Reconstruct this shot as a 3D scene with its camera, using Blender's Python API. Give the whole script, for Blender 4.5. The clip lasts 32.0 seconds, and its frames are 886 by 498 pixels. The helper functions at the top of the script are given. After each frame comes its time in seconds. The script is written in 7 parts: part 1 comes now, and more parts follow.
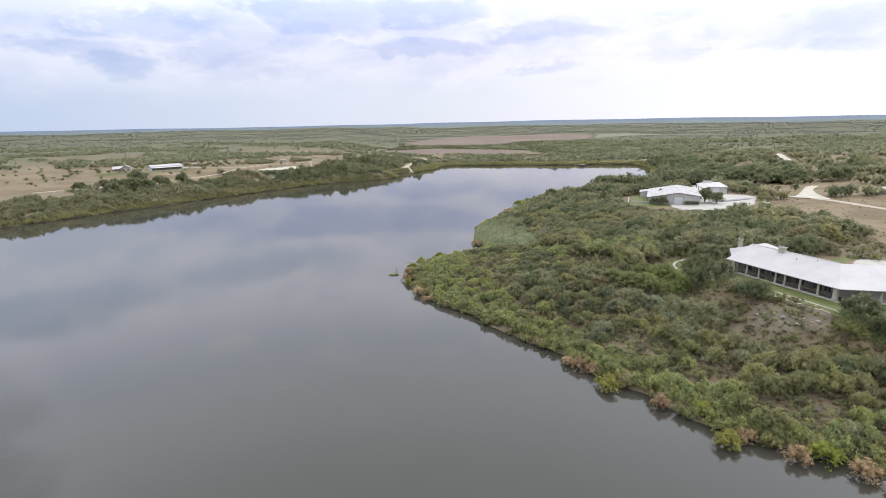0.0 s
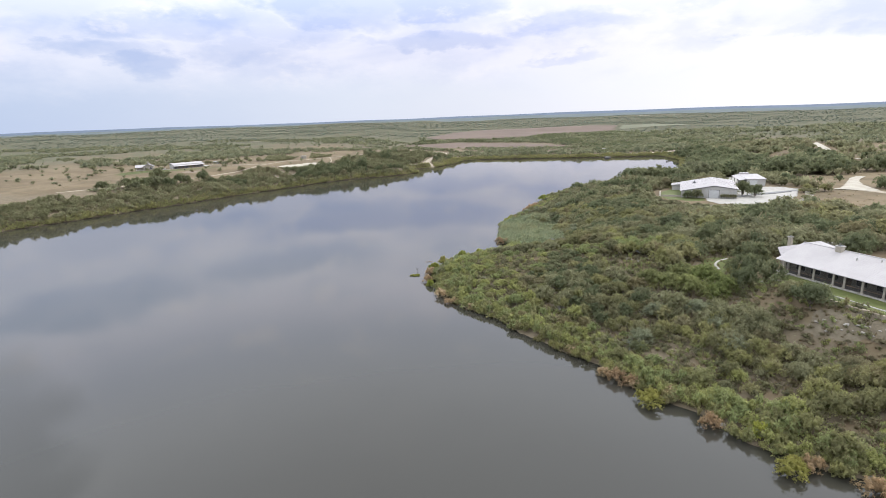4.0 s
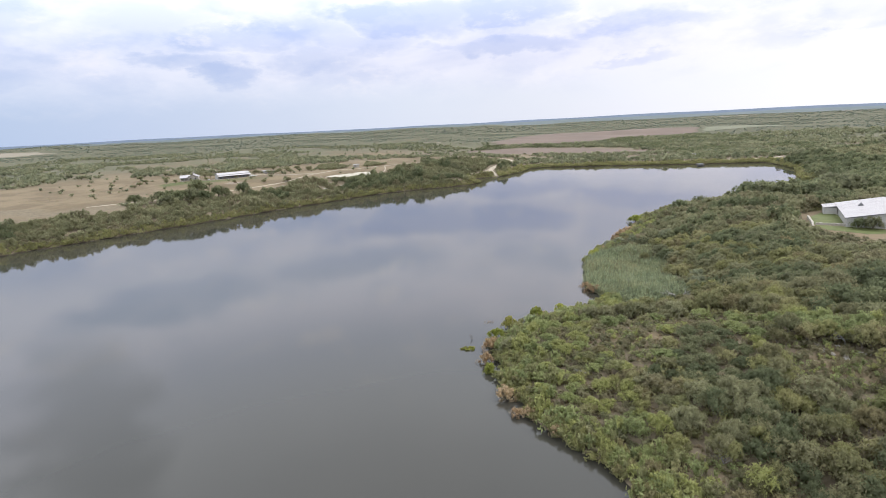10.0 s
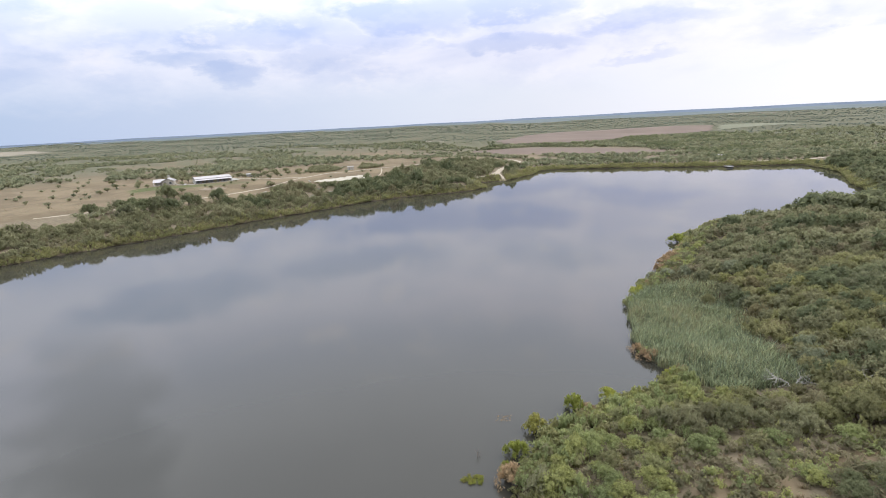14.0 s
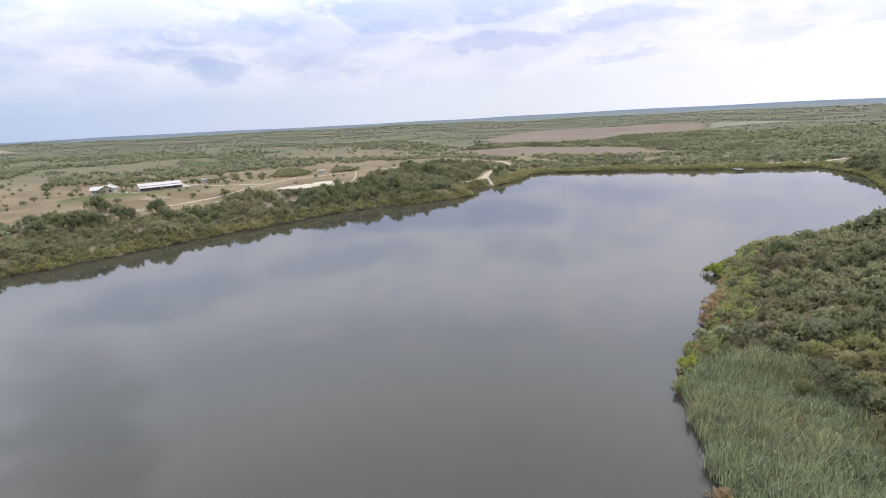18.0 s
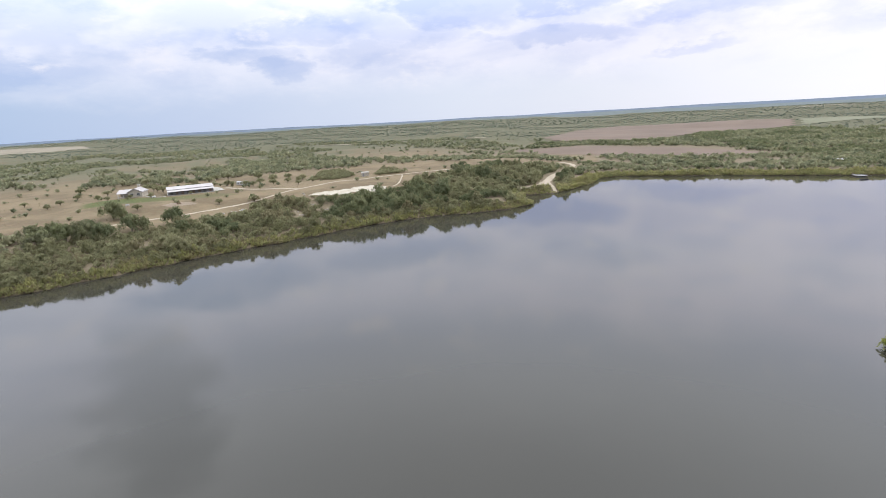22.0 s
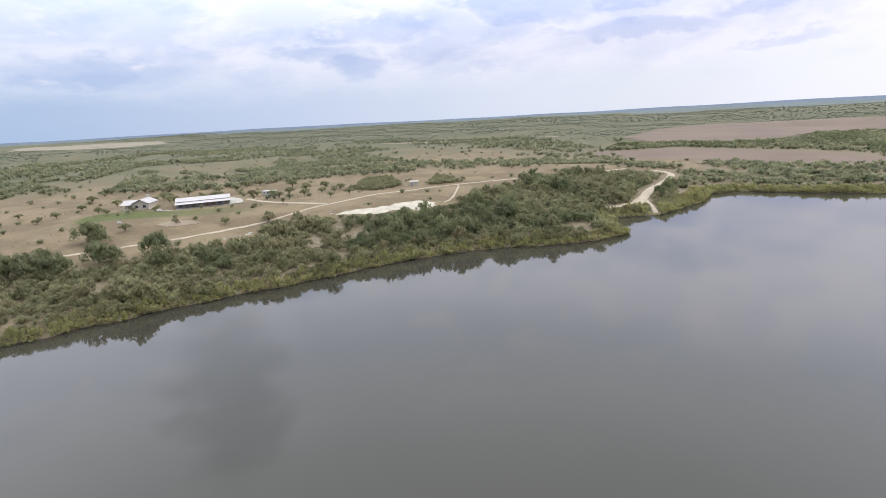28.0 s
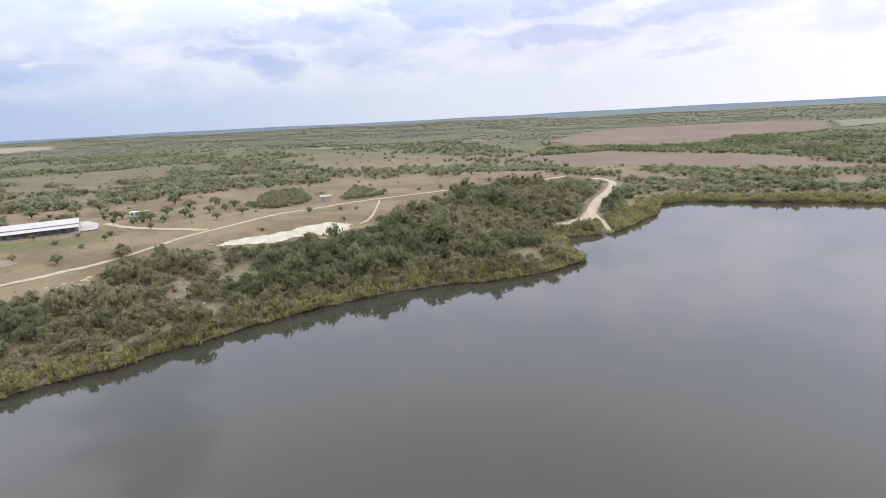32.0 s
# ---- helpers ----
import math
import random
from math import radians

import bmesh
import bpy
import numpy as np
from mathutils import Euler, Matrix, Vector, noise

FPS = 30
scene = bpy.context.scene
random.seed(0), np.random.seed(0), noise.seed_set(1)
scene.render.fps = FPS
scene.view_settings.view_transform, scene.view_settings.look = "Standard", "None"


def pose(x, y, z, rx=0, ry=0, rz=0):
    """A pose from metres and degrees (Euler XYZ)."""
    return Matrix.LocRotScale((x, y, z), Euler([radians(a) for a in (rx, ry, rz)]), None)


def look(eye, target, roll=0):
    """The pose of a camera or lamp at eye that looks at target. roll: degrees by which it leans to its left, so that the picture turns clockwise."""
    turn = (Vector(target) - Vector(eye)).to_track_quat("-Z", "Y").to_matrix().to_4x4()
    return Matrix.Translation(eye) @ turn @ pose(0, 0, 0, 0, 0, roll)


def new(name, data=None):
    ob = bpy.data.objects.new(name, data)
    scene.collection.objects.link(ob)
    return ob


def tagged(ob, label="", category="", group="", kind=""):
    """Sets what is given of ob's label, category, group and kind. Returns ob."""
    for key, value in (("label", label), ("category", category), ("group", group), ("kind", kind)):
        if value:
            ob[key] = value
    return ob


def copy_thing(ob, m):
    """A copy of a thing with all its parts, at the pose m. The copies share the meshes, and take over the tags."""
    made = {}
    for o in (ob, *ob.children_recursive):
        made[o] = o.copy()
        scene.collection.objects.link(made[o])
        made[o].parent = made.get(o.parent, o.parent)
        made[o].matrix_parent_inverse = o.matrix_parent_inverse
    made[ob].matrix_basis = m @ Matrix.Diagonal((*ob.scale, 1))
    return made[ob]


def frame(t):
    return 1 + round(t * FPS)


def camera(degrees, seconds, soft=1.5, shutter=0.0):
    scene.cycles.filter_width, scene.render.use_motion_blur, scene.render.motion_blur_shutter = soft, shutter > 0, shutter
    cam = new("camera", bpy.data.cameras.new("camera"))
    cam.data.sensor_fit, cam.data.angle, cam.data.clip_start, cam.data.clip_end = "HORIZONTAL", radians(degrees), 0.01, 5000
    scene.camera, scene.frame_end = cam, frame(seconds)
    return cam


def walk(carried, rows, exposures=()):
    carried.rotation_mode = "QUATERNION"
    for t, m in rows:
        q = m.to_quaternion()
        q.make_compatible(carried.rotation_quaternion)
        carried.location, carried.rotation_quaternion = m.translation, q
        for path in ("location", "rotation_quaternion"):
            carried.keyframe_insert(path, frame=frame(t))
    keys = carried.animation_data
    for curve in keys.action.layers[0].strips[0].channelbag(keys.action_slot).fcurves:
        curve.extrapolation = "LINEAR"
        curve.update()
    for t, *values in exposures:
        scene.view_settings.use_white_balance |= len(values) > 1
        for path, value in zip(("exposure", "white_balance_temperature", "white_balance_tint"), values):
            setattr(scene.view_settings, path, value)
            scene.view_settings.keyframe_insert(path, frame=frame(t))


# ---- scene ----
# ---- camera ----
cam = camera(80.27, 32.0, soft=0.92)
# seconds, place in metres, heading, tilt and lean in degrees
PATH = [
    (0.0, 0.06, 0.10, 49.90, 0.01, -13.70, -1.14),
    (0.5, -0.39, -0.43, 50.25, 0.47, -13.77, -1.19),
    (1.0, -0.71, -0.60, 50.48, 1.06, -13.85, -1.28),
    (1.5, -0.87, -0.24, 50.56, 1.61, -13.91, -1.37),
    (2.0, -0.89, 0.57, 50.54, 2.20, -13.99, -1.51),
    (2.5, -0.82, 1.66, 50.48, 2.67, -14.10, -1.66),
    (4.5, -0.26, 11.52, 49.44, 2.43, -14.28, -2.24),
    (5.0, -0.06, 15.46, 49.42, 2.94, -14.19, -2.38),
    (5.5, 0.08, 19.49, 49.39, 3.82, -14.11, -2.45),
    (6.0, 0.10, 23.67, 49.32, 4.89, -13.98, -2.47),
    (6.5, -0.02, 28.09, 49.23, 5.79, -13.90, -2.46),
    (7.0, -0.31, 32.76, 49.17, 6.82, -13.84, -2.50),
    (7.5, -0.73, 37.57, 49.16, 7.48, -13.63, -2.67),
    (8.0, -1.24, 42.42, 49.12, 7.80, -13.56, -2.72),
    (8.5, -1.78, 47.32, 49.01, 8.33, -13.51, -2.73),
    (9.0, -2.33, 52.32, 48.88, 8.78, -13.50, -2.76),
    (9.5, -2.85, 57.40, 48.81, 9.12, -13.50, -2.85),
    (10.0, -3.35, 62.53, 48.79, 9.38, -13.52, -2.88),
    (10.5, -3.85, 67.76, 48.80, 9.48, -13.55, -2.87),
    (11.0, -4.41, 73.13, 48.81, 9.50, -13.58, -2.84),
    (11.5, -5.01, 78.59, 48.84, 9.57, -13.58, -2.82),
    (12.0, -5.64, 84.11, 48.87, 9.69, -13.59, -2.81),
    (12.5, -6.27, 89.69, 48.88, 9.76, -13.62, -2.81),
    (13.0, -6.91, 95.30, 48.87, 9.82, -13.67, -2.83),
    (13.5, -7.52, 100.86, 48.86, 9.86, -13.67, -2.90),
    (14.0, -8.10, 106.34, 48.86, 9.88, -13.71, -2.93),
    (14.5, -8.65, 111.76, 48.86, 9.92, -13.71, -2.90),
    (16.5, -10.77, 134.95, 48.88, 8.48, -13.91, -2.88),
    (17.0, -11.07, 140.52, 48.89, 8.00, -13.97, -2.83),
    (17.5, -11.41, 146.20, 48.95, 7.59, -14.00, -2.82),
    (18.0, -11.79, 151.96, 49.03, 8.41, -14.00, -2.94),
    (18.5, -12.16, 157.67, 49.07, 9.30, -13.96, -2.91),
    (19.0, -12.54, 163.30, 49.04, 9.31, -14.02, -2.91),
    (19.5, -12.95, 168.89, 48.97, 9.31, -14.07, -2.94),
    (20.0, -13.39, 174.46, 48.91, 9.36, -14.12, -2.94),
    (20.5, -13.91, 180.05, 48.93, 9.79, -14.14, -2.93),
    (21.0, -14.52, 185.66, 49.04, 11.36, -14.13, -3.08),
    (21.5, -15.24, 191.33, 49.18, 13.06, -14.11, -3.08),
    (22.0, -16.10, 197.05, 49.29, 14.79, -14.09, -3.14),
    (22.5, -17.03, 202.81, 49.39, 16.11, -14.07, -3.08),
    (23.0, -18.02, 208.51, 49.47, 17.05, -14.06, -3.03),
    (23.5, -19.10, 214.15, 49.55, 18.01, -14.07, -3.06),
    (24.0, -20.28, 219.79, 49.63, 19.20, -14.06, -3.04),
    (24.5, -21.55, 225.43, 49.73, 20.45, -14.04, -3.09),
    (25.0, -22.89, 231.01, 49.82, 21.19, -14.04, -3.09),
    (25.5, -24.29, 236.52, 49.91, 21.55, -14.02, -3.12),
    (27.5, -30.97, 259.41, 50.05, 21.85, -14.04, -3.06),
    (28.0, -32.79, 265.08, 50.07, 21.97, -14.10, -3.08),
    (28.5, -34.63, 270.80, 50.04, 22.00, -14.09, -3.10),
    (29.0, -36.48, 276.56, 49.97, 22.07, -14.09, -3.13),
    (29.5, -38.31, 282.26, 49.89, 22.16, -14.07, -3.07),
    (30.0, -40.06, 287.85, 49.80, 22.10, -14.08, -3.08),
    (30.5, -41.71, 293.31, 49.73, 21.28, -14.04, -3.13),
    (31.0, -43.20, 298.69, 49.68, 20.01, -14.09, -3.08),
    (31.5, -44.48, 304.15, 49.56, 17.02, -14.12, -3.09),
    (32.0, -45.57, 309.81, 49.29, 13.96, -14.14, -2.91),
]
walk(cam, [(t, pose(x, y, z, 90 + tilt, 0, head) @ pose(0, 0, 0, 0, 0, lean)) for t, x, y, z, head, tilt, lean in PATH],
     exposures=[(0.0, 0.03, 6370, 11), (32.0, 0.02, 6400, 11)])

# ---- world and light ----
SUN_HEIGHT, SUN_TURN = radians(48), radians(62)


def link(tree, a, b):
    tree.links.new(a, b)


def node(tree, kind, **values):
    n = tree.nodes.new(kind)
    for key, value in values.items():
        n.inputs[key].default_value = value
    return n


def math_node(tree, op, a, b=None, clamp=False):
    n = tree.nodes.new("ShaderNodeMath")
    n.operation, n.use_clamp = op, clamp
    for i, v in enumerate((a, b)):
        if v is None:
            continue
        if isinstance(v, (int, float)):
            n.inputs[i].default_value = v
        else:
            link(tree, v, n.inputs[i])
    return n.outputs[0]


def mix_node(tree, fac, a, b, blend="MIX"):
    n = tree.nodes.new("ShaderNodeMix")
    n.data_type, n.blend_type = "RGBA", blend
    for i, v in ((0, fac), (6, a), (7, b)):
        if isinstance(v, (int, float)):
            n.inputs[i].default_value = v
        elif isinstance(v, (tuple, list)):
            n.inputs[i].default_value = (*v, 1)
        else:
            link(tree, v, n.inputs[i])
    return n.outputs[2]


def ramp_node(tree, fac, lo, hi):
    n = tree.nodes.new("ShaderNodeMapRange")
    n.interpolation_type = "SMOOTHSTEP"
    link(tree, fac, n.inputs[0])
    n.inputs[1].default_value, n.inputs[2].default_value = lo, hi
    return n.outputs[0]


def noise_node(tree, vec, scale, detail=4.0, rough=0.55, distort=0.0):
    n = node(tree, "ShaderNodeTexNoise", Scale=scale, Detail=detail, Roughness=rough, Distortion=distort)
    if vec is not None:
        link(tree, vec, n.inputs["Vector"])
    return n.outputs[0]


world = bpy.data.worlds.new("sky")
scene.world = world
world.use_nodes = True
wt = world.node_tree
wt.nodes.clear()
w_out = wt.nodes.new("ShaderNodeOutputWorld")
w_bg = wt.nodes.new("ShaderNodeBackground")
w_co = wt.nodes.new("ShaderNodeTexCoord")
w_sky = wt.nodes.new("ShaderNodeTexSky")
w_sky.sky_type, w_sky.sun_disc = "NISHITA", False
w_sky.sun_elevation, w_sky.sun_rotation = SUN_HEIGHT, SUN_TURN
w_blue = mix_node(wt, 1.0, w_sky.outputs[0], (0.1, 0.1, 0.1), "MULTIPLY")
w_sep = wt.nodes.new("ShaderNodeSeparateXYZ")
link(wt, w_co.outputs["Generated"], w_sep.inputs[0])
up = math_node(wt, "MAXIMUM", w_sep.outputs[2], 0.0)
# a flat deck of cloud seen in perspective, for the sky high above
deck = math_node(wt, "ADD", up, 0.27)
w_com = wt.nodes.new("ShaderNodeCombineXYZ")
link(wt, math_node(wt, "DIVIDE", w_sep.outputs[0], deck), w_com.inputs[0])
link(wt, math_node(wt, "DIVIDE", w_sep.outputs[1], deck), w_com.inputs[1])
w_com.inputs[2].default_value = 3.7
thick = math_node(wt, "ADD", math_node(wt, "MULTIPLY", noise_node(wt, w_com.outputs[0], 1.35, 5, 0.5, 0.2), 0.68),
                  math_node(wt, "MULTIPLY", noise_node(wt, w_com.outputs[0], 3.6, 6, 0.55, 0.15), 0.32))
# bearing and height in degrees, stirred by noise so that the clouds have torn, billowing edges
bearing = math_node(wt, "MULTIPLY", math_node(wt, "ARCTAN2", w_sep.outputs[0], w_sep.outputs[1]), 57.2958)
height = math_node(wt, "MULTIPLY", math_node(wt, "ARCSINE", up), 57.2958)
w_pos = wt.nodes.new("ShaderNodeCombineXYZ")
link(wt, math_node(wt, "MULTIPLY", bearing, 0.45), w_pos.inputs[0])
link(wt, height, w_pos.inputs[1])
stir_a = math_node(wt, "SUBTRACT", noise_node(wt, w_pos.outputs[0], 0.34, 7, 0.58), 0.5)
w_pos.inputs[2].default_value = 9.3
w_pos2 = wt.nodes.new("ShaderNodeVectorMath")
w_pos2.operation = "ADD"
w_pos2.inputs[1].default_value = (31.0, 17.0, 5.0)
link(wt, w_pos.outputs[0], w_pos2.inputs[0])
stir_b = math_node(wt, "SUBTRACT", noise_node(wt, w_pos2.outputs[0], 0.40, 7, 0.6), 0.5)
w_at = wt.nodes.new("ShaderNodeCombineXYZ")
link(wt, math_node(wt, "ADD", bearing, math_node(wt, "MULTIPLY", stir_a, 13.0)), w_at.inputs[0])
link(wt, math_node(wt, "ADD", height, math_node(wt, "MULTIPLY", stir_b, 4.2)), w_at.inputs[1])


def cloud_bank(b, h, wide, tall, depth):
    """A grey-blue cloud base round a bearing and a height, all in degrees."""
    off = wt.nodes.new("ShaderNodeVectorMath")
    off.operation = "SUBTRACT"
    off.inputs[1].default_value = (b, h, 0)
    link(wt, w_at.outputs[0], off.inputs[0])
    fit = wt.nodes.new("ShaderNodeVectorMath")
    fit.operation = "MULTIPLY"
    fit.inputs[1].default_value = (1 / wide, 1 / tall, 0)
    link(wt, off.outputs[0], fit.inputs[0])
    dot = wt.nodes.new("ShaderNodeVectorMath")
    dot.operation = "DOT_PRODUCT"
    link(wt, fit.outputs[0], dot.inputs[0])
    link(wt, fit.outputs[0], dot.inputs[1])
    return math_node(wt, "MULTIPLY", ramp_node(wt, dot.outputs["Value"], 1.7, 0.2), depth)


shade = None
for bank in ((-11.9, 10.3, 7.0, 2.0, 0.85), (-2.5, 10.5, 7.0, 1.5, 0.95), (-26.4, 9.0, 9.0, 1.4, 0.6), (-33.6, 6.6, 4.4, 0.8, 0.5), (-30.2, 5.4, 3.0, 1.1, 0.8),
             (-22.0, 6.5, 5.0, 1.2, 0.55), (-2.2, 7.1, 8.0, 1.0, 0.75), (10.5, 8.6, 8.0, 1.1, 0.55), (24.0, 9.9, 17.0, 1.2, 0.4), (9.5, 5.0, 4.2, 0.55, 0.5),
             (30.6, 6.0, 4.0, 0.7, 0.5), (37.6, 5.4, 4.0, 1.0, 0.5), (-52.5, 5.3, 8.0, 1.3, 0.7), (-17.0, 8.0, 6.0, 1.0, 0.5), (-19.5, 14.2, 10.0, 1.6, 0.8), (-37.0, 15.6, 9.0, 2.0, 0.8),
             (3.0, 15.0, 6.0, 1.6, 0.35)):
    one = cloud_bank(*bank)
    shade = one if shade is None else math_node(wt, "MAXIMUM", shade, one)
wisp = math_node(wt, "MULTIPLY", ramp_node(wt, stir_a, -0.08, 0.2), 0.42)
layer = math_node(wt, "MULTIPLY", ramp_node(wt, noise_node(wt, w_pos2.outputs[0], 0.15, 4, 0.5, 0.6), 0.44, 0.60), math_node(wt, "MULTIPLY", math_node(wt, "MULTIPLY", ramp_node(wt, height, 4.0, 7.0), ramp_node(wt, height, 15.0, 11.0)), 0.42))
shade = math_node(wt, "ADD", math_node(wt, "MAXIMUM", shade, layer), wisp, True)
body = math_node(wt, "MULTIPLY", ramp_node(wt, thick, 0.40, 0.56), 0.7)
shade = math_node(wt, "MAXIMUM", shade, math_node(wt, "MULTIPLY", body, ramp_node(wt, height, 17.0, 24.0)))
side = ramp_node(wt, bearing, -62.0, 30.0)
pale = mix_node(wt, side, (0.675, 0.70, 0.80), (0.735, 0.72, 0.80))
grey = mix_node(wt, side, (0.405, 0.49, 0.69), (0.455, 0.495, 0.70))
grey = mix_node(wt, ramp_node(wt, height, 10.5, 16.0), grey, (0.455, 0.52, 0.655))
cloud = mix_node(wt, shade, pale, grey)
# puffs catch light along their edges
rim = math_node(wt, "MULTIPLY", ramp_node(wt, stir_b, 0.05, 0.22), 0.55)
cloud = mix_node(wt, rim, cloud, (0.775, 0.755, 0.79))
# thin haze low over the land, bluer away from the sun
w_low = wt.nodes.new("ShaderNodeValToRGB")
for i, (at_deg, c) in enumerate(((-62, (0.315, 0.43, 0.615)), (-40, (0.435, 0.515, 0.675)), (-12, (0.60, 0.645, 0.74)), (12, (0.69, 0.70, 0.755)), (40, (0.72, 0.71, 0.735)))):
    while len(w_low.color_ramp.elements) <= i:
        w_low.color_ramp.elements.new(1.0)
    w_low.color_ramp.elements[i].position, w_low.color_ramp.elements[i].color = (at_deg + 70) / 120, (*c, 1)
link(wt, math_node(wt, "DIVIDE", math_node(wt, "ADD", bearing, 70.0), 120.0, True), w_low.inputs[0])
haze = ramp_node(wt, math_node(wt, "ADD", height, math_node(wt, "MULTIPLY", stir_b, 3.0)), 6.2, 1.8)
cloud = mix_node(wt, math_node(wt, "MULTIPLY", haze, 0.93), cloud, w_low.outputs[0])
cloud = mix_node(wt, 0.95, w_blue, cloud)
cloud = mix_node(wt, math_node(wt, "MULTIPLY", ramp_node(wt, up, 0.34, 0.52), 0.8), cloud, (0.81, 0.85, 0.90))
# one dark tower of cloud high over the western bank
cloud = mix_node(wt, cloud_bank(-46.5, 26.0, 5.5, 8.0, 0.62), cloud, (0.37, 0.41, 0.47))
# an overcast sky is brightest overhead and towards the hidden sun
link(wt, cloud, w_bg.inputs[0])
sunward = math_node(wt, "MULTIPLY", ramp_node(wt, bearing, -5.0, 45.0), math_node(wt, "MULTIPLY", ramp_node(wt, bearing, 130.0, 85.0), 0.3))
link(wt, math_node(wt, "ADD", math_node(wt, "ADD", math_node(wt, "MULTIPLY", ramp_node(wt, up, 0.10, 0.40), 1.65), 1.235), sunward), w_bg.inputs[1])
link(wt, w_bg.outputs[0], w_out.inputs[0])

sun = new("sun", bpy.data.lights.new("sun", "SUN"))
sun.data.energy, sun.data.angle, sun.data.color = 1.7, radians(28), (1.0, 0.96, 0.9)
sun_way = Vector((math.sin(SUN_TURN) * math.cos(SUN_HEIGHT), math.cos(SUN_TURN) * math.cos(SUN_HEIGHT), math.sin(SUN_HEIGHT)))
sun.matrix_world = look(sun_way * 200, (0, 0, 0))


# ---- materials ----
def surface(name, low, high, scale, rough=0.85, bump=0.3, grain=None, metal=0.0, spec=0.3, local=False, dist=0.05, vary=0.0):
    """Two tones mixed by noise at two scales, with a fine relief."""
    m = bpy.data.materials.new(name)
    m.use_nodes = True
    t = m.node_tree
    b = t.nodes["Principled BSDF"]
    b.inputs["Roughness"].default_value, b.inputs["Metallic"].default_value = rough, metal
    b.inputs["Specular IOR Level"].default_value = spec
    if local:
        vec = t.nodes.new("ShaderNodeTexCoord").outputs["Object"]
    else:
        vec = t.nodes.new("ShaderNodeNewGeometry").outputs["Position"]
    n1 = noise_node(t, vec, scale, 5)
    n2 = noise_node(t, vec, grain or scale * 9, 4)
    both = math_node(t, "ADD", math_node(t, "MULTIPLY", n1, 0.6), math_node(t, "MULTIPLY", n2, 0.4))
    col = mix_node(t, ramp_node(t, both, 0.36, 0.64), low, high)
    if vary:
        rnd = t.nodes.new("ShaderNodeObjectInfo").outputs["Random"]
        k = math_node(t, "ADD", math_node(t, "MULTIPLY", rnd, vary), 1 - vary / 2)
        hsv = t.nodes.new("ShaderNodeHueSaturation")
        link(t, col, hsv.inputs["Color"])
        link(t, k, hsv.inputs["Value"])
        col = hsv.outputs[0]
    link(t, col, b.inputs["Base Color"])
    if bump:
        bn = node(t, "ShaderNodeBump", Strength=bump, Distance=dist)
        link(t, n2, bn.inputs["Height"])
        link(t, bn.outputs[0], b.inputs["Normal"])
    return m


def foliage(name, tones, leaf=0.5):
    """Leaves: the plant's own tint picks the tone, every leaf clump strays a little from it."""
    m = bpy.data.materials.new(name)
    m.use_nodes = True
    t = m.node_tree
    b = t.nodes["Principled BSDF"]
    b.inputs["Roughness"].default_value, b.inputs["Specular IOR Level"].default_value = 0.7, 0.15
    at = t.nodes.new("ShaderNodeAttribute")
    at.attribute_name = "tint"
    obj = t.nodes.new("ShaderNodeObjectInfo").outputs["Random"]
    geo = t.nodes.new("ShaderNodeNewGeometry")
    own = math_node(t, "FRACT", math_node(t, "ADD", at.outputs["Fac"], obj))
    stand = ramp_node(t, noise_node(t, geo.outputs["Position"], 0.05, 2), 0.3, 0.7)
    pick = math_node(t, "ADD", math_node(t, "MULTIPLY", own, 0.7), math_node(t, "MULTIPLY", stand, 0.3))
    ramp = t.nodes.new("ShaderNodeValToRGB")
    while len(ramp.color_ramp.elements) < len(tones):
        ramp.color_ramp.elements.new(0.5)
    ramp.color_ramp.interpolation = "CONSTANT"
    for i, c in enumerate(tones):
        e = ramp.color_ramp.elements[i]
        e.position, e.color = 0.06 + 0.88 * i / len(tones) if i else 0.0, (*c, 1)
    link(t, pick, ramp.inputs[0])
    patch = noise_node(t, geo.outputs["Position"], 0.09, 3)
    val = math_node(t, "ADD", math_node(t, "MULTIPLY", geo.outputs["Random Per Island"], leaf), 1 - leaf * 0.5)
    val = math_node(t, "MULTIPLY", val, math_node(t, "ADD", math_node(t, "MULTIPLY", patch, 0.5), 0.75))
    hsv = t.nodes.new("ShaderNodeHueSaturation")
    link(t, ramp.outputs[0], hsv.inputs["Color"])
    link(t, val, hsv.inputs["Value"])
    link(t, hsv.outputs[0], b.inputs["Base Color"])
    thin = t.nodes.new("ShaderNodeBsdfTranslucent")
    link(t, hsv.outputs[0], thin.inputs["Color"])
    both = t.nodes.new("ShaderNodeMixShader")
    both.inputs[0].default_value = 0.63
    link(t, b.outputs[0], both.inputs[1])
    link(t, thin.outputs[0], both.inputs[2])
    link(t, both.outputs[0], t.nodes["Material Output"].inputs["Surface"])
    return m


M_SCRUB = foliage("scrub_leaves", [(0.180, 0.168, 0.087), (0.220, 0.214, 0.102), (0.257, 0.251, 0.113), (0.227, 0.217, 0.118), (0.204, 0.198, 0.096), (0.263, 0.256, 0.108), (0.287, 0.269, 0.135), (0.235, 0.206, 0.110), (0.275, 0.261, 0.120)], 0.4)
M_OAK = foliage("oak_leaves", [(0.127, 0.141, 0.076), (0.162, 0.173, 0.090), (0.143, 0.158, 0.084), (0.193, 0.200, 0.108), (0.172, 0.174, 0.100)], 0.4)
M_BANK = foliage("bank_leaves", [(0.231, 0.231, 0.104), (0.284, 0.274, 0.114), (0.252, 0.244, 0.110), (0.288, 0.257, 0.130)])
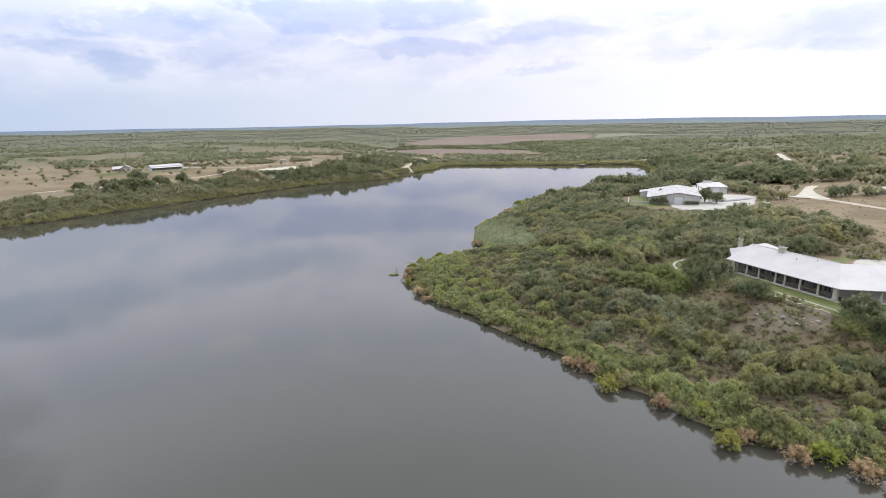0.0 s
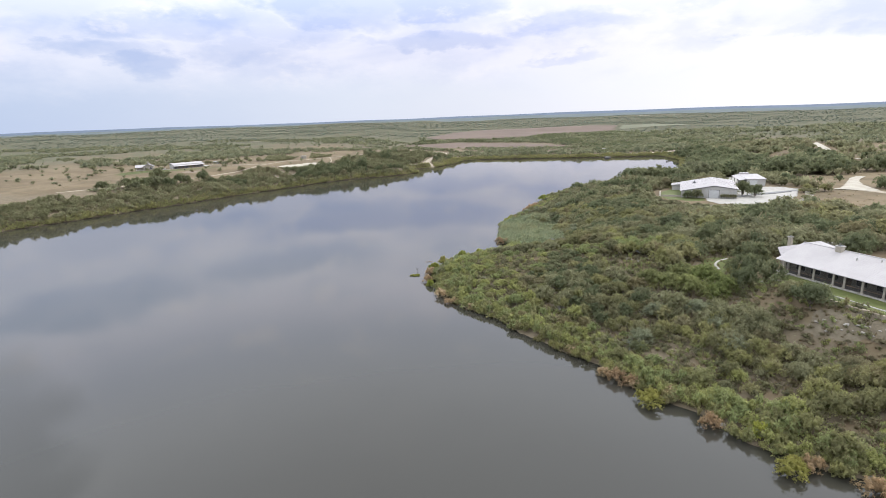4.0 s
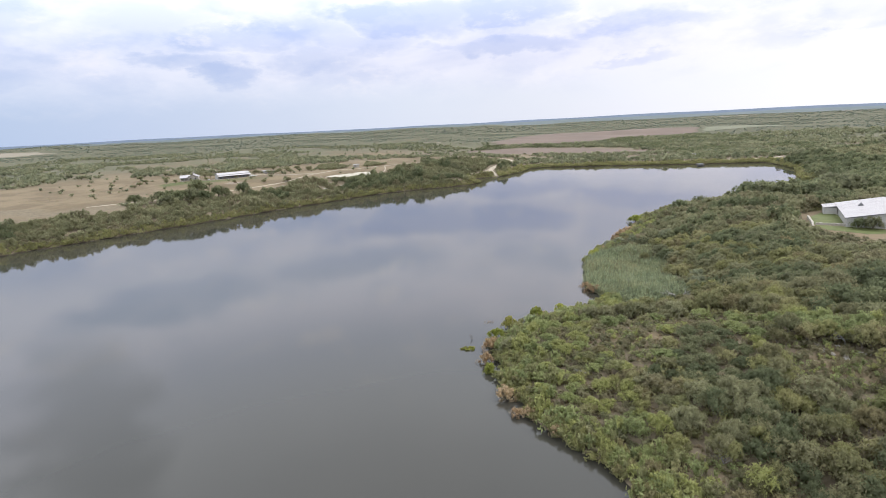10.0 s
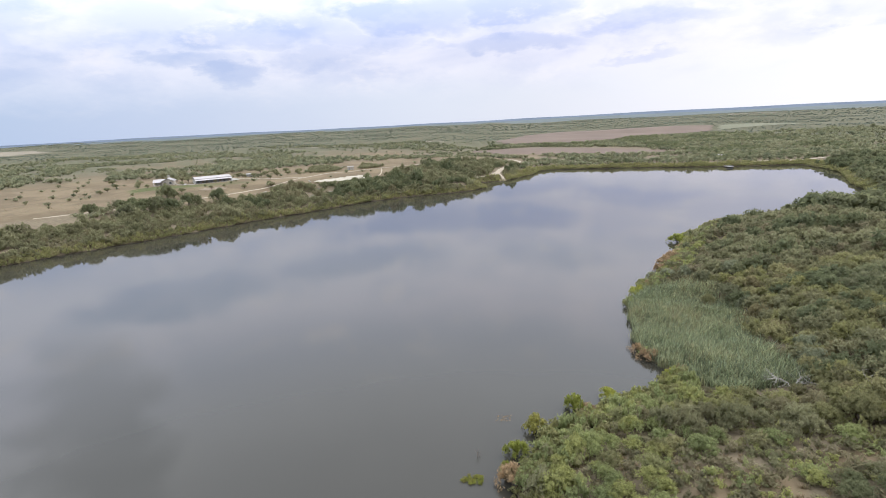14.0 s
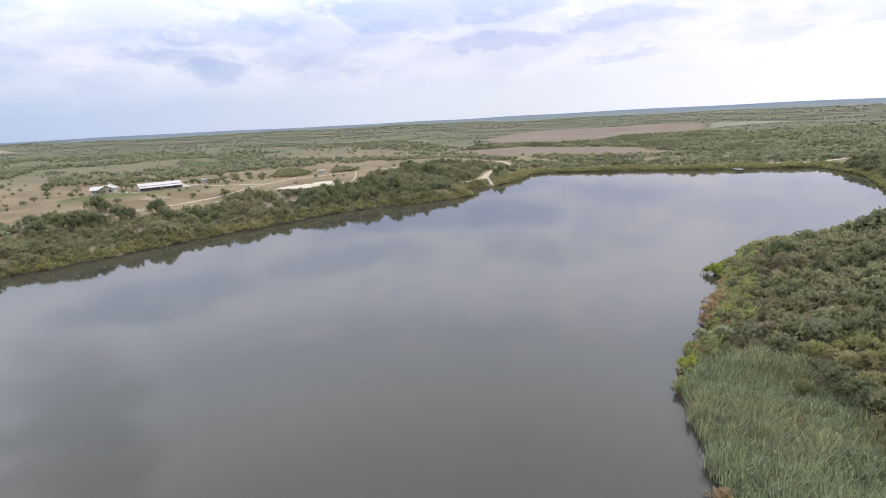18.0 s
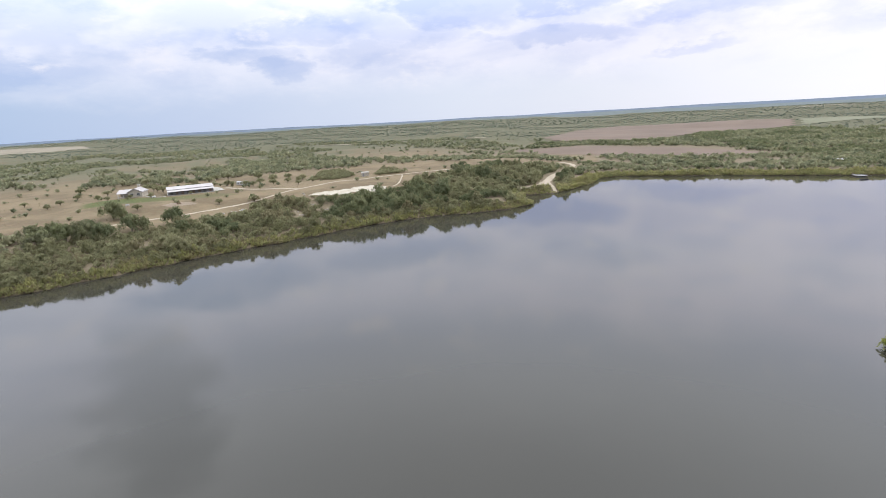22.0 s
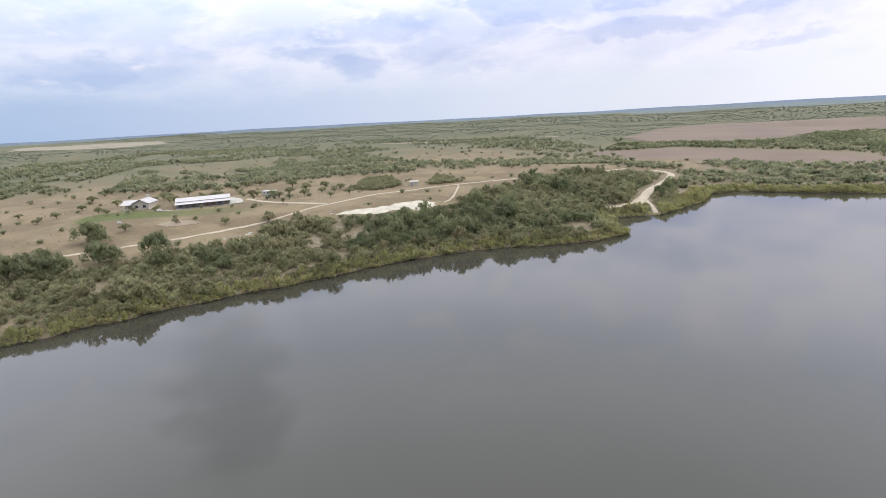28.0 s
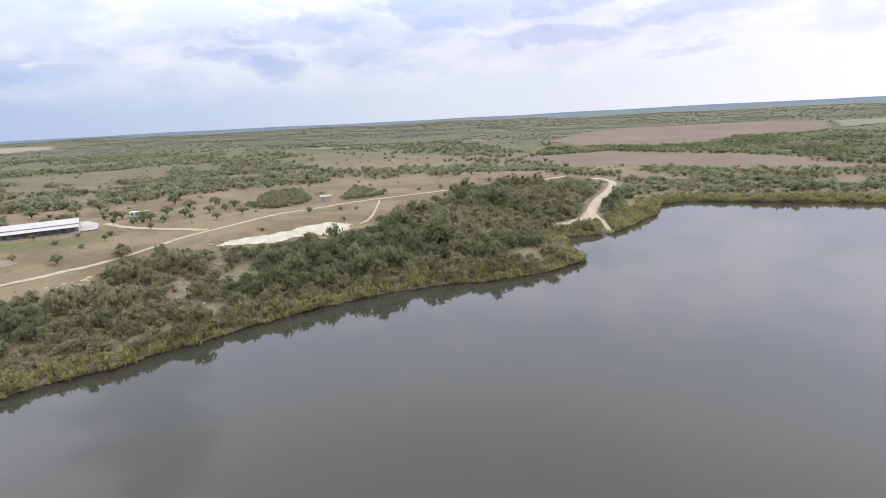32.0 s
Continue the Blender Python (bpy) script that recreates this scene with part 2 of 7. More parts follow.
M_LIME = foliage("willow_leaves", [(0.248, 0.268, 0.060), (0.309, 0.315, 0.072), (0.278, 0.263, 0.076)])
M_RUST = foliage("dead_twigs", [(0.378, 0.275, 0.160), (0.324, 0.231, 0.136), (0.423, 0.326, 0.200)])
M_REED = foliage("reed_blades", [(0.180, 0.208, 0.122), (0.229, 0.260, 0.147), (0.200, 0.234, 0.147), (0.278, 0.298, 0.170), (0.307, 0.306, 0.170), (0.255, 0.232, 0.134)], 1.0)
M_FARW = foliage("far_leaves", [(0.165, 0.177, 0.107), (0.213, 0.220, 0.131), (0.241, 0.242, 0.144), (0.260, 0.251, 0.151)], 0.5)
M_BRUSH = foliage("dry_brush", [(0.174, 0.159, 0.092), (0.214, 0.193, 0.112), (0.188, 0.185, 0.100), (0.233, 0.206, 0.126), (0.161, 0.152, 0.088)], 0.4)
M_PALEGREEN = foliage("pale_shrub_leaves", [(0.241, 0.269, 0.120), (0.278, 0.301, 0.130), (0.308, 0.314, 0.122), (0.261, 0.261, 0.124)])
M_TUFT = foliage("dry_grass_tufts", [(0.237, 0.186, 0.115), (0.281, 0.222, 0.138), (0.206, 0.180, 0.103), (0.188, 0.174, 0.092)], 0.5)
M_GREYSCRUB = foliage("grey_scrub_leaves", [(0.194, 0.185, 0.103), (0.220, 0.216, 0.121), (0.247, 0.242, 0.136), (0.204, 0.202, 0.109), (0.261, 0.252, 0.144), (0.231, 0.209, 0.121)], 0.4)
# far scrub: the bluish tint of distance haze is part of these leaf tones
M_HAZEWOOD = foliage("haze_tinted_scrub", [(0.139, 0.165, 0.127), (0.170, 0.195, 0.149), (0.197, 0.216, 0.161), (0.160, 0.180, 0.138)], 0.4)
M_FRESH = foliage("fresh_leaves", [(0.166, 0.190, 0.067), (0.208, 0.221, 0.086), (0.184, 0.194, 0.081)])
M_BARK = surface("bark", (0.09, 0.07, 0.055), (0.2, 0.17, 0.14), 3.0, bump=0.5)
M_PALE = surface("dead_wood", (0.20, 0.185, 0.155), (0.31, 0.29, 0.26), 4.0, bump=0.4)
M_ROAD = surface("caliche", (0.23, 0.192, 0.138), (0.315, 0.268, 0.20), 0.35, bump=0.3, grain=2.5)
M_CHALK = surface("white_caliche", (0.27, 0.24, 0.185), (0.37, 0.34, 0.275), 0.3, bump=0.3, grain=2.0)
M_CONC = surface("pale_concrete", (0.258, 0.243, 0.212), (0.325, 0.309, 0.276), 0.5, bump=0.15, grain=6)
M_LAWN = surface("mown_lawn", (0.062, 0.074, 0.018), (0.088, 0.098, 0.026), 0.4, bump=0.4, grain=5)
M_FIELD = surface("ploughed_soil", (0.088, 0.060, 0.041), (0.124, 0.086, 0.060), 0.012, bump=0.2, grain=0.5)
M_STRAW = surface("far_stubble", (0.150, 0.126, 0.086), (0.185, 0.156, 0.110), 0.02, bump=0.1, grain=0.3)
M_PASTURE = surface("far_pasture", (0.098, 0.100, 0.056), (0.126, 0.124, 0.072), 0.02, bump=0.1, grain=0.3)
M_ROOF = surface("white_metal_roof", (0.322, 0.301, 0.292), (0.365, 0.342, 0.331), 0.25, rough=0.62, bump=0.05, grain=3, spec=0.25)
M_STONE = surface("limestone", (0.25, 0.226, 0.182), (0.35, 0.322, 0.27), 1.2, bump=0.5, grain=7)
M_ROCK = surface("pale_rock", (0.21, 0.19, 0.158), (0.325, 0.30, 0.262), 0.9, bump=0.6, grain=5)
M_SIDING = surface("grey_metal_siding", (0.315, 0.305, 0.278), (0.375, 0.364, 0.334), 0.3, rough=0.55, bump=0.1, grain=4)
M_WHITE = surface("white_paint", (0.38, 0.38, 0.37), (0.46, 0.46, 0.45), 0.6, rough=0.5, bump=0.05)
M_DARK = surface("dark_trim", (0.05, 0.05, 0.055), (0.09, 0.09, 0.09), 1.0, rough=0.5)
M_GREY = surface("weathered_boards", (0.13, 0.13, 0.13), (0.22, 0.215, 0.21), 1.5, bump=0.3)
M_TIMBER = surface("brown_timber", (0.12, 0.08, 0.055), (0.21, 0.15, 0.10), 2.0, bump=0.3)

M_SAND = surface("trodden_sand", (0.160, 0.124, 0.086), (0.205, 0.160, 0.112), 0.3, bump=0.3, grain=2.5)

M_SLOPE = surface("stony_soil", (0.102, 0.083, 0.053), (0.160, 0.134, 0.092), 0.5, bump=0.5, grain=3.0)

# insect screens: dark mesh that lets some light through
M_SCREEN = surface("insect_screen", (0.030, 0.028, 0.026), (0.050, 0.046, 0.042), 2.0, rough=0.7, bump=0)
M_SCREEN.node_tree.nodes["Principled BSDF"].inputs["Alpha"].default_value = 0.34

M_GLASS = bpy.data.materials.new("window_glass")
M_GLASS.use_nodes = True
g = M_GLASS.node_tree.nodes["Principled BSDF"]
g.inputs["Base Color"].default_value, g.inputs["Roughness"].default_value = (0.02, 0.024, 0.028, 1), 0.06

# dry grass, bare soil and low green growth, mixed by what grows there
M_GROUND = bpy.data.materials.new("dry_ground")
M_GROUND.use_nodes = True
t = M_GROUND.node_tree
b = t.nodes["Principled BSDF"]
b.inputs["Roughness"].default_value, b.inputs["Specular IOR Level"].default_value = 0.95, 0.1
pos = t.nodes.new("ShaderNodeNewGeometry").outputs["Position"]
broad = noise_node(t, pos, 0.006, 5, 0.6)
mid = noise_node(t, pos, 0.045, 5, 0.6)
near = noise_node(t, pos, 0.5, 4, 0.6)
grit = noise_node(t, pos, 3.0, 3)
at = t.nodes.new("ShaderNodeAttribute")
at.attribute_name = "green"
dry = mix_node(t, ramp_node(t, mid, 0.40, 0.60), (0.112, 0.083, 0.050), (0.172, 0.131, 0.080))
dry = mix_node(t, math_node(t, "MULTIPLY", ramp_node(t, near, 0.42, 0.7), 0.55), dry, (0.130, 0.118, 0.068))
lush = mix_node(t, ramp_node(t, near, 0.35, 0.65), (0.116, 0.094, 0.062), (0.160, 0.132, 0.088))
at2 = t.nodes.new("ShaderNodeAttribute")
at2.attribute_name = "plain"
plain = mix_node(t, ramp_node(t, mid, 0.38, 0.62), (0.064, 0.069, 0.040), (0.094, 0.095, 0.056))
lush = mix_node(t, at2.outputs["Fac"], lush, plain)
dry = mix_node(t, math_node(t, "MULTIPLY", at2.outputs["Fac"], 0.5), dry, (0.106, 0.098, 0.060))
much = math_node(t, "ADD", at.outputs["Fac"], math_node(t, "MULTIPLY", math_node(t, "SUBTRACT", math_node(t, "ADD", math_node(t, "MULTIPLY", broad, 0.5), math_node(t, "MULTIPLY", mid, 0.5)), 0.5), 2.6))
col = mix_node(t, ramp_node(t, much, 0.35, 0.65), dry, lush)
col = mix_node(t, math_node(t, "MULTIPLY", grit, 0.35), col, (0.13, 0.10, 0.07))
at3 = t.nodes.new("ShaderNodeAttribute")
at3.attribute_name = "lawn"
grass = mix_node(t, ramp_node(t, near, 0.3, 0.7), (0.060, 0.072, 0.026), (0.088, 0.094, 0.036))
grown = ramp_node(t, math_node(t, "ADD", at3.outputs["Fac"], math_node(t, "MULTIPLY", math_node(t, "SUBTRACT", mid, 0.5), 0.8)), 0.1, 0.9)
col = mix_node(t, grown, col, grass)
link(t, col, b.inputs["Base Color"])
bn = node(t, "ShaderNodeBump", Strength=0.6, Distance=0.25)
link(t, near, bn.inputs["Height"])
link(t, bn.outputs[0], b.inputs["Normal"])

M_WATER = bpy.data.materials.new("lake_water")
M_WATER.use_nodes = True
t = M_WATER.node_tree
b = t.nodes["Principled BSDF"]
b.inputs["IOR"].default_value = 1.333
pos = t.nodes.new("ShaderNodeNewGeometry").outputs["Position"]
silt = noise_node(t, pos, 0.012, 4)
link(t, mix_node(t, ramp_node(t, silt, 0.3, 0.7), (0.0278, 0.0262, 0.0205), (0.0328, 0.0312, 0.0250)), b.inputs["Base Color"])
calm = noise_node(t, pos, 0.03, 3)
w_xyz = t.nodes.new("ShaderNodeSeparateXYZ")
link(t, pos, w_xyz.inputs[0])
# the sheltered head of the lake lies glassy, the rest carries a faint ripple
inlet = math_node(t, "SUBTRACT", math_node(t, "SUBTRACT", w_xyz.outputs[0], math_node(t, "MULTIPLY", w_xyz.outputs[1], 0.40)), math_node(t, "MULTIPLY", calm, 24.0))
glassy = math_node(t, "MULTIPLY", ramp_node(t, inlet, -36.0, -28.0), ramp_node(t, w_xyz.outputs[1], 395.0, 420.0))
ripple = math_node(t, "SUBTRACT", 1.0, glassy)
link(t, math_node(t, "ADD", math_node(t, "MULTIPLY", math_node(t, "MULTIPLY", calm, 0.06), ripple), 0.015), b.inputs["Roughness"])
bn = node(t, "ShaderNodeBump", Distance=0.02)
link(t, math_node(t, "MULTIPLY", ripple, 0.07), bn.inputs["Strength"])
link(t, noise_node(t, pos, 0.9, 4), bn.inputs["Height"])
link(t, bn.outputs[0], b.inputs["Normal"])


# ---- small helpers ----
def part(name, bm, material, parent=None, label="", smooth=False):
    me = bpy.data.meshes.new(name)
    bm.to_mesh(me)
    bm.free()
    me.materials.append(material)
    if smooth:
        me.shade_smooth()
    ob = new(name, me)
    ob.parent = parent
    if label:
        tagged(ob, label)
    return ob


def raw(name, verts, faces, material, parent=None, tint=None):
    """One mesh from arrays of corners and of quads or triangles."""
    me = bpy.data.meshes.new(name)
    verts, faces = np.asarray(verts, np.float32), np.asarray(faces, np.int32)
    k = faces.shape[1]
    me.vertices.add(len(verts))
    me.vertices.foreach_set("co", verts.ravel())
    me.loops.add(faces.size)
    me.loops.foreach_set("vertex_index", faces.ravel())
    me.polygons.add(len(faces))
    me.polygons.foreach_set("loop_start", np.arange(0, faces.size, k, dtype=np.int32))
    me.polygons.foreach_set("loop_total", np.full(len(faces), k, np.int32))
    if tint is not None:
        me.attributes.new("tint", "FLOAT", "POINT").data.foreach_set("value", np.asarray(tint, np.float32))
    me.update(calc_edges=True)
    me.materials.append(material)
    ob = new(name, me)
    ob.parent = parent
    return ob


def empty(name, m, label, category, group="", kind=""):
    ob = new(name)
    ob.empty_display_size = 0.5
    ob.matrix_basis = m
    return tagged(ob, label, category, group, kind)


def box(bm, x0, x1, y0, y1, z0, z1, bevel=0.0):
    r = bmesh.ops.create_cube(bm, size=1.0)
    for v in r["verts"]:
        v.co = Vector(((x0 + x1) / 2 + v.co.x * (x1 - x0), (y0 + y1) / 2 + v.co.y * (y1 - y0), (z0 + z1) / 2 + v.co.z * (z1 - z0)))
    if bevel:
        es = {e for v in r["verts"] for e in v.link_edges}
        bmesh.ops.bevel(bm, geom=list(es), offset=bevel, segments=1, affect="EDGES")
    return bm


def boxed(x0, x1, y0, y1, z0, z1, bevel=0.0):
    return box(bmesh.new(), x0, x1, y0, y1, z0, z1, bevel)


def slab(corners, thick, bm=None):
    """A flat sheet over the given corners, with thickness downwards."""
    bm = bm or bmesh.new()
    top = [bm.verts.new(c) for c in corners]
    low = [bm.verts.new((c[0], c[1], c[2] - thick)) for c in corners]
    n = len(corners)
    bm.faces.new(top)
    bm.faces.new(low[::-1])
    for i in range(n):
        bm.faces.new((top[i], low[i], low[(i + 1) % n], top[(i + 1) % n]))
    bmesh.ops.recalc_face_normals(bm, faces=bm.faces)
    return bm


def wall_shape(profile, y0, y1):
    """An upright outline in x and z, swept from y0 to y1."""
    bm = bmesh.new()
    a = [bm.verts.new((x, y0, z)) for x, z in profile]
    c = [bm.verts.new((x, y1, z)) for x, z in profile]
    n = len(profile)
    bm.faces.new(a)
    bm.faces.new(c[::-1])
    for i in range(n):
        bm.faces.new((a[i], c[i], c[(i + 1) % n], a[(i + 1) % n]))
    bmesh.ops.recalc_face_normals(bm, faces=bm.faces)
    return bm


# ---- the lie of the land ----
SHORE = [(150, -60), (110, 5), (85, 40), (64, 64), (57.5, 69.2), (52.5, 71.6), (47.8, 73.4), (42.8, 79.4), (40, 84.6), (37.2, 88.6), (33.8, 92.8), (30.2, 98.3), (26, 104.2), (18.4, 114.6), (10.8, 124.6), (4.2, 134.2), (-0.4, 140), (-4, 146.3), (-7, 154), (-9, 161),
         (-10, 169), (-7.6, 177), (-1, 186), (6, 190), (14, 194), (17.8, 203), (15, 211), (16, 234), (20, 250), (28, 261), (35.8, 280), (45, 299),
         (48, 313), (58, 327), (70, 342), (95, 352), (124, 372), (150, 384), (166, 408), (174, 424), (181, 452), (192, 478), (206, 515),
         (211, 545), (208, 578), (155, 582), (113, 589), (81, 598), (41, 601), (12, 606), (-3, 594), (-7, 569), (-19, 547), (-29, 529), (-50, 521),
         (-49, 503), (-40, 487), (-54, 472), (-72, 462), (-91, 454), (-108, 440), (-125, 420), (-134, 406), (-146, 391), (-160, 374), (-172, 355),
         (-186, 334), (-196, 321), (-209, 303), (-221, 284), (-234, 268), (-262, 225), (-300, 150), (-345, 40), (-390, -110), (-390, -260), (150, -260)]


def inside(poly, x, y):
    x, y = np.asarray(x, float), np.asarray(y, float)
    hit = np.zeros(x.shape, bool)
    n = len(poly)
    for i in range(n):
        (xa, ya), (xb, yb) = poly[i], poly[(i + 1) % n]
        if ya != yb:
            hit ^= ((ya > y) != (yb > y)) & (x < (xb - xa) * (y - ya) / (yb - ya) + xa)
    return hit


def edge_distance(poly, x, y, closed=True):
    x, y = np.asarray(x, float), np.asarray(y, float)
    best = np.full(x.shape, 1e18)
    n = len(poly)
    for i in range(n if closed else n - 1):
        (xa, ya), (xb, yb) = poly[i], poly[(i + 1) % n]
        dx, dy = xb - xa, yb - ya
        s = np.clip(((x - xa) * dx + (y - ya) * dy) / (dx * dx + dy * dy), 0, 1)
        best = np.minimum(best, (x - xa - s * dx) ** 2 + (y - ya - s * dy) ** 2)
    return np.sqrt(best)


def shore_distance(x, y):
    d = edge_distance(SHORE, x, y)
    return np.where(inside(SHORE, x, y), -d, d)


def smooth(a, b, v):
    s = np.clip((np.asarray(v, float) - a) / (b - a), 0, 1)
    return s * s * (3 - 2 * s)


def waves(x, y, size, seed):
    """Smooth ups and downs between -1 and 1, about size metres apart."""
    rng = np.random.RandomState(seed)
    out = 0
    for k in range(9):
        a, p = rng.uniform(0, 2 * np.pi), rng.uniform(0, 2 * np.pi)
        q = 2 * np.pi / (size * rng.uniform(0.7, 1.9))
        out = out + np.sin(q * (x * np.cos(a) + y * np.sin(a)) + p)
    return np.clip(out / 4.2, -1, 1)


# levelled ground: centre, inner and outer radius, height
PADS = [(82, 112, 15, 24, 12.1), (112, 240, 20, 42, 11.0), (-242, 456, 28, 60, 13.2), (-172, 484, 16, 50, 13.2)]


def land(x, y):
    x, y = np.asarray(x, float), np.asarray(y, float)
    d = shore_distance(x, y) + 1.2 * waves(x, y, 14, 5)
    z = np.interp(d, [-45, -6, -1, 0, 4, 20, 45, 80, 220, 700], [-4, -1.4, -0.25, 0.12, 1.1, 4.4, 8.8, 11.2, 12.8, 12.0])
    z = z + np.interp(d, [0, 3, 8, 20, 45], [0, 1.2, 1.5, 0.8, 0]) * smooth(-30, -60, x)
    flat = np.maximum(smooth(555, 640, y) * smooth(-110, 30, x), smooth(650, 750, y) * smooth(-220, -110, x))
    z = np.where(z > 0.5, z * (1 - 0.68 * flat), z)
    r = np.hypot(x, y - 150)
    z = z + smooth(120, 420, d) * 2.6 * waves(x, y, 190, 11) * (1 - 0.6 * flat) + smooth(400, 1500, r) * 4.0 * waves(x, y, 520, 3)
    marsh = smooth(26, 10, np.hypot(x - 27, y - 228))
    z = np.where(z > 0.5, z + (0.5 - z) * marsh, z)
    for cx, cy, ra, rb, level in PADS:
        z = z + (level - z) * smooth(rb, ra, np.hypot(x - cx, y - cy))
    return z + smooth(1500, 4600, r) * (6.0 + 4.0 * waves(x, y, 1500, 8))


def axis(a, b, step, far, fine, grow=1.085):
    mid_part = [float(a)]
    while mid_part[-1] < b:
        fine_strip = fine[0] <= mid_part[-1] < fine[1]
        mid_part.append(mid_part[-1] + (step / 2 if fine_strip else step))
    hi, lo, s = [mid_part[-1]], [mid_part[0]], step
    while hi[-1] < far:
        s *= grow
        hi.append(hi[-1] + s)
    s = step
    while lo[-1] > -far:
        s *= grow
        lo.append(lo[-1] - s)
    return np.array(lo[:0:-1] + mid_part + hi[1:])


GX, GY = axis(-400, 290, 5, 4700, (-20, 80), 1.08), axis(-50, 740, 5, 4700, (60, 260), 1.08)
gx, gy = np.meshgrid(GX, GY)
GZ = land(gx, gy)


def ground_z(x, y):
    x, y = np.asarray(x, float), np.asarray(y, float)
    i = np.clip(np.searchsorted(GX, x) - 1, 0, len(GX) - 2)
    j = np.clip(np.searchsorted(GY, y) - 1, 0, len(GY) - 2)
    u, v = (x - GX[i]) / (GX[i + 1] - GX[i]), (y - GY[j]) / (GY[j + 1] - GY[j])
    return GZ[j, i] * (1 - u) * (1 - v) + GZ[j, i + 1] * u * (1 - v) + GZ[j + 1, i] * (1 - u) * v + GZ[j + 1, i + 1] * u * v


def gz(x, y):
    return float(ground_z(np.array([x]), np.array([y]))[0])
# ---- ground, water and the flat patches on the ground ----
YARD = [(64, 132), (73, 136), (84, 142), (104, 142), (120, 132), (124, 104), (106, 88), (86, 90), (77, 96), (71, 106)]
ROCKY = [(62, 110), (71, 107), (77, 97), (86, 90), (80, 86), (68, 92)]
BARNYARD = [(82, 240), (92, 266), (104, 272), (124, 268), (136, 268), (152, 256), (150, 246), (136, 228), (126, 213), (110, 212), (94, 216), (88, 230)]
DRY_EAST = [(116, 213), (130, 214), (150, 238), (186, 242), (250, 250), (260, 170), (200, 140), (150, 130), (126, 142), (114, 149), (130, 156), (136, 163), (136, 177), (127, 190), (116, 199), (110, 207)]
OAK_BELT = [(120, 372), (97, 327), (106, 304), (136, 302), (158, 310), (170, 300), (176, 290), (196, 296), (230, 303), (246, 310), (250, 330), (225, 335), (236, 372), (218, 388), (214, 420), (245, 552), (240, 588), (216, 585), (214, 540), (192, 465), (178, 425), (150, 384)]
DRY_NORTH = [(156, 250), (160, 270), (172, 296), (196, 292), (230, 300), (240, 262), (200, 246)]
GARDEN = [(57, 135), (60, 141), (63, 145.5), (67, 148), (71, 146), (69, 139), (65, 136), (60, 132)]
DRY_FAR = [(205, 300), (212, 420), (262, 520), (420, 520), (420, 300), (260, 288)]
BANK_OPEN = [[(-186, 420), (-183, 425), (-178, 428), (-178, 421), (-182, 418)], [(-143.5, 440), (-143, 446), (-138, 447), (-138, 440)]]
BANK_SPOTS = [(-181, 419), (-178, 422), (-149, 423), (-141, 422), (-148, 428), (-152, 446), (-164, 434), (-164, 411), (-166, 425), (-185, 417), (-153, 432)]
CLEARINGS = [[(9.5, 161), (11, 166), (17, 167.5), (23, 166), (22, 161.5), (15, 160)], [(26, 166.5), (28, 171.5), (35, 171.5), (35, 166.5)], [(42, 149), (46, 153), (51, 149), (51, 143), (47, 143)],
             [(52, 76.5), (56, 80.5), (64, 80), (67, 75.5), (62, 73), (55.5, 74)], [(42, 101), (44.5, 105), (47.5, 99.5), (45, 95.5)], [(47, 86), (49, 90), (52, 88.5), (50.5, 85)], [(19, 125), (20.5, 128.5), (24, 128), (22.5, 124.5)], [(58, 113), (60.5, 118), (66, 118), (64, 111)]]
REEDS = [(17.5, 204.5), (14.4, 214), (15.2, 232), (18, 244), (20.5, 248.5), (27, 251), (33, 251), (38, 246), (38.8, 236), (40, 229), (36.4, 219), (34.4, 211), (34.6, 204), (36.6, 198), (36.4, 192), (31, 188.6), (25, 191), (21, 197)]
LEFT_ROAD = [(-262, 336), (-248, 351), (-237, 361), (-224, 380), (-211, 399), (-201, 413), (-193.2, 427), (-185.6, 443), (-178.4, 457), (-172.6, 470.5), (-166, 498), (-157.5, 532), (-131.5, 560), (-108, 581), (-85, 605), (-60, 640), (-48, 660)]
BARN_ROAD = [(-174, 473), (-187, 474), (-202, 476.7), (-219, 479), (-231, 484.6)]
RAMP = [(-33, 657), (-26.4, 661), (-20, 652), (-20.5, 640), (-23.5, 622), (-30.7, 589), (-34.6, 564), (-36.4, 551), (-38.5, 541)]
RAMP_WEST, RAMP_EAST = [(-37.5, 546), (-39.3, 538.5), (-45, 532.5), (-51, 528)], [(-34.8, 550), (-31.4, 540.7), (-29.8, 530)]
LANDING = [(-35.5, 550), (-34, 543), (-36, 538.5), (-41, 534), (-51, 526.8), (-52.5, 529), (-46, 535), (-41, 541.5), (-38.8, 550)]
BEACH = [(-50, 522), (-40, 525.6), (-31, 528.8)]
CHALK = [(-159, 456), (-156, 462), (-151, 467), (-145, 475), (-140, 491), (-137, 497.5), (-129.5, 498.5), (-126.5, 490), (-129, 481), (-137, 477), (-143, 465), (-150, 460)]
WOODS = [(-168, 398), (-182, 425), (-170, 444), (-158, 455), (-144, 463), (-132, 477), (-124, 492), (-113, 512), (-108, 544), (-99, 570), (-82, 600), (-58, 618), (-44, 640), (-33, 630), (-33, 590), (-44, 545), (-60, 528), (-52, 500), (-45, 485), (-60, 468), (-110, 436), (-140, 395)]
GROVE = [(-156, 450), (-145, 464), (-134, 474), (-122, 486), (-112, 506), (-84, 482), (-84, 468), (-100, 456), (-122, 436)]
MEADOW = [(-420, 300), (-300, 330), (-215, 365), (-182, 395), (-172, 432), (-166, 460), (-122, 486), (-120, 548), (-58, 608), (-64, 650), (-150, 640), (-240, 590), (-300, 520), (-420, 470)]
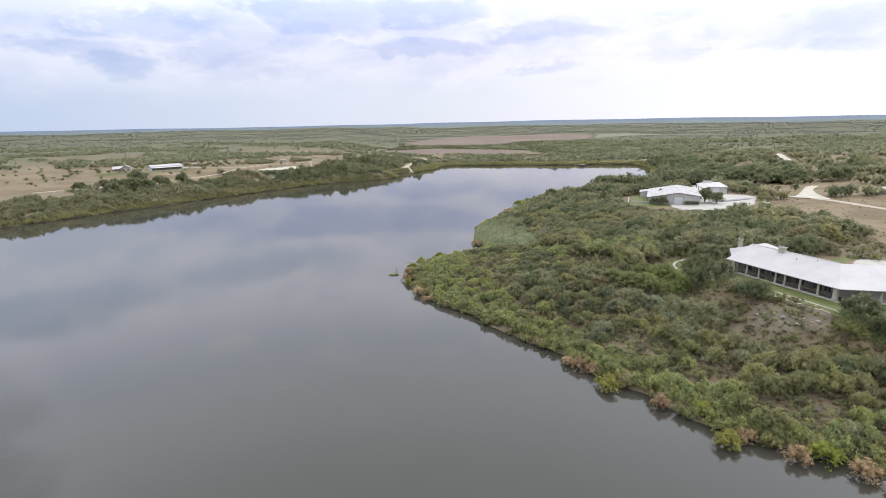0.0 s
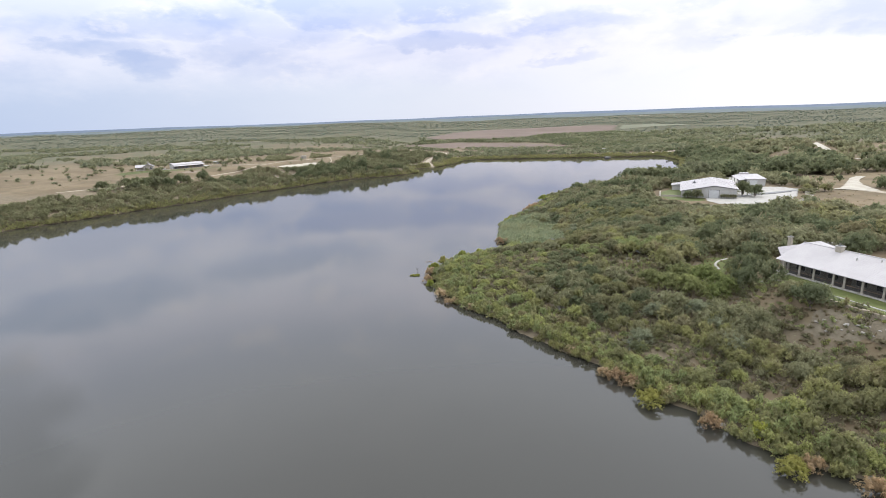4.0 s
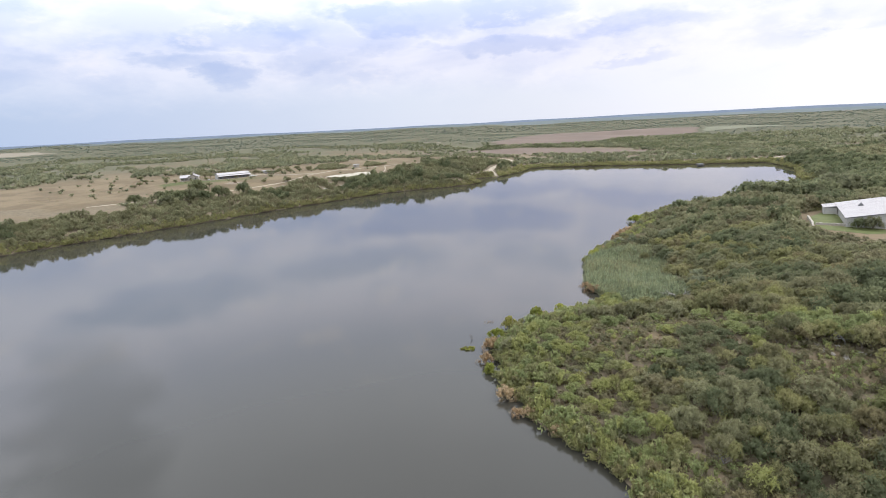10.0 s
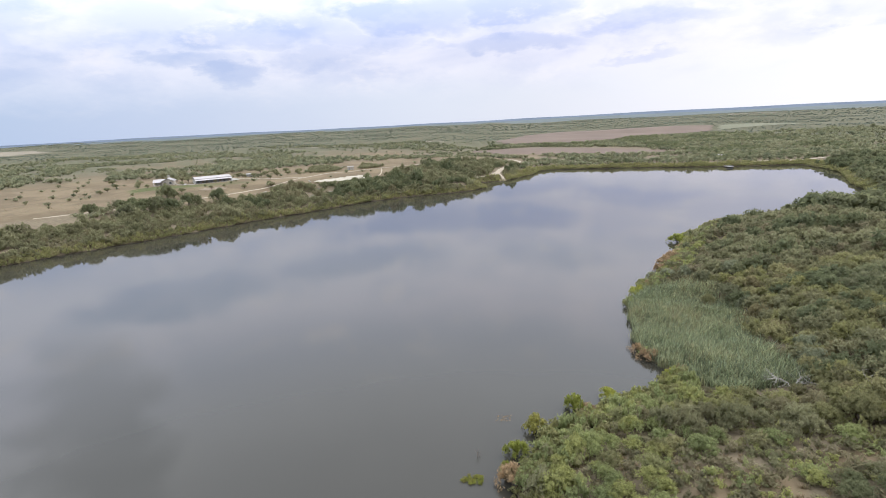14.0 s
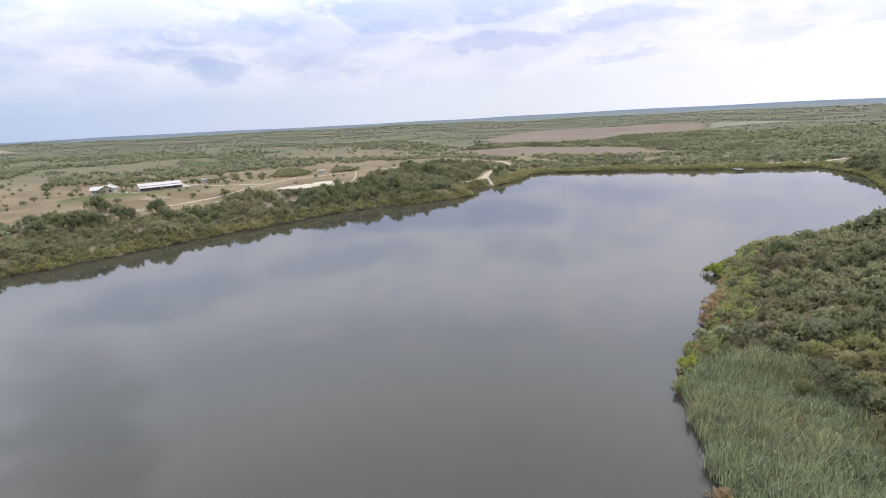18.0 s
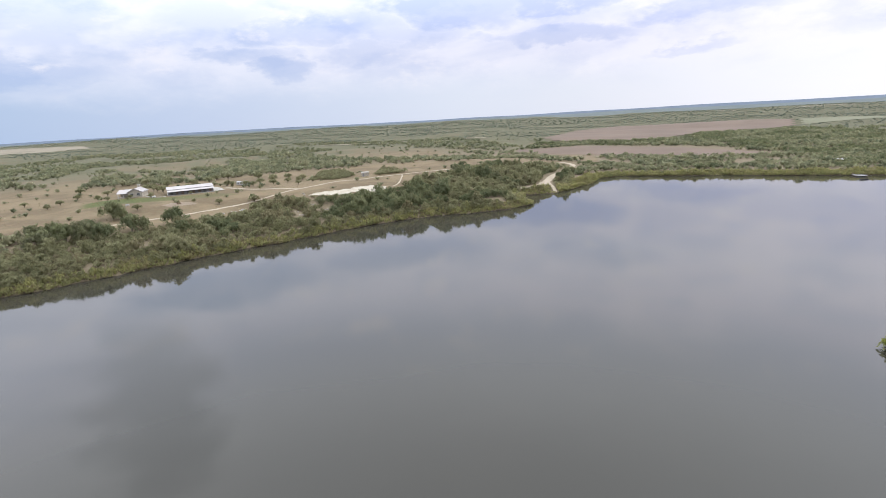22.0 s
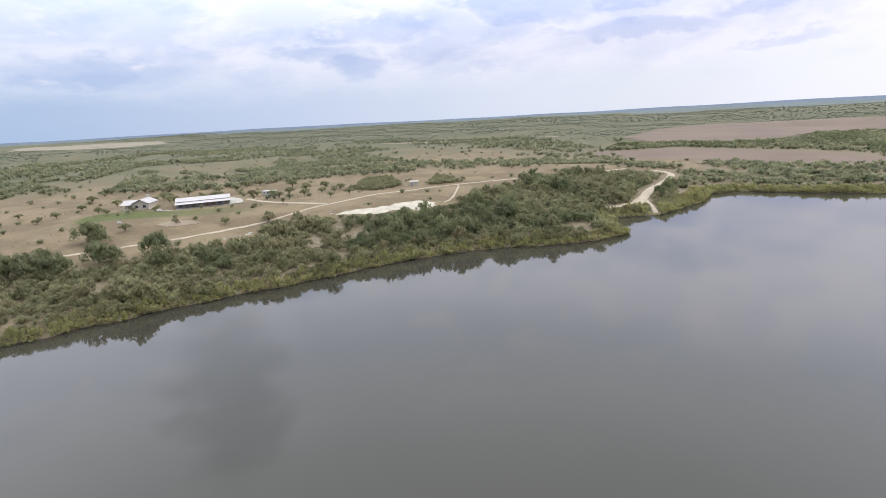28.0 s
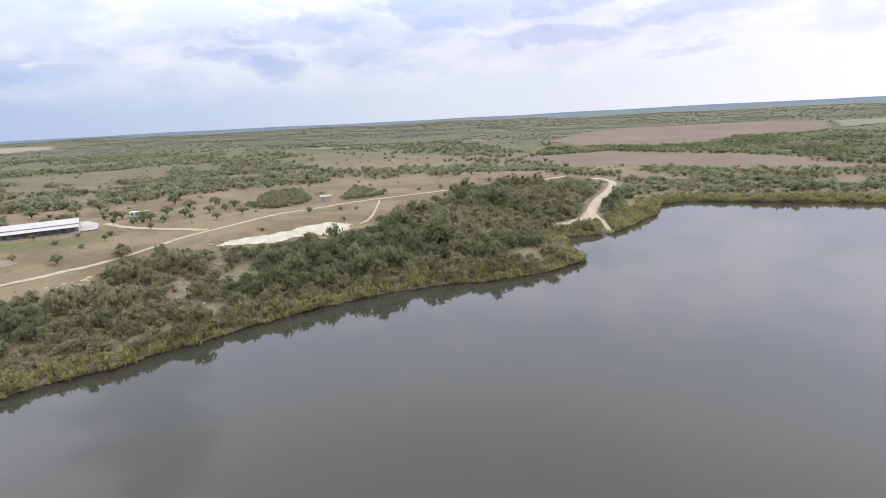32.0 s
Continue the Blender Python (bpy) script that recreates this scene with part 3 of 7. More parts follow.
LAWN_RANCH = [(-271, 417), (-287, 433), (-279, 443), (-262, 447), (-243, 449), (-222, 463), (-210, 463), (-203, 455), (-212, 442), (-222, 437), (-240, 430), (-254, 425)]
LOW_BRUSH = [[(37, 143), (38.4, 153), (43, 155), (47, 152), (52.5, 147), (51, 141.5), (48, 137), (43, 137)], [(34.5, 104), (36, 109), (41, 109), (45, 105), (47.5, 98), (44, 93.5), (39.5, 98)],
             [(7, 166.5), (10, 171), (24, 172.5), (34, 174), (36.5, 171), (24, 167), (16, 168)], [(15, 152), (14.5, 157), (11, 161), (22, 161.8), (22, 157), (19, 152)],
             [(60, 113), (62, 123), (66, 119), (65, 110), (62, 108)], [(58, 98), (62, 104), (68, 97), (75, 94), (70, 90), (62, 92)]]
WORKSHOP = [(133, 261), (146, 260), (150, 282), (136, 285)]
DEEP_GREEN = [(17, 141), (21, 149), (30, 150.5), (36, 146), (45, 128), (41, 117), (30, 118), (24, 126)]
POINT_SCRUB = [(-4, 138), (-8, 158), (-4, 170), (8, 178), (24, 176), (40, 175), (42, 160), (34, 150), (24, 141), (12, 136)]
HOUSE_WOODS = [(46, 114), (42, 140), (56, 156), (50, 178), (75, 196), (128, 188), (126, 166), (112, 150), (96, 144), (72, 150), (62, 134), (60, 114)]
YARD_FRONT = [(74, 198), (77, 248), (84, 248), (88, 232), (95, 217), (126, 213), (150, 243), (162, 236), (142, 202), (110, 192)]
COPSE = [(43, 122), (42, 137), (55, 138.5), (62.5, 129), (58, 119), (50, 121)]
BACK_YARD = [(131, 275), (133, 285), (140, 293), (146, 307), (156, 309), (154, 299), (148, 288), (146, 281), (137, 277)]
FRESH_GREEN = [(8, 165), (12, 176), (26, 172), (40, 166), (58, 159), (58, 151), (48, 156), (36, 158), (20, 159)]
SOUTH_PASTURE = [(107, 137.5), (112, 142), (120, 153), (126, 157), (131, 152), (126, 140), (119, 127), (108, 122)]
SLOPE = [(63.6, 102.6), (66, 104.2), (68.4, 103.4), (70, 101.2), (73, 98.2), (75.4, 96), (72, 94.8), (66.5, 97), (63.5, 100.4)]
FIELD_LOW = [(-88, 832), (-50, 798), (-7, 766), (55, 716), (113, 699), (146, 712), (146, 728), (130, 756), (90, 818), (-7, 900), (-90, 866)]
FIELD_FAR = [(-74, 1100), (-46, 1000), (40, 956), (100, 965), (172, 1116), (255, 1150), (355, 1266), (408, 1434), (340, 1484), (212, 1600), (80, 1652), (-27, 1482)]
FIELD_GREEN = [(362, 1262), (540, 1316), (565, 1368), (416, 1434)]
STRIPES = [[(-1790, 1250), (-1370, 1440), (-1900, 1900), (-2500, 1700)], [(-420, 1000), (-190, 1085), (-180, 1110), (-430, 1040)],
           [(640, 3060), (840, 2940), (862, 2990), (652, 3116)], [(960, 2990), (1130, 2876), (1152, 2940), (980, 3056)], [(1500, 2900), (1760, 2760), (1780, 2830), (1520, 2980)]]


shore_d = shore_distance(gx, gy)
open_land = np.zeros(gx.shape)
for poly, w in [(MEADOW, 9.0), (DRY_EAST, 8.0), (DRY_NORTH, 8.0), (DRY_FAR, 10.0), (ROCKY, 4.0), (YARD, 6.0), (BARNYARD, 6.0)] + [(c, 3.0) for c in CLEARINGS]:
    e = edge_distance(poly, gx, gy)
    e = np.where(inside(poly, gx, gy), e, -e)
    open_land = np.maximum(open_land, smooth(-w, w * 0.6, e))
lush = np.where(gx > 0, 0.85, 0.5) * smooth(900, 300, np.hypot(gx, gy - 300)) + 0.95 * smooth(300, 900, np.hypot(gx, gy - 300))
wooded = waves(gx, gy, 170, 90) + 0.75 * waves(gx, gy, 55, 91)
lush = lush + np.where(gx < 0, 0.35, 0.15) * np.clip(wooded, -1, 1) * smooth(30, 80, shore_d)
lush = lush * (1 - open_land) + 0.04 * open_land
lush = np.maximum(lush, 1.2 * smooth(42, 30, shore_d) * (1 - np.where(gx > 0, open_land, 0)))
nx, ny = len(GX), len(GY)
ids = np.arange(nx * ny).reshape(ny, nx)
quads = np.stack([ids[:-1, :-1], ids[:-1, 1:], ids[1:, 1:], ids[1:, :-1]], -1).reshape(-1, 4)
ground = raw("ground", np.stack([gx, gy, GZ], -1).reshape(-1, 3), quads, M_GROUND)
ground.data.shade_smooth()
ground.data.attributes.new("green", "FLOAT", "POINT").data.foreach_set("value", lush.ravel().astype(np.float32))
lawn_in = edge_distance(LAWN_RANCH, gx, gy)
lawn_in = np.where(inside(LAWN_RANCH, gx, gy), lawn_in, -lawn_in)
ground.data.attributes.new("lawn", "FLOAT", "POINT").data.foreach_set("value", (smooth(-3.5, 4.5, lawn_in) * (1.0 - 0.45 * smooth(-262, -225, gx))).ravel().astype(np.float32))
ground.data.attributes.new("plain", "FLOAT", "POINT").data.foreach_set("value", smooth(180, 420, shore_d).ravel().astype(np.float32))
tagged(ground, "rolling dry grassland with sandy soil and scrub", "ground", kind="structure")

wx, wy = np.meshgrid(np.linspace(-700, 500, 25), np.linspace(-500, 640, 25))
wi = np.arange(625).reshape(25, 25)
water = raw("water", np.stack([wx, wy, 0 * wx], -1).reshape(-1, 3), np.stack([wi[:-1, :-1], wi[:-1, 1:], wi[1:, 1:], wi[1:, :-1]], -1).reshape(-1, 4), M_WATER)
tagged(water, "calm murky grey-green lake reflecting a cloudy sky", "water", kind="structure")


def patch(name, poly, step, lift, material, label, category, ragged=0.0, kind="structure"):
    """A sheet that follows the ground inside a closed line."""
    px, py = [p[0] for p in poly], [p[1] for p in poly]
    xs, ys = np.arange(min(px) - step, max(px) + 2 * step, step), np.arange(min(py) - step, max(py) + 2 * step, step)
    cx, cy = np.meshgrid(xs[:-1] + step / 2, ys[:-1] + step / 2)
    e = edge_distance(poly, cx, cy)
    keep = np.where(inside(poly, cx, cy), e, -e) > ragged * waves(cx, cy, max(4 * step, 6), 21)
    vx, vy = np.meshgrid(xs, ys)
    k = np.arange(vx.size).reshape(vx.shape)
    f = np.stack([k[:-1, :-1], k[:-1, 1:], k[1:, 1:], k[1:, :-1]], -1)[keep]
    used, f = np.unique(f, return_inverse=True)
    x, y = vx.ravel()[used].copy(), vy.ravel()[used].copy()
    if not ragged:
        out = ~inside(poly, x, y)
        n = len(poly)
        for i in np.nonzero(out)[0]:
            best = None
            for a in range(n):
                (xa, ya), (xb, yb) = poly[a], poly[(a + 1) % n]
                dx, dy = xb - xa, yb - ya
                s = min(1, max(0, ((x[i] - xa) * dx + (y[i] - ya) * dy) / (dx * dx + dy * dy)))
                q = ((x[i] - xa - s * dx) ** 2 + (y[i] - ya - s * dy) ** 2, xa + s * dx, ya + s * dy)
                best = q if best is None or q < best else best
            x[i], y[i] = best[1], best[2]
    ob = raw(name, np.stack([x, y, ground_z(x, y) + lift], -1), f.reshape(-1, 4), material)
    ob.data.shade_smooth()
    return tagged(ob, label, category, kind=kind)


def ribbon(name, line, width, lift, material, label, category="road", ragged=0.35):
    """A track of the given width along a line, with uneven edges."""
    pts = [Vector(p) for p in line]
    for _ in range(2):
        fine_line = [pts[0]]
        for a, c in zip(pts, pts[1:]):
            fine_line += [a * 0.75 + c * 0.25, a * 0.25 + c * 0.75]
        pts = fine_line + [pts[-1]]
    dense = []
    for a, c in zip(pts, pts[1:]):
        n = max(1, int((c - a).length / 1.6))
        dense += [a + (c - a) * (i / n) for i in range(n)]
    dense.append(pts[-1])
    p = np.array([(v.x, v.y) for v in dense])
    tan = np.gradient(p, axis=0)
    tan /= np.linalg.norm(tan, axis=1)[:, None]
    side_way = np.stack([-tan[:, 1], tan[:, 0]], -1)
    cols = []
    for c in np.linspace(-0.5, 0.5, 7):
        w = width * c + (ragged * waves(p[:, 0] + 40 * c, p[:, 1], 5, 31) if abs(c) > 0.45 else 0)
        cols.append(p + side_way * np.reshape(w * np.ones(len(p)), (-1, 1)))
    q = np.stack(cols, 1)
    crown = np.array([-0.12, 0.02, 0, 0.05, 0, 0.02, -0.12])
    z = ground_z(q[..., 0], q[..., 1]) + lift + crown
    k = np.arange(q.shape[0] * 7).reshape(-1, 7)
    f = np.stack([k[:-1, :-1], k[1:, :-1], k[1:, 1:], k[:-1, 1:]], -1).reshape(-1, 4)
    ob = raw(name, np.concatenate([q, z[..., None]], -1).reshape(-1, 3), f[:, ::-1], material)
    ob.data.shade_smooth()
    return tagged(ob, label, category, kind="structure")


ribbon("road", LEFT_ROAD, 2.0, 0.2, M_ROAD, "pale sandy ranch track through dry grass")
ribbon("road_barn", BARN_ROAD, 3.0, 0.22, M_ROAD, "pale sandy drive to the long stable")
ribbon("road_ramp", RAMP, 4.4, 0.2, M_ROAD, "pale dirt road running down to the lake")
ribbon("road_ramp_west", RAMP_WEST, 4.6, 0.24, M_ROAD, "sandy landing beside the water")
ribbon("road_ramp_east", RAMP_EAST, 2.4, 0.26, M_ROAD, "sandy boat ramp at the water's edge")
ribbon("road_east", [(171, 240), (174, 233.5), (175.6, 225), (176, 214), (179, 204), (184, 190), (196, 168), (215, 140)], 4.0, 0.2, M_ROAD, "brownish gravel drive past the metal barn")
ribbon("road_yard", [(117, 235.6), (119, 237), (125, 241), (131, 243.6), (139, 245.5), (147, 246.4), (153, 246)], 2.0, 0.26, M_GREY, "narrow dark grey strip across the barn yard", "paving", 0.08)
patch("road_junction", [(162.6, 245.4), (168, 248.4), (175, 256), (183, 266), (193, 278.6), (201, 285.5), (204.6, 283.4), (196, 275), (188.6, 265.6), (182, 253), (178.4, 243), (176.6, 236.2), (172.6, 234.6), (169.6, 239.6)], 1.0, 0.27, M_CHALK, "flared white caliche junction beside the barn drive", "road")
ribbon("road_north", [(335, 530), (318, 495), (285, 432), (272, 405)], 6.0, 0.25, M_CHALK, "white caliche track on the far slope")
ribbon("road_far_east", [(262, 372), (290, 378), (340, 370)], 5.0, 0.25, M_CHALK, "white caliche track behind the trees")
patch("landing", LANDING, 0.7, 0.18, M_ROAD, "open sandy landing at the foot of the dirt road", "bare ground", ragged=0.5)
ribbon("beach", BEACH, 0.8, 0.16, M_SAND, "thin line of pale sand along the water", "beach", 0.2)
patch("pavement", CHALK, 0.6, 0.16, M_CHALK, "patch of bare white caliche rubble", "bare ground", ragged=0.9)
patch("field", FIELD_LOW, 5, 0.12, M_FIELD, "bare reddish-brown ploughed field", "field")
patch("field_far", FIELD_FAR, 16, 0.6, M_FIELD, "wide bare reddish-brown ploughed field", "field")
patch("field_green", FIELD_GREEN, 16, 0.6, M_PASTURE, "distant pale-green pasture beside the ploughed field", "field")
for stripe in STRIPES:
    patch("field_stubble", stripe, 20, 0.6, M_STRAW, "distant strip of dry straw-coloured pasture", "field", ragged=10.0)
patch("lawn", [(65.5, 127), (70.5, 128.5), (74, 126), (82, 103), (90, 100), (88, 92), (83, 90), (79, 92.2), (75.9, 97), (70.2, 105.4), (67.6, 112), (66, 119)], 0.7, 0.08, M_LAWN, "mown green lawn in front of the house porch", "lawn")
patch("lawn_garden", GARDEN, 0.8, 0.08, M_LAWN, "small mown lawn with a curved path among trees", "lawn", ragged=0.4)
patch("lawn_back", [(103, 136), (108, 139.5), (114, 141), (120, 139), (117.6, 136.8), (112.5, 138), (107.4, 135), (105, 131)], 0.8, 0.08, M_LAWN, "curved strip of mown green lawn behind the house", "lawn")
patch("lawn_barn_front", [(88, 244.6), (94.6, 241), (103, 236.4), (101, 230), (95, 229.5), (88, 236.5)], 0.8, 0.08, M_LAWN, "mown green lawn in front of the metal barn", "lawn")
patch("lawn_barn", [(88.4, 246.2), (92.8, 258.4), (101, 267.5), (105.5, 266), (97.6, 246)], 1.0, 0.08, M_LAWN, "small mown lawn beside the metal barn", "lawn")
patch("apron", [(103.6, 236), (101, 229), (102.5, 221), (108, 218.3), (114, 217), (124, 217.5), (139, 231), (151, 250), (148, 258), (140, 262), (137, 276), (126, 276), (116, 250), (112, 232.6)], 1.0, 0.14, M_CONC, "pale concrete yard before the metal barn", "pavement")
patch("back_yard", BACK_YARD, 1.0, 0.14, M_CONC, "pale concrete yard behind the metal workshop", "pavement")
patch("fire_circle", [(-225, 421.5), (-222, 427), (-216, 430.5), (-210, 431), (-209, 428), (-213, 423.5), (-219, 420.5)], 1.0, 0.14, M_SAND, "round patch of bare sand on the ranch lawn", "bare ground", ragged=0.5)
patch("apron_ranch", [(-228, 468), (-224, 474), (-234, 484), (-246, 490), (-252, 484), (-240, 476)], 1.0, 0.3, M_CONC, "pale concrete yard beside the long stable", "pavement")


# ---- plants ----
def leaf_template(rng, lobes, leaves, size, core, hearts=40):
    """Leaf clumps spread over a few rounded lobes, within about one metre across and one high."""
    lobes = np.array(lobes, float)
    pick = rng.choice(len(lobes), leaves, p=lobes[:, 3] ** 2 / (lobes[:, 3] ** 2).sum())
    w = rng.normal(size=(leaves, 3))
    w /= np.linalg.norm(w, axis=1)[:, None]
    w[:, 2] = np.where(w[:, 2] < -0.45, -w[:, 2], w[:, 2])
    c, r = lobes[pick, :3], lobes[pick, 3]
    p = c + w * (r * rng.uniform(0.72, 1.16, leaves))[:, None]
    n = w * 0.7 + np.array([0, 0, 0.25]) + rng.normal(size=(leaves, 3)) * 0.6
    n /= np.linalg.norm(n, axis=1)[:, None]
    a = np.cross(n, rng.normal(size=(leaves, 3)))
    a /= np.linalg.norm(a, axis=1)[:, None]
    b2 = np.cross(n, a)
    s = size * rng.uniform(0.6, 1.4, (leaves, 1))
    q = np.stack([p + a * s * 1.2, p - a * s * 0.7 + b2 * s * 0.55 - n * s * 0.2, p - a * s * 0.7 - b2 * s * 0.55 - n * s * 0.2], 1)
    v = q.reshape(-1, 3)
    f = np.arange(leaves * 3).reshape(-1, 3)
    if core:
        o = np.array([(1, 0, 0), (0, 1, 0), (-1, 0, 0), (0, -1, 0), (0, 0, 1), (0, 0, -1)], float)
        of = np.array([(0, 1, 4), (1, 2, 4), (2, 3, 4), (3, 0, 4), (1, 0, 5), (2, 1, 5), (3, 2, 5), (0, 3, 5)])
        for lx, ly, lz, lr in lobes[:hearts]:
            f = np.concatenate([f, of + len(v)])
            v = np.concatenate([v, np.array([lx, ly, lz]) + o * lr * core])
    v[:, 2] = np.maximum(v[:, 2], 0.0)
    return v, f


def bush_lobes(rng, count, low=0.3):
    """Small rounded lobes over a dome, round one large heart."""
    out = [(0, 0, 0.50, 0.46)]
    spin = rng.uniform(0, 6.28)
    squash = rng.uniform(0.8, 1.15)
    for i in range(count - 1):
        a = spin + 2.39996 * i + rng.uniform(-0.35, 0.35)
        rise = 1 - 0.96 * (i + 0.5) / max(1, count - 1)
        d = math.sqrt(1 - rise * rise) * 0.74 * rng.uniform(0.78, 1.18)
        z = low + (0.82 - low) * rise * rng.uniform(0.8, 1.16)
        k = 1.0 if count > 8 else 1.35
        out.append((d * math.cos(a) * squash, d * math.sin(a) / squash, z, k * rng.uniform(0.16, 0.27)))
    return out


def grass_template(rng, blades):
    a, lean = rng.uniform(0, 2 * np.pi, blades), rng.uniform(0.25, 1.0, blades)
    r0, h = rng.uniform(0, 0.45, blades), rng.uniform(0.5, 1.0, blades)
    c, s = np.cos(a), np.sin(a)
    w = rng.uniform(0.10, 0.2, blades)
    lo = np.stack([r0 * c - s * w, r0 * s + c * w, 0 * a], -1)
    hi = np.stack([r0 * c + s * w, r0 * s - c * w, 0 * a], -1)
    tip = np.stack([(r0 + lean * 0.6) * c, (r0 + lean * 0.6) * s, h], -1)
    return np.stack([lo, hi, tip], 1).reshape(-1, 3), np.arange(blades * 3).reshape(-1, 3)


RNG = np.random.RandomState(7)
GRASS = [grass_template(RNG, 20) for _ in range(8)]
NEAR = [leaf_template(RNG, bush_lobes(RNG, 18), 600, 0.064, 0.72, 10) for _ in range(8)]
MIDDLE = [leaf_template(RNG, bush_lobes(RNG, 13), 250, 0.092, 0.78, 5) for _ in range(10)]
FAR = [leaf_template(RNG, bush_lobes(RNG, 9), 124, 0.125, 0.85, 3) for _ in range(12)]
DISTANT = [leaf_template(RNG, bush_lobes(RNG, 4), 34, 0.23, 0.95, 1) for _ in range(8)]
LOW = [leaf_template(RNG, bush_lobes(RNG, 4), 56, 0.165, 0.7, 1) for _ in range(8)]
HAZY = [leaf_template(RNG, bush_lobes(RNG, 1), 14, 0.42, 1.0) for _ in range(6)]


def plant_mass(name, templates, x, y, radius, tall, material, label, category, seed, sink=0.25, tints=None):
    """Plants past counting, as one mesh."""
    rng = np.random.RandomState(seed)
    x, y, radius, tall = (np.asarray(a, float) for a in (x, y, radius, tall))
    z = np.maximum(ground_z(x, y), -0.1) - sink * np.minimum(1, tall * 0.3)
    kind_of = rng.randint(len(templates), size=len(x))
    turn, tint = rng.uniform(0, 2 * np.pi, len(x)), rng.uniform(0, 1, len(x)) if tints is None else np.asarray(tints)
    vs, fs, ts, base = [], [], [], 0
    for k, (v, f) in enumerate(templates):
        m = np.nonzero(kind_of == k)[0]
        if not len(m):
            continue
        c, s = np.cos(turn[m])[:, None], np.sin(turn[m])[:, None]
        px = (v[None, :, 0] * c - v[None, :, 1] * s) * radius[m][:, None] + x[m][:, None]
        py = (v[None, :, 0] * s + v[None, :, 1] * c) * radius[m][:, None] + y[m][:, None]
        pz = v[None, :, 2] * tall[m][:, None] + z[m][:, None]
        vs.append(np.stack([px, py, pz], -1).reshape(-1, 3))
        fs.append((f[None] + (np.arange(len(m)) * len(v))[:, None, None] + base).reshape(-1, 3))
        ts.append(np.repeat(tint[m], len(v)))
        base += len(m) * len(v)
    ob = raw(name, np.concatenate(vs), np.concatenate(fs), material, tint=np.concatenate(ts))
    return tagged(ob, label, category, kind="stuff")


def scatter(x0, x1, y0, y1, cell, seed):
    rng = np.random.RandomState(seed)
    xs, ys = np.meshgrid(np.arange(x0, x1, cell), np.arange(y0, y1, cell))
    return xs.ravel() + rng.uniform(0, cell, xs.size), ys.ravel() + rng.uniform(0, cell, xs.size), rng


def away(polys, x, y, gap=0.0):
    ok = np.ones(x.shape, bool)
    for p in polys:
        e = edge_distance(p, x, y)
        ok &= ~(inside(p, x, y) | (e < gap))
    return ok


def off_road(x, y, gap):
    ok = np.ones(x.shape, bool)
    for line, w in ((LEFT_ROAD, 2.4), (BARN_ROAD, 2.2), (RAMP, 3.4), (RAMP_WEST, 2.6), (RAMP_EAST, 2.0), (BEACH, 0.35), ([(170, 240), (175.6, 225), (184, 190), (196, 168), (215, 140)], 3.0), ([(163, 245), (172, 243), (187, 265), (203, 284)], 5.0), ([(335, 530), (285, 432), (272, 405)], 4)):
        ok &= edge_distance(line, x, y, False) > w + gap
    return ok


def tube(bm, line, radii, sides=6):
    rings = []
    for i, p in enumerate(line):
        d = (Vector(line[min(i + 1, len(line) - 1)]) - Vector(line[max(i - 1, 0)])).normalized()
        q = d.to_track_quat("Z", "Y")
        rings.append([bm.verts.new(Vector(p) + q @ Vector((math.cos(a) * radii[i], math.sin(a) * radii[i], 0))) for a in [2 * math.pi * k / sides for k in range(sides)]])
    for a, c in zip(rings, rings[1:]):
        for k in range(sides):
            bm.faces.new((a[k], a[(k + 1) % sides], c[(k + 1) % sides], c[k]))
    bm.faces.new(rings[-1])
    return bm


def tree_kind(name, seed, material, label, stem=0.35, leaves=420, size=0.075, category="tree", low=0.28):
    """A tree one metre in crown radius and one high, to be scaled: a tapered, forked trunk and a lobed crown."""
    rng = np.random.RandomState(seed)
    root = empty(name, pose(0, 0, -500), label, category)
    lobes = [(a, c, stem + (1 - stem) * d, e * (1 - 0.25 * stem)) for a, c, d, e in bush_lobes(rng, 24, low)]
    v, f = leaf_template(rng, lobes, leaves, size, 0.8, 14)
    v[:, 2] = np.maximum(v[:, 2], stem * 0.55)
    raw("crown", v, f, material, root, tint=np.zeros(len(v)))
    bm = bmesh.new()
    tube(bm, [(0, 0, -0.06), (0.02, 0.01, stem * 0.6), (0.03, -0.02, stem + 0.25)], [0.06, 0.045, 0.025])
    for lx, ly, lz, lr in lobes[1:6]:
        tube(bm, [(0.02, 0.01, stem * 0.55), (lx * 0.5, ly * 0.5, (stem * 0.6 + lz) / 2), (lx * 0.9, ly * 0.9, lz)], [0.035, 0.022, 0.008], 5)
    part("trunk", bm, M_BARK, root)
    return root


def plant(kind_root, x, y, radius, tall, turn=0.0, group="", label="", z=None):
    base = gz(x, y) if z is None else z
    ob = copy_thing(kind_root, pose(x, y, base - 0.05, 0, 0, turn) @ Matrix.Diagonal((radius, radius, tall, 1)))
    return tagged(ob, label, group=group)


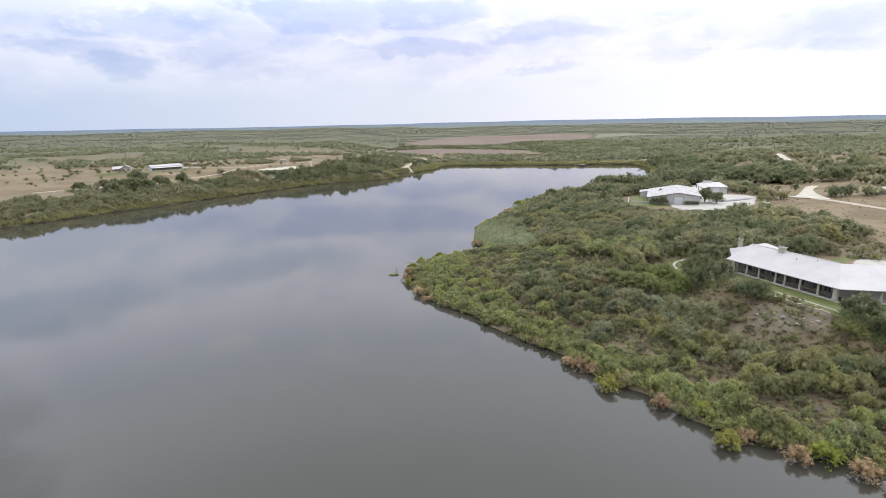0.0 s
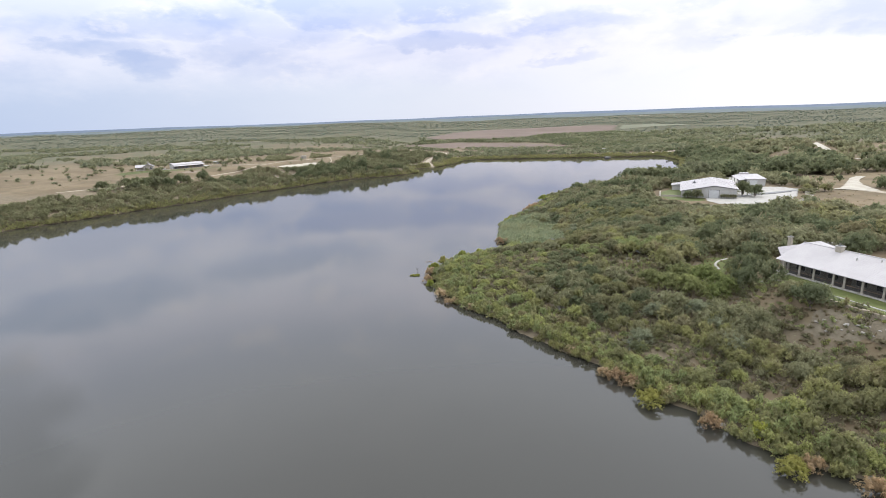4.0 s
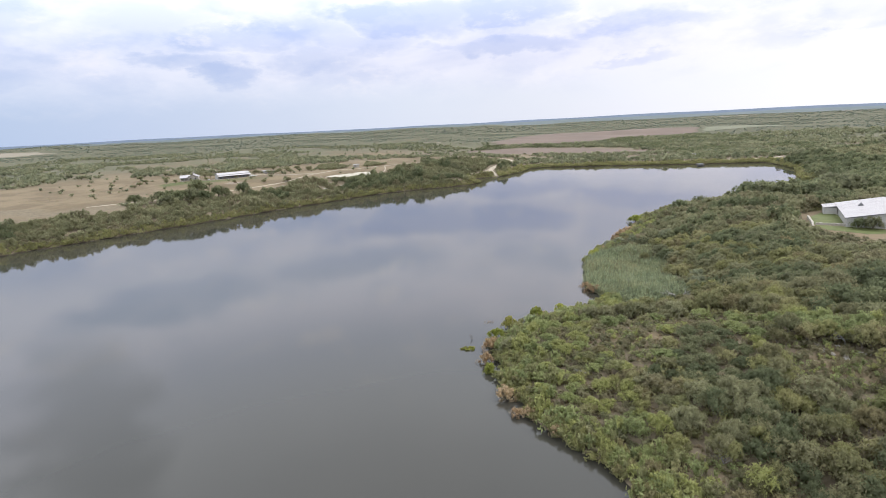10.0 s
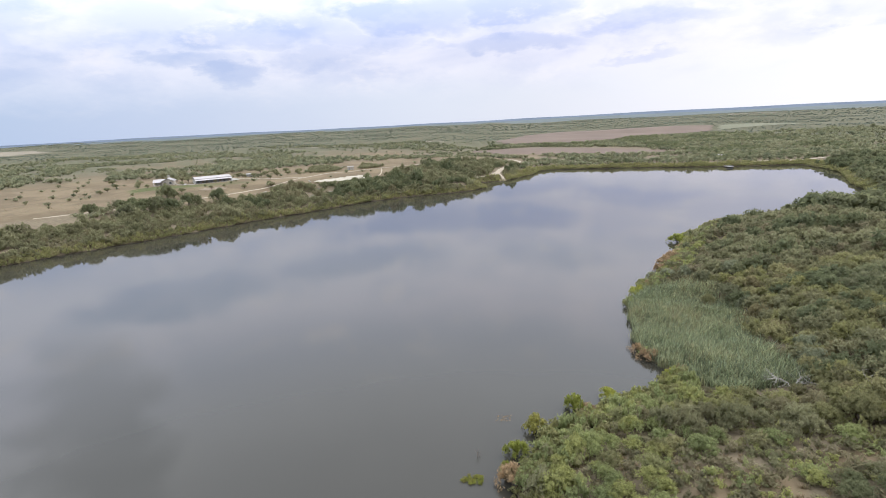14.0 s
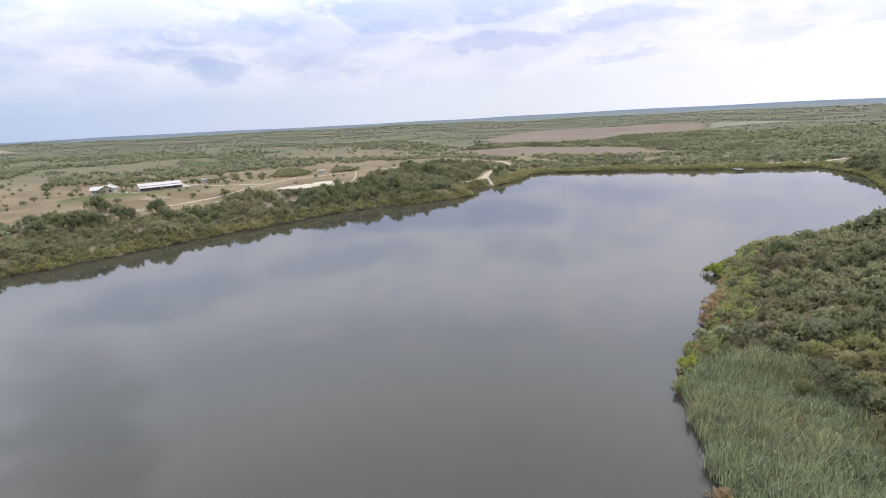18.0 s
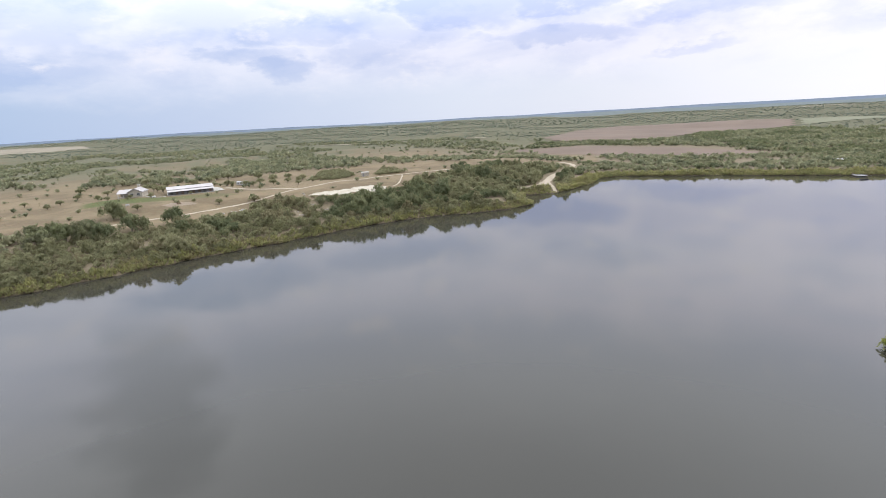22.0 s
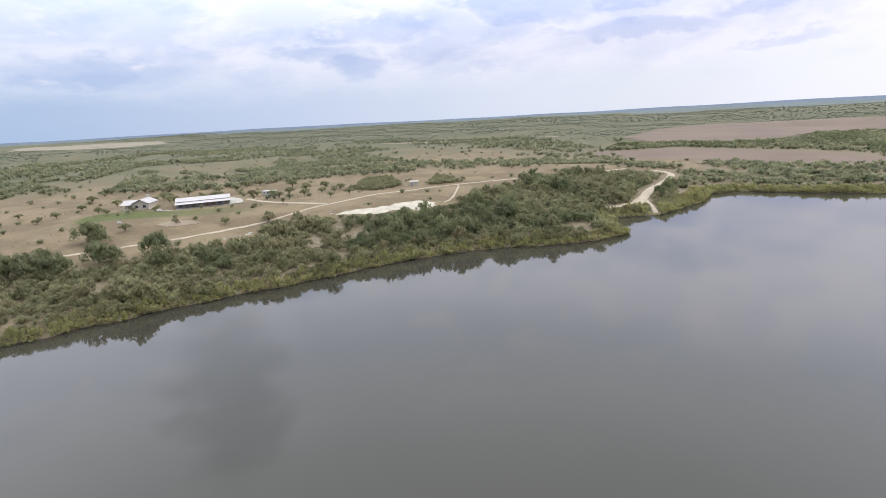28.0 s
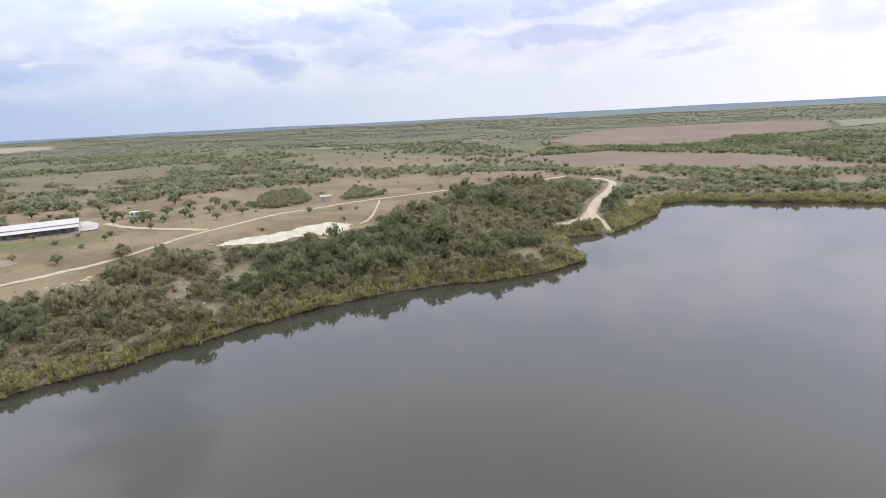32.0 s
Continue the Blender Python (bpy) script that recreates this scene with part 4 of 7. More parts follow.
KIND_SCRUB = [tree_kind("mesquite_tree", 100 + i, M_SCRUB, "bushy green mesquite tree on the lake headland", 0.12, 1350, 0.05) for i in range(4)]
KIND_GREY = [tree_kind("scrub_tree", 110 + i, M_GREYSCRUB, "bushy grey-green tree on the lake headland", 0.12, 1350, 0.05) for i in range(3)]
KIND_PALE = [tree_kind("mesquite_tree", 130 + i, M_PALEGREEN, "pale yellow-green mesquite tree near the headland shore", 0.12, 1350, 0.05) for i in range(3)]
KIND_DARK = [tree_kind("oak_tree", 120 + i, M_OAK, "dark olive-green oak among the headland scrub", 0.12, 1350, 0.05) for i in range(2)]
KIND_OAK = [tree_kind("oak_tree", 200 + i, M_OAK, "rounded dark-green live oak", 0.08, 1300, 0.052, "tree", 0.12) for i in range(3)]
KIND_THIN = [tree_kind("small_tree", 300 + i, M_GREYSCRUB, "small thin-crowned tree standing in dry grass", 0.2, 560, 0.066) for i in range(3)]

# headland: counted trees where the camera passes nearest, the rest as a mass
hx, hy, rng = scatter(-16, 330, 20, 560, 3.7, 40)
fine_x, fine_y, rng = scatter(-16, 75, 50, 250, 2.95, 340)
coarse = (hx > 75) | (hy < 50) | (hy > 250)
hx, hy = np.concatenate([fine_x, hx[coarse]]), np.concatenate([fine_y, hy[coarse]])
hd = shore_distance(hx, hy)
keep = (hd > 1.5) & (hx < 0.95 * hy + 30) & away([YARD, REEDS, WORKSHOP, BACK_YARD, COPSE, SOUTH_PASTURE] + CLEARINGS, hx, hy, 1.0) & away(LOW_BRUSH + [SLOPE], hx, hy, 0.4) & away([GARDEN], hx, hy + 1.5, 2.6) & away([BARNYARD], hx, hy, 3.0) & off_road(hx, hy, 1.5)
thin_zone = inside(DRY_EAST, hx, hy) | inside(DRY_NORTH, hx, hy) | inside(ROCKY, hx, hy)
gap = waves(hx, hy, 26, 77) + 0.5 * waves(hx, hy, 11, 78)
far_open = inside(DRY_FAR, hx, hy)
keep &= ~far_open | (rng.uniform(0, 1, len(hx)) < 0.12 + 0.75 * smooth(0.2, 0.6, waves(hx, hy, 45, 52)))
keep &= np.where(thin_zone, rng.uniform(0, 1, len(hx)) < 0.03, gap > -1.25)
keep &= ~inside(HOUSE_WOODS, hx, hy) | (rng.uniform(0, 1, len(hx)) < np.where(hx < 75, 0.5, 0.8))
hx, hy, hd, gap, thin_zone = hx[keep], hy[keep], hd[keep], gap[keep], thin_zone[keep]
tall_wood = inside(HOUSE_WOODS, hx, hy)
grow = 0.75 + 0.35 * smooth(2, 22, hd) + 0.2 * waves(hx, hy, 35, 79) + rng.uniform(-0.25, 0.3, len(hx))
h_r = np.clip(2.3 * grow, 1.1, 4.2) * np.where(thin_zone, 0.75, 1)
h_t = np.clip(3.6 * grow, 1.6, 6.5) * np.where(thin_zone, 0.7, 1)
small = np.where((hx < 75) & (hy < 250), 0.8, 1.0) * np.where(inside(POINT_SCRUB, hx, hy), 0.8, 1.0) * np.where(tall_wood, 1.5, 1.0)
h_r, h_t = h_r * small, h_t * small * np.where(inside(POINT_SCRUB, hx, hy), 0.72, 1.0) * np.where(tall_wood, 0.85, 1.0) * np.where(inside(YARD_FRONT, hx, hy), np.where(hx < 96, 0.75, 0.38), 1.0)
counted = inside([(-20, 130), (60, 128), (64, 60), (80, 60), (80, 90), (62, 104), (58, 200), (-20, 200)], hx, hy) & (hd > 4)
# fresh greens near the water, grey-green stands and dark oaks further in
stand = waves(hx, hy, 24, 302) + rng.uniform(-0.45, 0.45, len(hx))
oaken = waves(hx, hy, 30, 301) + rng.uniform(-0.4, 0.4, len(hx)) + 0.25 * smooth(14, 40, hd)
oak_line = np.where((hy > 172) | tall_wood, 0.5, 0.9)
species = np.where(oaken > oak_line, 2, np.where(stand > 0.25, 1, 0))
species = np.where((hd < 7) & (species == 2), 0, species)
species = np.where(inside(DEEP_GREEN, hx, hy) & (rng.uniform(0, 1, len(hx)) < 0.22), 2, species)
species = np.where((inside(FRESH_GREEN, hx, hy) | inside(POINT_SCRUB, hx, hy) | (hd < 11)) & (species < 2) & (rng.uniform(0, 1, len(hx)) < 0.6), 3, species)
species = np.where(tall_wood & (hx > 60) & (species != 2) & (rng.uniform(0, 1, len(hx)) < 0.55), 1, species)
spread = (species == 2) & (hy > 172) & ~inside(YARD_FRONT, hx, hy) & ~tall_wood
h_r, h_t = np.where(spread, h_r * 1.3, h_r), np.where(spread, h_t * 1.12, h_t)
order = np.nonzero(counted)[0][:300]
counted[:] = False
counted[order] = True
for n, i in enumerate(order):
    kinds = (KIND_SCRUB, KIND_GREY, KIND_DARK, KIND_PALE)[species[i]]
    plant(kinds[n % len(kinds)], hx[i], hy[i], h_r[i] * 1.3, h_t[i] * 1.12, (n * 77) % 360, "trees on the headland")
rest = ~counted
belt = inside(OAK_BELT, hx, hy)
close = rest & (hy < 330) & (hx < 140)
nearest = close & (((hx < 75) & (hy < 250)) | tall_wood)
for k, (name, wood, text) in enumerate((("scrub", M_SCRUB, "dense green mesquite scrub covering the headland"), ("grey_scrub", M_GREYSCRUB, "grey-green scrub covering the headland"), ("headland_oaks", M_OAK, "dark oaks among the headland scrub"), ("pale_scrub", M_PALEGREEN, "pale yellow-green scrub near the headland shore"))):
    m = nearest & (species == k)
    plant_mass(name, NEAR, hx[m], hy[m], h_r[m] * 1.3, h_t[m] * 1.08, wood, text, "shrubs", 1 + 100 * k)
inland = close & ~nearest & ~belt
oaky = inland & ~inside(YARD_FRONT, hx, hy) & (waves(hx, hy, 22, 55) + 0.6 * waves(hx, hy, 8, 56) > 0.5)
inland &= ~oaky
brushy = inland & ((waves(hx, hy, 30, 58) + rng.uniform(-0.5, 0.5, len(hx)) > 0.3) | ((inside(YARD_FRONT, hx, hy) | ((hx < 95) & (hy > 235))) & (rng.uniform(0, 1, len(hx)) < 0.5)))
inland &= ~brushy
plant_mass("inland_brush", MIDDLE, hx[brushy], hy[brushy], h_r[brushy] * 1.1, h_t[brushy] * 0.8, M_BRUSH, "olive-brown brush between the buildings", "shrubs", 23)
plant_mass("inland_oaks", MIDDLE, hx[oaky], hy[oaky], h_r[oaky] * 1.4, h_t[oaky] * 1.25, M_OAK, "dark live oaks among the scrub between the buildings", "trees", 21)
plant_mass("inland_scrub", MIDDLE, hx[inland], hy[inland], h_r[inland] * 1.2, h_t[inland] * 1.05, M_GREYSCRUB, "dense green mesquite scrub between the buildings", "shrubs", 16)
big = belt & ~counted & ~nearest & (rng.uniform(0, 1, len(hx)) < 0.5)
plant_mass("oak_belt", MIDDLE, hx[big], hy[big], h_r[big] * 2.2, h_t[big] * 1.7, M_OAK, "belt of large dark live oaks behind the metal barn", "trees", 22)
rest &= ~close & ~belt
woods = rest & (waves(hx, hy, 60, 80) > np.where(inside(DRY_FAR, hx, hy), 0.6, 0.25))
plant_mass("oak_woods", FAR, hx[woods], hy[woods], h_r[woods] * 1.35, h_t[woods] * 1.3, M_OAK, "dark live oak woodland behind the barns", "trees", 2)
rest &= ~woods
plant_mass("scrub_east", DISTANT, hx[rest], hy[rest], h_r[rest] * 1.15, h_t[rest], M_GREYSCRUB, "green scrub on the eastern slope", "shrubs", 3)
# undergrowth in the gaps, and a pale fringe of shrubs behind the shore
ux, uy, rng = scatter(-14, 130, 50, 330, 2.4, 41)
ud = shore_distance(ux, uy)
keep = (ud > 0.6) & (ux < 0.95 * uy + 20) & away([YARD, BARNYARD, REEDS, GARDEN], ux, uy, 0.3) & off_road(ux, uy, 0.5)
keep &= away([SLOPE, WORKSHOP, BACK_YARD], ux, uy, 0.0)
keep &= away(CLEARINGS, ux, uy, 0.0) | (rng.uniform(0, 1, len(ux)) < 0.75)
ux, uy = ux[keep], uy[keep]
brown = (waves(ux, uy, 24, 51) + 0.5 * waves(ux, uy, 7, 57) > 0.05) | ~away(LOW_BRUSH, ux, uy, 0.5) | ~away(CLEARINGS, ux, uy, 1.0)
u_r, u_t = rng.uniform(1.0, 1.8, len(ux)), rng.uniform(1.0, 2.5, len(ux))
plant_mass("undergrowth", LOW, ux[~brown], uy[~brown], u_r[~brown], u_t[~brown], M_SCRUB, "low green undergrowth between the headland trees", "shrubs", 4)
plant_mass("dry_undergrowth", LOW, ux[brown], uy[brown], u_r[brown] * 1.05, u_t[brown] * 0.75, M_BRUSH, "low brownish dry undergrowth in the clearings", "shrubs", 19)
lx, ly, rng = scatter(4, 80, 70, 176, 1.15, 49)
ok = ~away(LOW_BRUSH + CLEARINGS + [SLOPE, ROCKY], lx, ly, 1.2) & away([YARD], lx, ly, 0.2) & (away([SLOPE], lx, ly, -0.4) | (rng.uniform(0, 1, len(lx)) < 0.75)) & (shore_distance(lx, ly) > 2) & (waves(lx, ly, 6, 149) > -0.45)
lx, ly = lx[ok], ly[ok]
l_r, l_t, sear = rng.uniform(0.5, 1.15, len(lx)), rng.uniform(0.35, 1.3, len(lx)), rng.uniform(0, 1, len(lx)) < 0.5
plant_mass("low_brush", LOW, lx[sear], ly[sear], l_r[sear], l_t[sear], M_BRUSH, "low brown thorny brush in the headland clearings", "shrubs", 26)
plant_mass("low_shrubs", LOW, lx[~sear], ly[~sear], l_r[~sear], l_t[~sear] * 1.2, M_PALEGREEN, "low pale-green shrubs in the headland clearings", "shrubs", 27)
kx, ky, rng = scatter(-14, 92, 52, 225, 1.25, 48)
kd = shore_distance(kx, ky)
ok = (kd > 1.5) & (kx < 0.95 * ky + 10) & away([YARD, REEDS], kx, ky, 0.2) & (waves(kx, ky, 13, 49) > -0.6)
kx, ky = kx[ok], ky[ok]
plant_mass("dry_grass", GRASS, kx, ky, rng.uniform(0.35, 0.8, len(kx)), rng.uniform(0.3, 0.75, len(kx)), M_TUFT, "brown dry grass tufts between the headland trees", "grass", 18)
fx, fy, rng = scatter(-14, 100, 50, 345, 1.8, 42)
fd = shore_distance(fx, fy)
keep = (ground_z(fx, fy) > 0.02) & (fd < 6 + 2.5 * waves(fx, fy, 18, 43) + 3 * smooth(30, 10, np.hypot(fx + 6, fy - 172))) & away([REEDS], fx, fy, 0.5) & (rng.uniform(0, 1, len(fx)) < 0.85)
fx, fy = fx[keep], fy[keep]
plant_mass("shore_shrubs", FAR, fx, fy, rng.uniform(1.0, 2.1, len(fx)), rng.uniform(1.4, 3.3, len(fx)), M_PALEGREEN, "pale green leafy shrubs along the headland shore", "shrubs", 13)

# open scrub on the rest of the headland
ex, ey, rng = scatter(60, 330, -120, 260, 8.5, 53)
ok = (ex > 0.95 * ey + 24) & (shore_distance(ex, ey) > 3) & away([YARD], ex, ey, 3) & (waves(ex, ey, 40, 54) > -0.5)
ex, ey = ex[ok], ey[ok]
plant_mass("scrub_south", DISTANT, ex, ey, rng.uniform(2.0, 3.6, len(ex)), rng.uniform(2.2, 4.2, len(ex)), M_GREYSCRUB, "grey-green scrub on the southern headland", "shrubs", 20)

# western bank
bx, by, rng = scatter(-330, -20, 250, 640, 2.3, 50)
bd = shore_distance(bx, by)
keep = (bd > 1.0) & ((bd < 37 + 5 * waves(bx, by, 40, 81)) | inside(WOODS, bx, by)) & off_road(bx, by, 1.2) & away([CHALK] + BANK_OPEN, bx, by, 2.4) & (waves(bx, by, 22, 82) > -0.97)
for sx, sy in BANK_SPOTS:
    keep &= np.hypot((bx - sx - 0.8) / 1.4, by - sy + 1.2) > 2.4
bx, by, bd = bx[keep], by[keep], bd[keep]
grow = 0.8 + 0.25 * waves(bx, by, 30, 83) + rng.uniform(-0.25, 0.3, len(bx))
dark = inside(GROVE, bx, by) | ((waves(bx, by, 34, 84) > 0.62) & (bd > 10))
b_r, b_t = np.clip(2.5 * grow, 1.4, 3.6), np.clip(3.4 * grow, 1.6, 4.6)
rim_low = edge_distance(CHALK, bx, by) < 9
b_t = np.where(rim_low, b_t * 0.55, b_t)
high = (rng.uniform(0, 1, len(bx)) < 0.12) & ~rim_low & (bd > 4)
b_r, b_t = np.where(high, b_r * 1.35, b_r * 0.95), np.where(high, b_t * 1.55, b_t * 0.9)
thin_out = dark & (rng.uniform(0, 1, len(bx)) < 0.35)
brown = ~dark & (rng.uniform(0, 1, len(bx)) < 0.22)
green = ~dark & ~brown
leafy = green & (high | (waves(bx, by, 16, 185) > 0.4))
green &= ~leafy
plant_mass("bank_scrub", FAR, bx[green], by[green], b_r[green], b_t[green], M_GREYSCRUB, "dense grey-green scrub along the western bank", "shrubs", 5)
plant_mass("bank_trees", MIDDLE, bx[leafy], by[leafy], b_r[leafy] * 1.1, b_t[leafy] * 1.1, M_GREYSCRUB, "rounded grey-green bushy trees along the western bank", "trees", 25)
plant_mass("bank_brush", FAR, bx[brown], by[brown], b_r[brown] * 0.9, b_t[brown] * 0.8, M_BRUSH, "olive-brown brush along the western bank", "shrubs", 17)
dark &= ~thin_out
plant_mass("bank_oaks", MIDDLE, bx[dark], by[dark], b_r[dark] * 1.3, b_t[dark] * 1.45, M_OAK, "grove of dark-green oaks on the western bank", "trees", 6)

# low yellowish growth along the water's edge
px, py = [], []
rng = np.random.RandomState(60)
for (xa, ya), (xb, yb) in zip(SHORE, SHORE[1:]):
    if ya < 40 and xa > 0 or ya < 200 and xa < 0 and xa < -200:
        continue
    n = int(math.hypot(xb - xa, yb - ya) / (0.17 if xa > -20 and ya < 340 else 0.36))
    s = rng.uniform(0, 1, n)
    nxy = (-(yb - ya) / math.hypot(xb - xa, yb - ya), (xb - xa) / math.hypot(xb - xa, yb - ya))
    off = -rng.uniform(-4.0, 5.0, n)
    px.append(xa + (xb - xa) * s + nxy[0] * off)
    py.append(ya + (yb - ya) * s + nxy[1] * off)
px, py = np.concatenate(px), np.concatenate(py)
edge_z = ground_z(px, py)
east = (px > -14) & (py < 330)
keep = (edge_z > -0.22) & (~east | (edge_z < 0.9)) & off_road(px, py, 0.5) & away([REEDS], px, py, 1.4)
px, py, east = px[keep], py[keep], east[keep]
gx2, gy2, rng = scatter(-330, 230, 250, 625, 1.3, 44)
ok = np.abs(shore_distance(gx2, gy2)) < 9
gx2, gy2 = gx2[ok], gy2[ok]
gh = ground_z(gx2, gy2)
ok = (gh > -0.42) & (gh < 1.9 + 0.7 * waves(gx2, gy2, 25, 45)) & ~((gx2 > -14) & (gy2 < 330)) & (gx2 + 1.2 * gy2 > 50) & off_road(gx2, gy2, 0.4)
gx2, gy2 = gx2[ok], gy2[ok]
lump = 1 + 0.3 * waves(gx2, gy2, 11, 47) + 0.25 * waves(gx2, gy2, 5, 147)
plant_mass("shore_growth", LOW, gx2, gy2, rng.uniform(0.9, 1.7, len(gx2)) * lump, rng.uniform(1.3, 2.9, len(gx2)) * lump, M_BANK, "yellow-green reeds and bushes fringing the far water's edge", "shore plants", 7, 0.1)
plant_mass("shore_fringe", FAR, px[east], py[east], rng.uniform(0.7, 1.6, east.sum()), rng.uniform(0.9, 2.4, east.sum()), M_BANK, "low pale-green growth along the headland shore", "shore plants", 8, 0.1)

# savanna to the west, north and far away
def far_plants(name, x0, x1, y0, y1, cell, seed, templates, r_lo, r_hi, wood, label, material=M_FARW, bare=()):
    fx, fy, rng = scatter(x0, x1, y0, y1, cell, seed)
    d = shore_distance(fx, fy)
    rr = np.hypot(fx, fy - 250)
    chance = 0.035 + 0.95 * smooth(wood, wood + 0.4, waves(fx, fy, 170, 90) + 0.75 * waves(fx, fy, 55, 91)) + 0.2 * smooth(0.2, 0.8, waves(fx, fy, 420, 92))
    chance = np.where(inside(MEADOW, fx, fy), 0.06, chance)
    keep = (rng.uniform(0, 1, len(fx)) < chance) & (d > 30) & away([FIELD_LOW, FIELD_FAR, FIELD_GREEN, CHALK, WOODS] + STRIPES + list(bare), fx, fy, 3) & off_road(fx, fy, 3)
    keep &= ~((fx > -20) & (fx < 330) & (fy < 560))
    keep &= (fx < 0.92 * fy + 60) & (fx > 420 - 1.95 * fy)
    fx, fy = fx[keep], fy[keep]
    r = rng.uniform(r_lo, r_hi, len(fx)) * (0.75 + 0.6 * np.clip(chance[keep], 0, 1))
    plant_mass(name, templates, fx, fy, r, r * rng.uniform(0.7, 1.3, len(fx)) * (0.3 if templates is HAZY else 0.85), material, label, "shrubs", seed)
    return len(fx)


far_plants("savanna", -560, 330, 300, 760, 5.4, 61, DISTANT, 1.6, 3.6, -0.1, "scattered mesquite and oak bushes over dry grassland")
far_plants("savanna_beyond", -900, -20, 760, 1100, 8.0, 68, DISTANT, 1.5, 3.6, -0.15, "scrub and oak bushes over the plain")
far_plants("savanna_west", -1000, -560, 300, 760, 8.5, 69, DISTANT, 2.0, 4.4, -0.15, "scrub and oak bushes over the western plain")
far_plants("savanna_east", 330, 900, 400, 1100, 9.5, 70, DISTANT, 2.2, 4.8, -0.3, "scrub and woods over the eastern plain")
# the farthest plants take the leaf colours that include distance haze
far_plants("far_savanna", -1900, 1700, 1100, 2100, 14, 62, HAZY, 1.9, 4.0, -0.35, "far scrub and woods on the plain", M_HAZEWOOD)
far_plants("west_savanna", -1900, -1000, 400, 1100, 14, 63, HAZY, 1.9, 4.0, -0.3, "far scrub on the western plain", M_HAZEWOOD)
far_plants("east_savanna", 900, 1700, 900, 1100, 14, 64, HAZY, 1.9, 4.0, -0.4, "far scrub on the eastern plain", M_HAZEWOOD)
far_plants("horizon_woods", -3400, 3000, 2100, 3400, 32, 65, HAZY, 4, 7, -0.6, "far woods towards the horizon", M_HAZEWOOD)

# woods between the far shore and the fields
nx2, ny2, rng = scatter(-90, 330, 590, 1180, 5.4, 66)
nd = shore_distance(nx2, ny2)
belt = ((nd > 2) & (nd < 60)) | inside([(-80, 880), (-8, 912), (100, 832), (158, 752), (420, 760), (420, 1200), (255, 1128), (95, 962), (-70, 984)], nx2, ny2) | (nx2 > 160)
belt &= away([FIELD_LOW, FIELD_FAR], nx2, ny2, 2) & off_road(nx2, ny2, 3) & (waves(nx2, ny2, 50, 93) > -0.75) & (nx2 < 420)
nx2, ny2, nd = nx2[belt], ny2[belt], nd[belt]
r = rng.uniform(2.0, 4.6, len(nx2)) * np.where(nd < 14, 0.6, 1)
tall = r * rng.uniform(0.65, 1.1, len(nx2))
dark = (waves(nx2, ny2, 70, 94) > 0.1) & (nd > 10)
plant_mass("north_woods", DISTANT, nx2[dark], ny2[dark], r[dark], tall[dark], M_OAK, "dark woods between the lake and the ploughed fields", "trees", 9)
plant_mass("north_scrub", DISTANT, nx2[~dark], ny2[~dark], r[~dark], tall[~dark], M_FARW, "green scrub between the lake and the ploughed fields", "shrubs", 10)

# juniper thickets beside the ranch track
tx, ty, rng = scatter(-215, -130, 515, 600, 2.6, 67)
ok = inside([(-192, 527), (-176, 527), (-171, 548), (-195, 582), (-210, 572)], tx, ty) | inside([(-156, 549), (-146, 556), (-139, 568), (-166, 592)], tx, ty)
tx, ty = tx[ok], ty[ok]
plant_mass("juniper_thicket", FAR, tx, ty, rng.uniform(1.5, 2.8, len(tx)), rng.uniform(1.8, 3.4, len(tx)), M_GREYSCRUB, "green thicket of bushes in the dry pasture", "shrubs", 12)

# dry weeds over the meadow and the eastern pasture
wx2, wy2, rng = scatter(-330, -60, 350, 640, 3.4, 73)
ok = inside(MEADOW, wx2, wy2) & off_road(wx2, wy2, 0.6) & away([CHALK], wx2, wy2, 1) & (rng.uniform(0, 1, len(wx2)) < 0.25 + 0.4 * smooth(0, 0.6, waves(wx2, wy2, 45, 99)))
wx2, wy2 = wx2[ok], wy2[ok]
plant_mass("meadow_weeds", GRASS, wx2, wy2, rng.uniform(0.25, 0.7, len(wx2)), rng.uniform(0.12, 0.4, len(wx2)), M_TUFT, "low dry weeds scattered over the meadow", "weeds", 14)
wx2, wy2, rng = scatter(60, 260, 84, 300, 2.6, 74)
ok = (inside(DRY_EAST, wx2, wy2) | inside(DRY_NORTH, wx2, wy2) | inside(ROCKY, wx2, wy2)) & off_road(wx2, wy2, 0.6) & (wx2 < 0.95 * wy2 + 30) & (rng.uniform(0, 1, len(wx2)) < np.where(inside(ROCKY, wx2, wy2), 1.0, 0.35))
wx2, wy2 = wx2[ok], wy2[ok]
plant_mass("pasture_weeds", GRASS, wx2, wy2, rng.uniform(0.4, 1.0, len(wx2)), rng.uniform(0.15, 0.5, len(wx2)), M_TUFT, "low dry weeds over the brown pasture", "weeds", 15)

# ---- the long house on the headland ----
def turned(x, y, z, deg):
    return pose(x, y, z, 0, 0, deg)


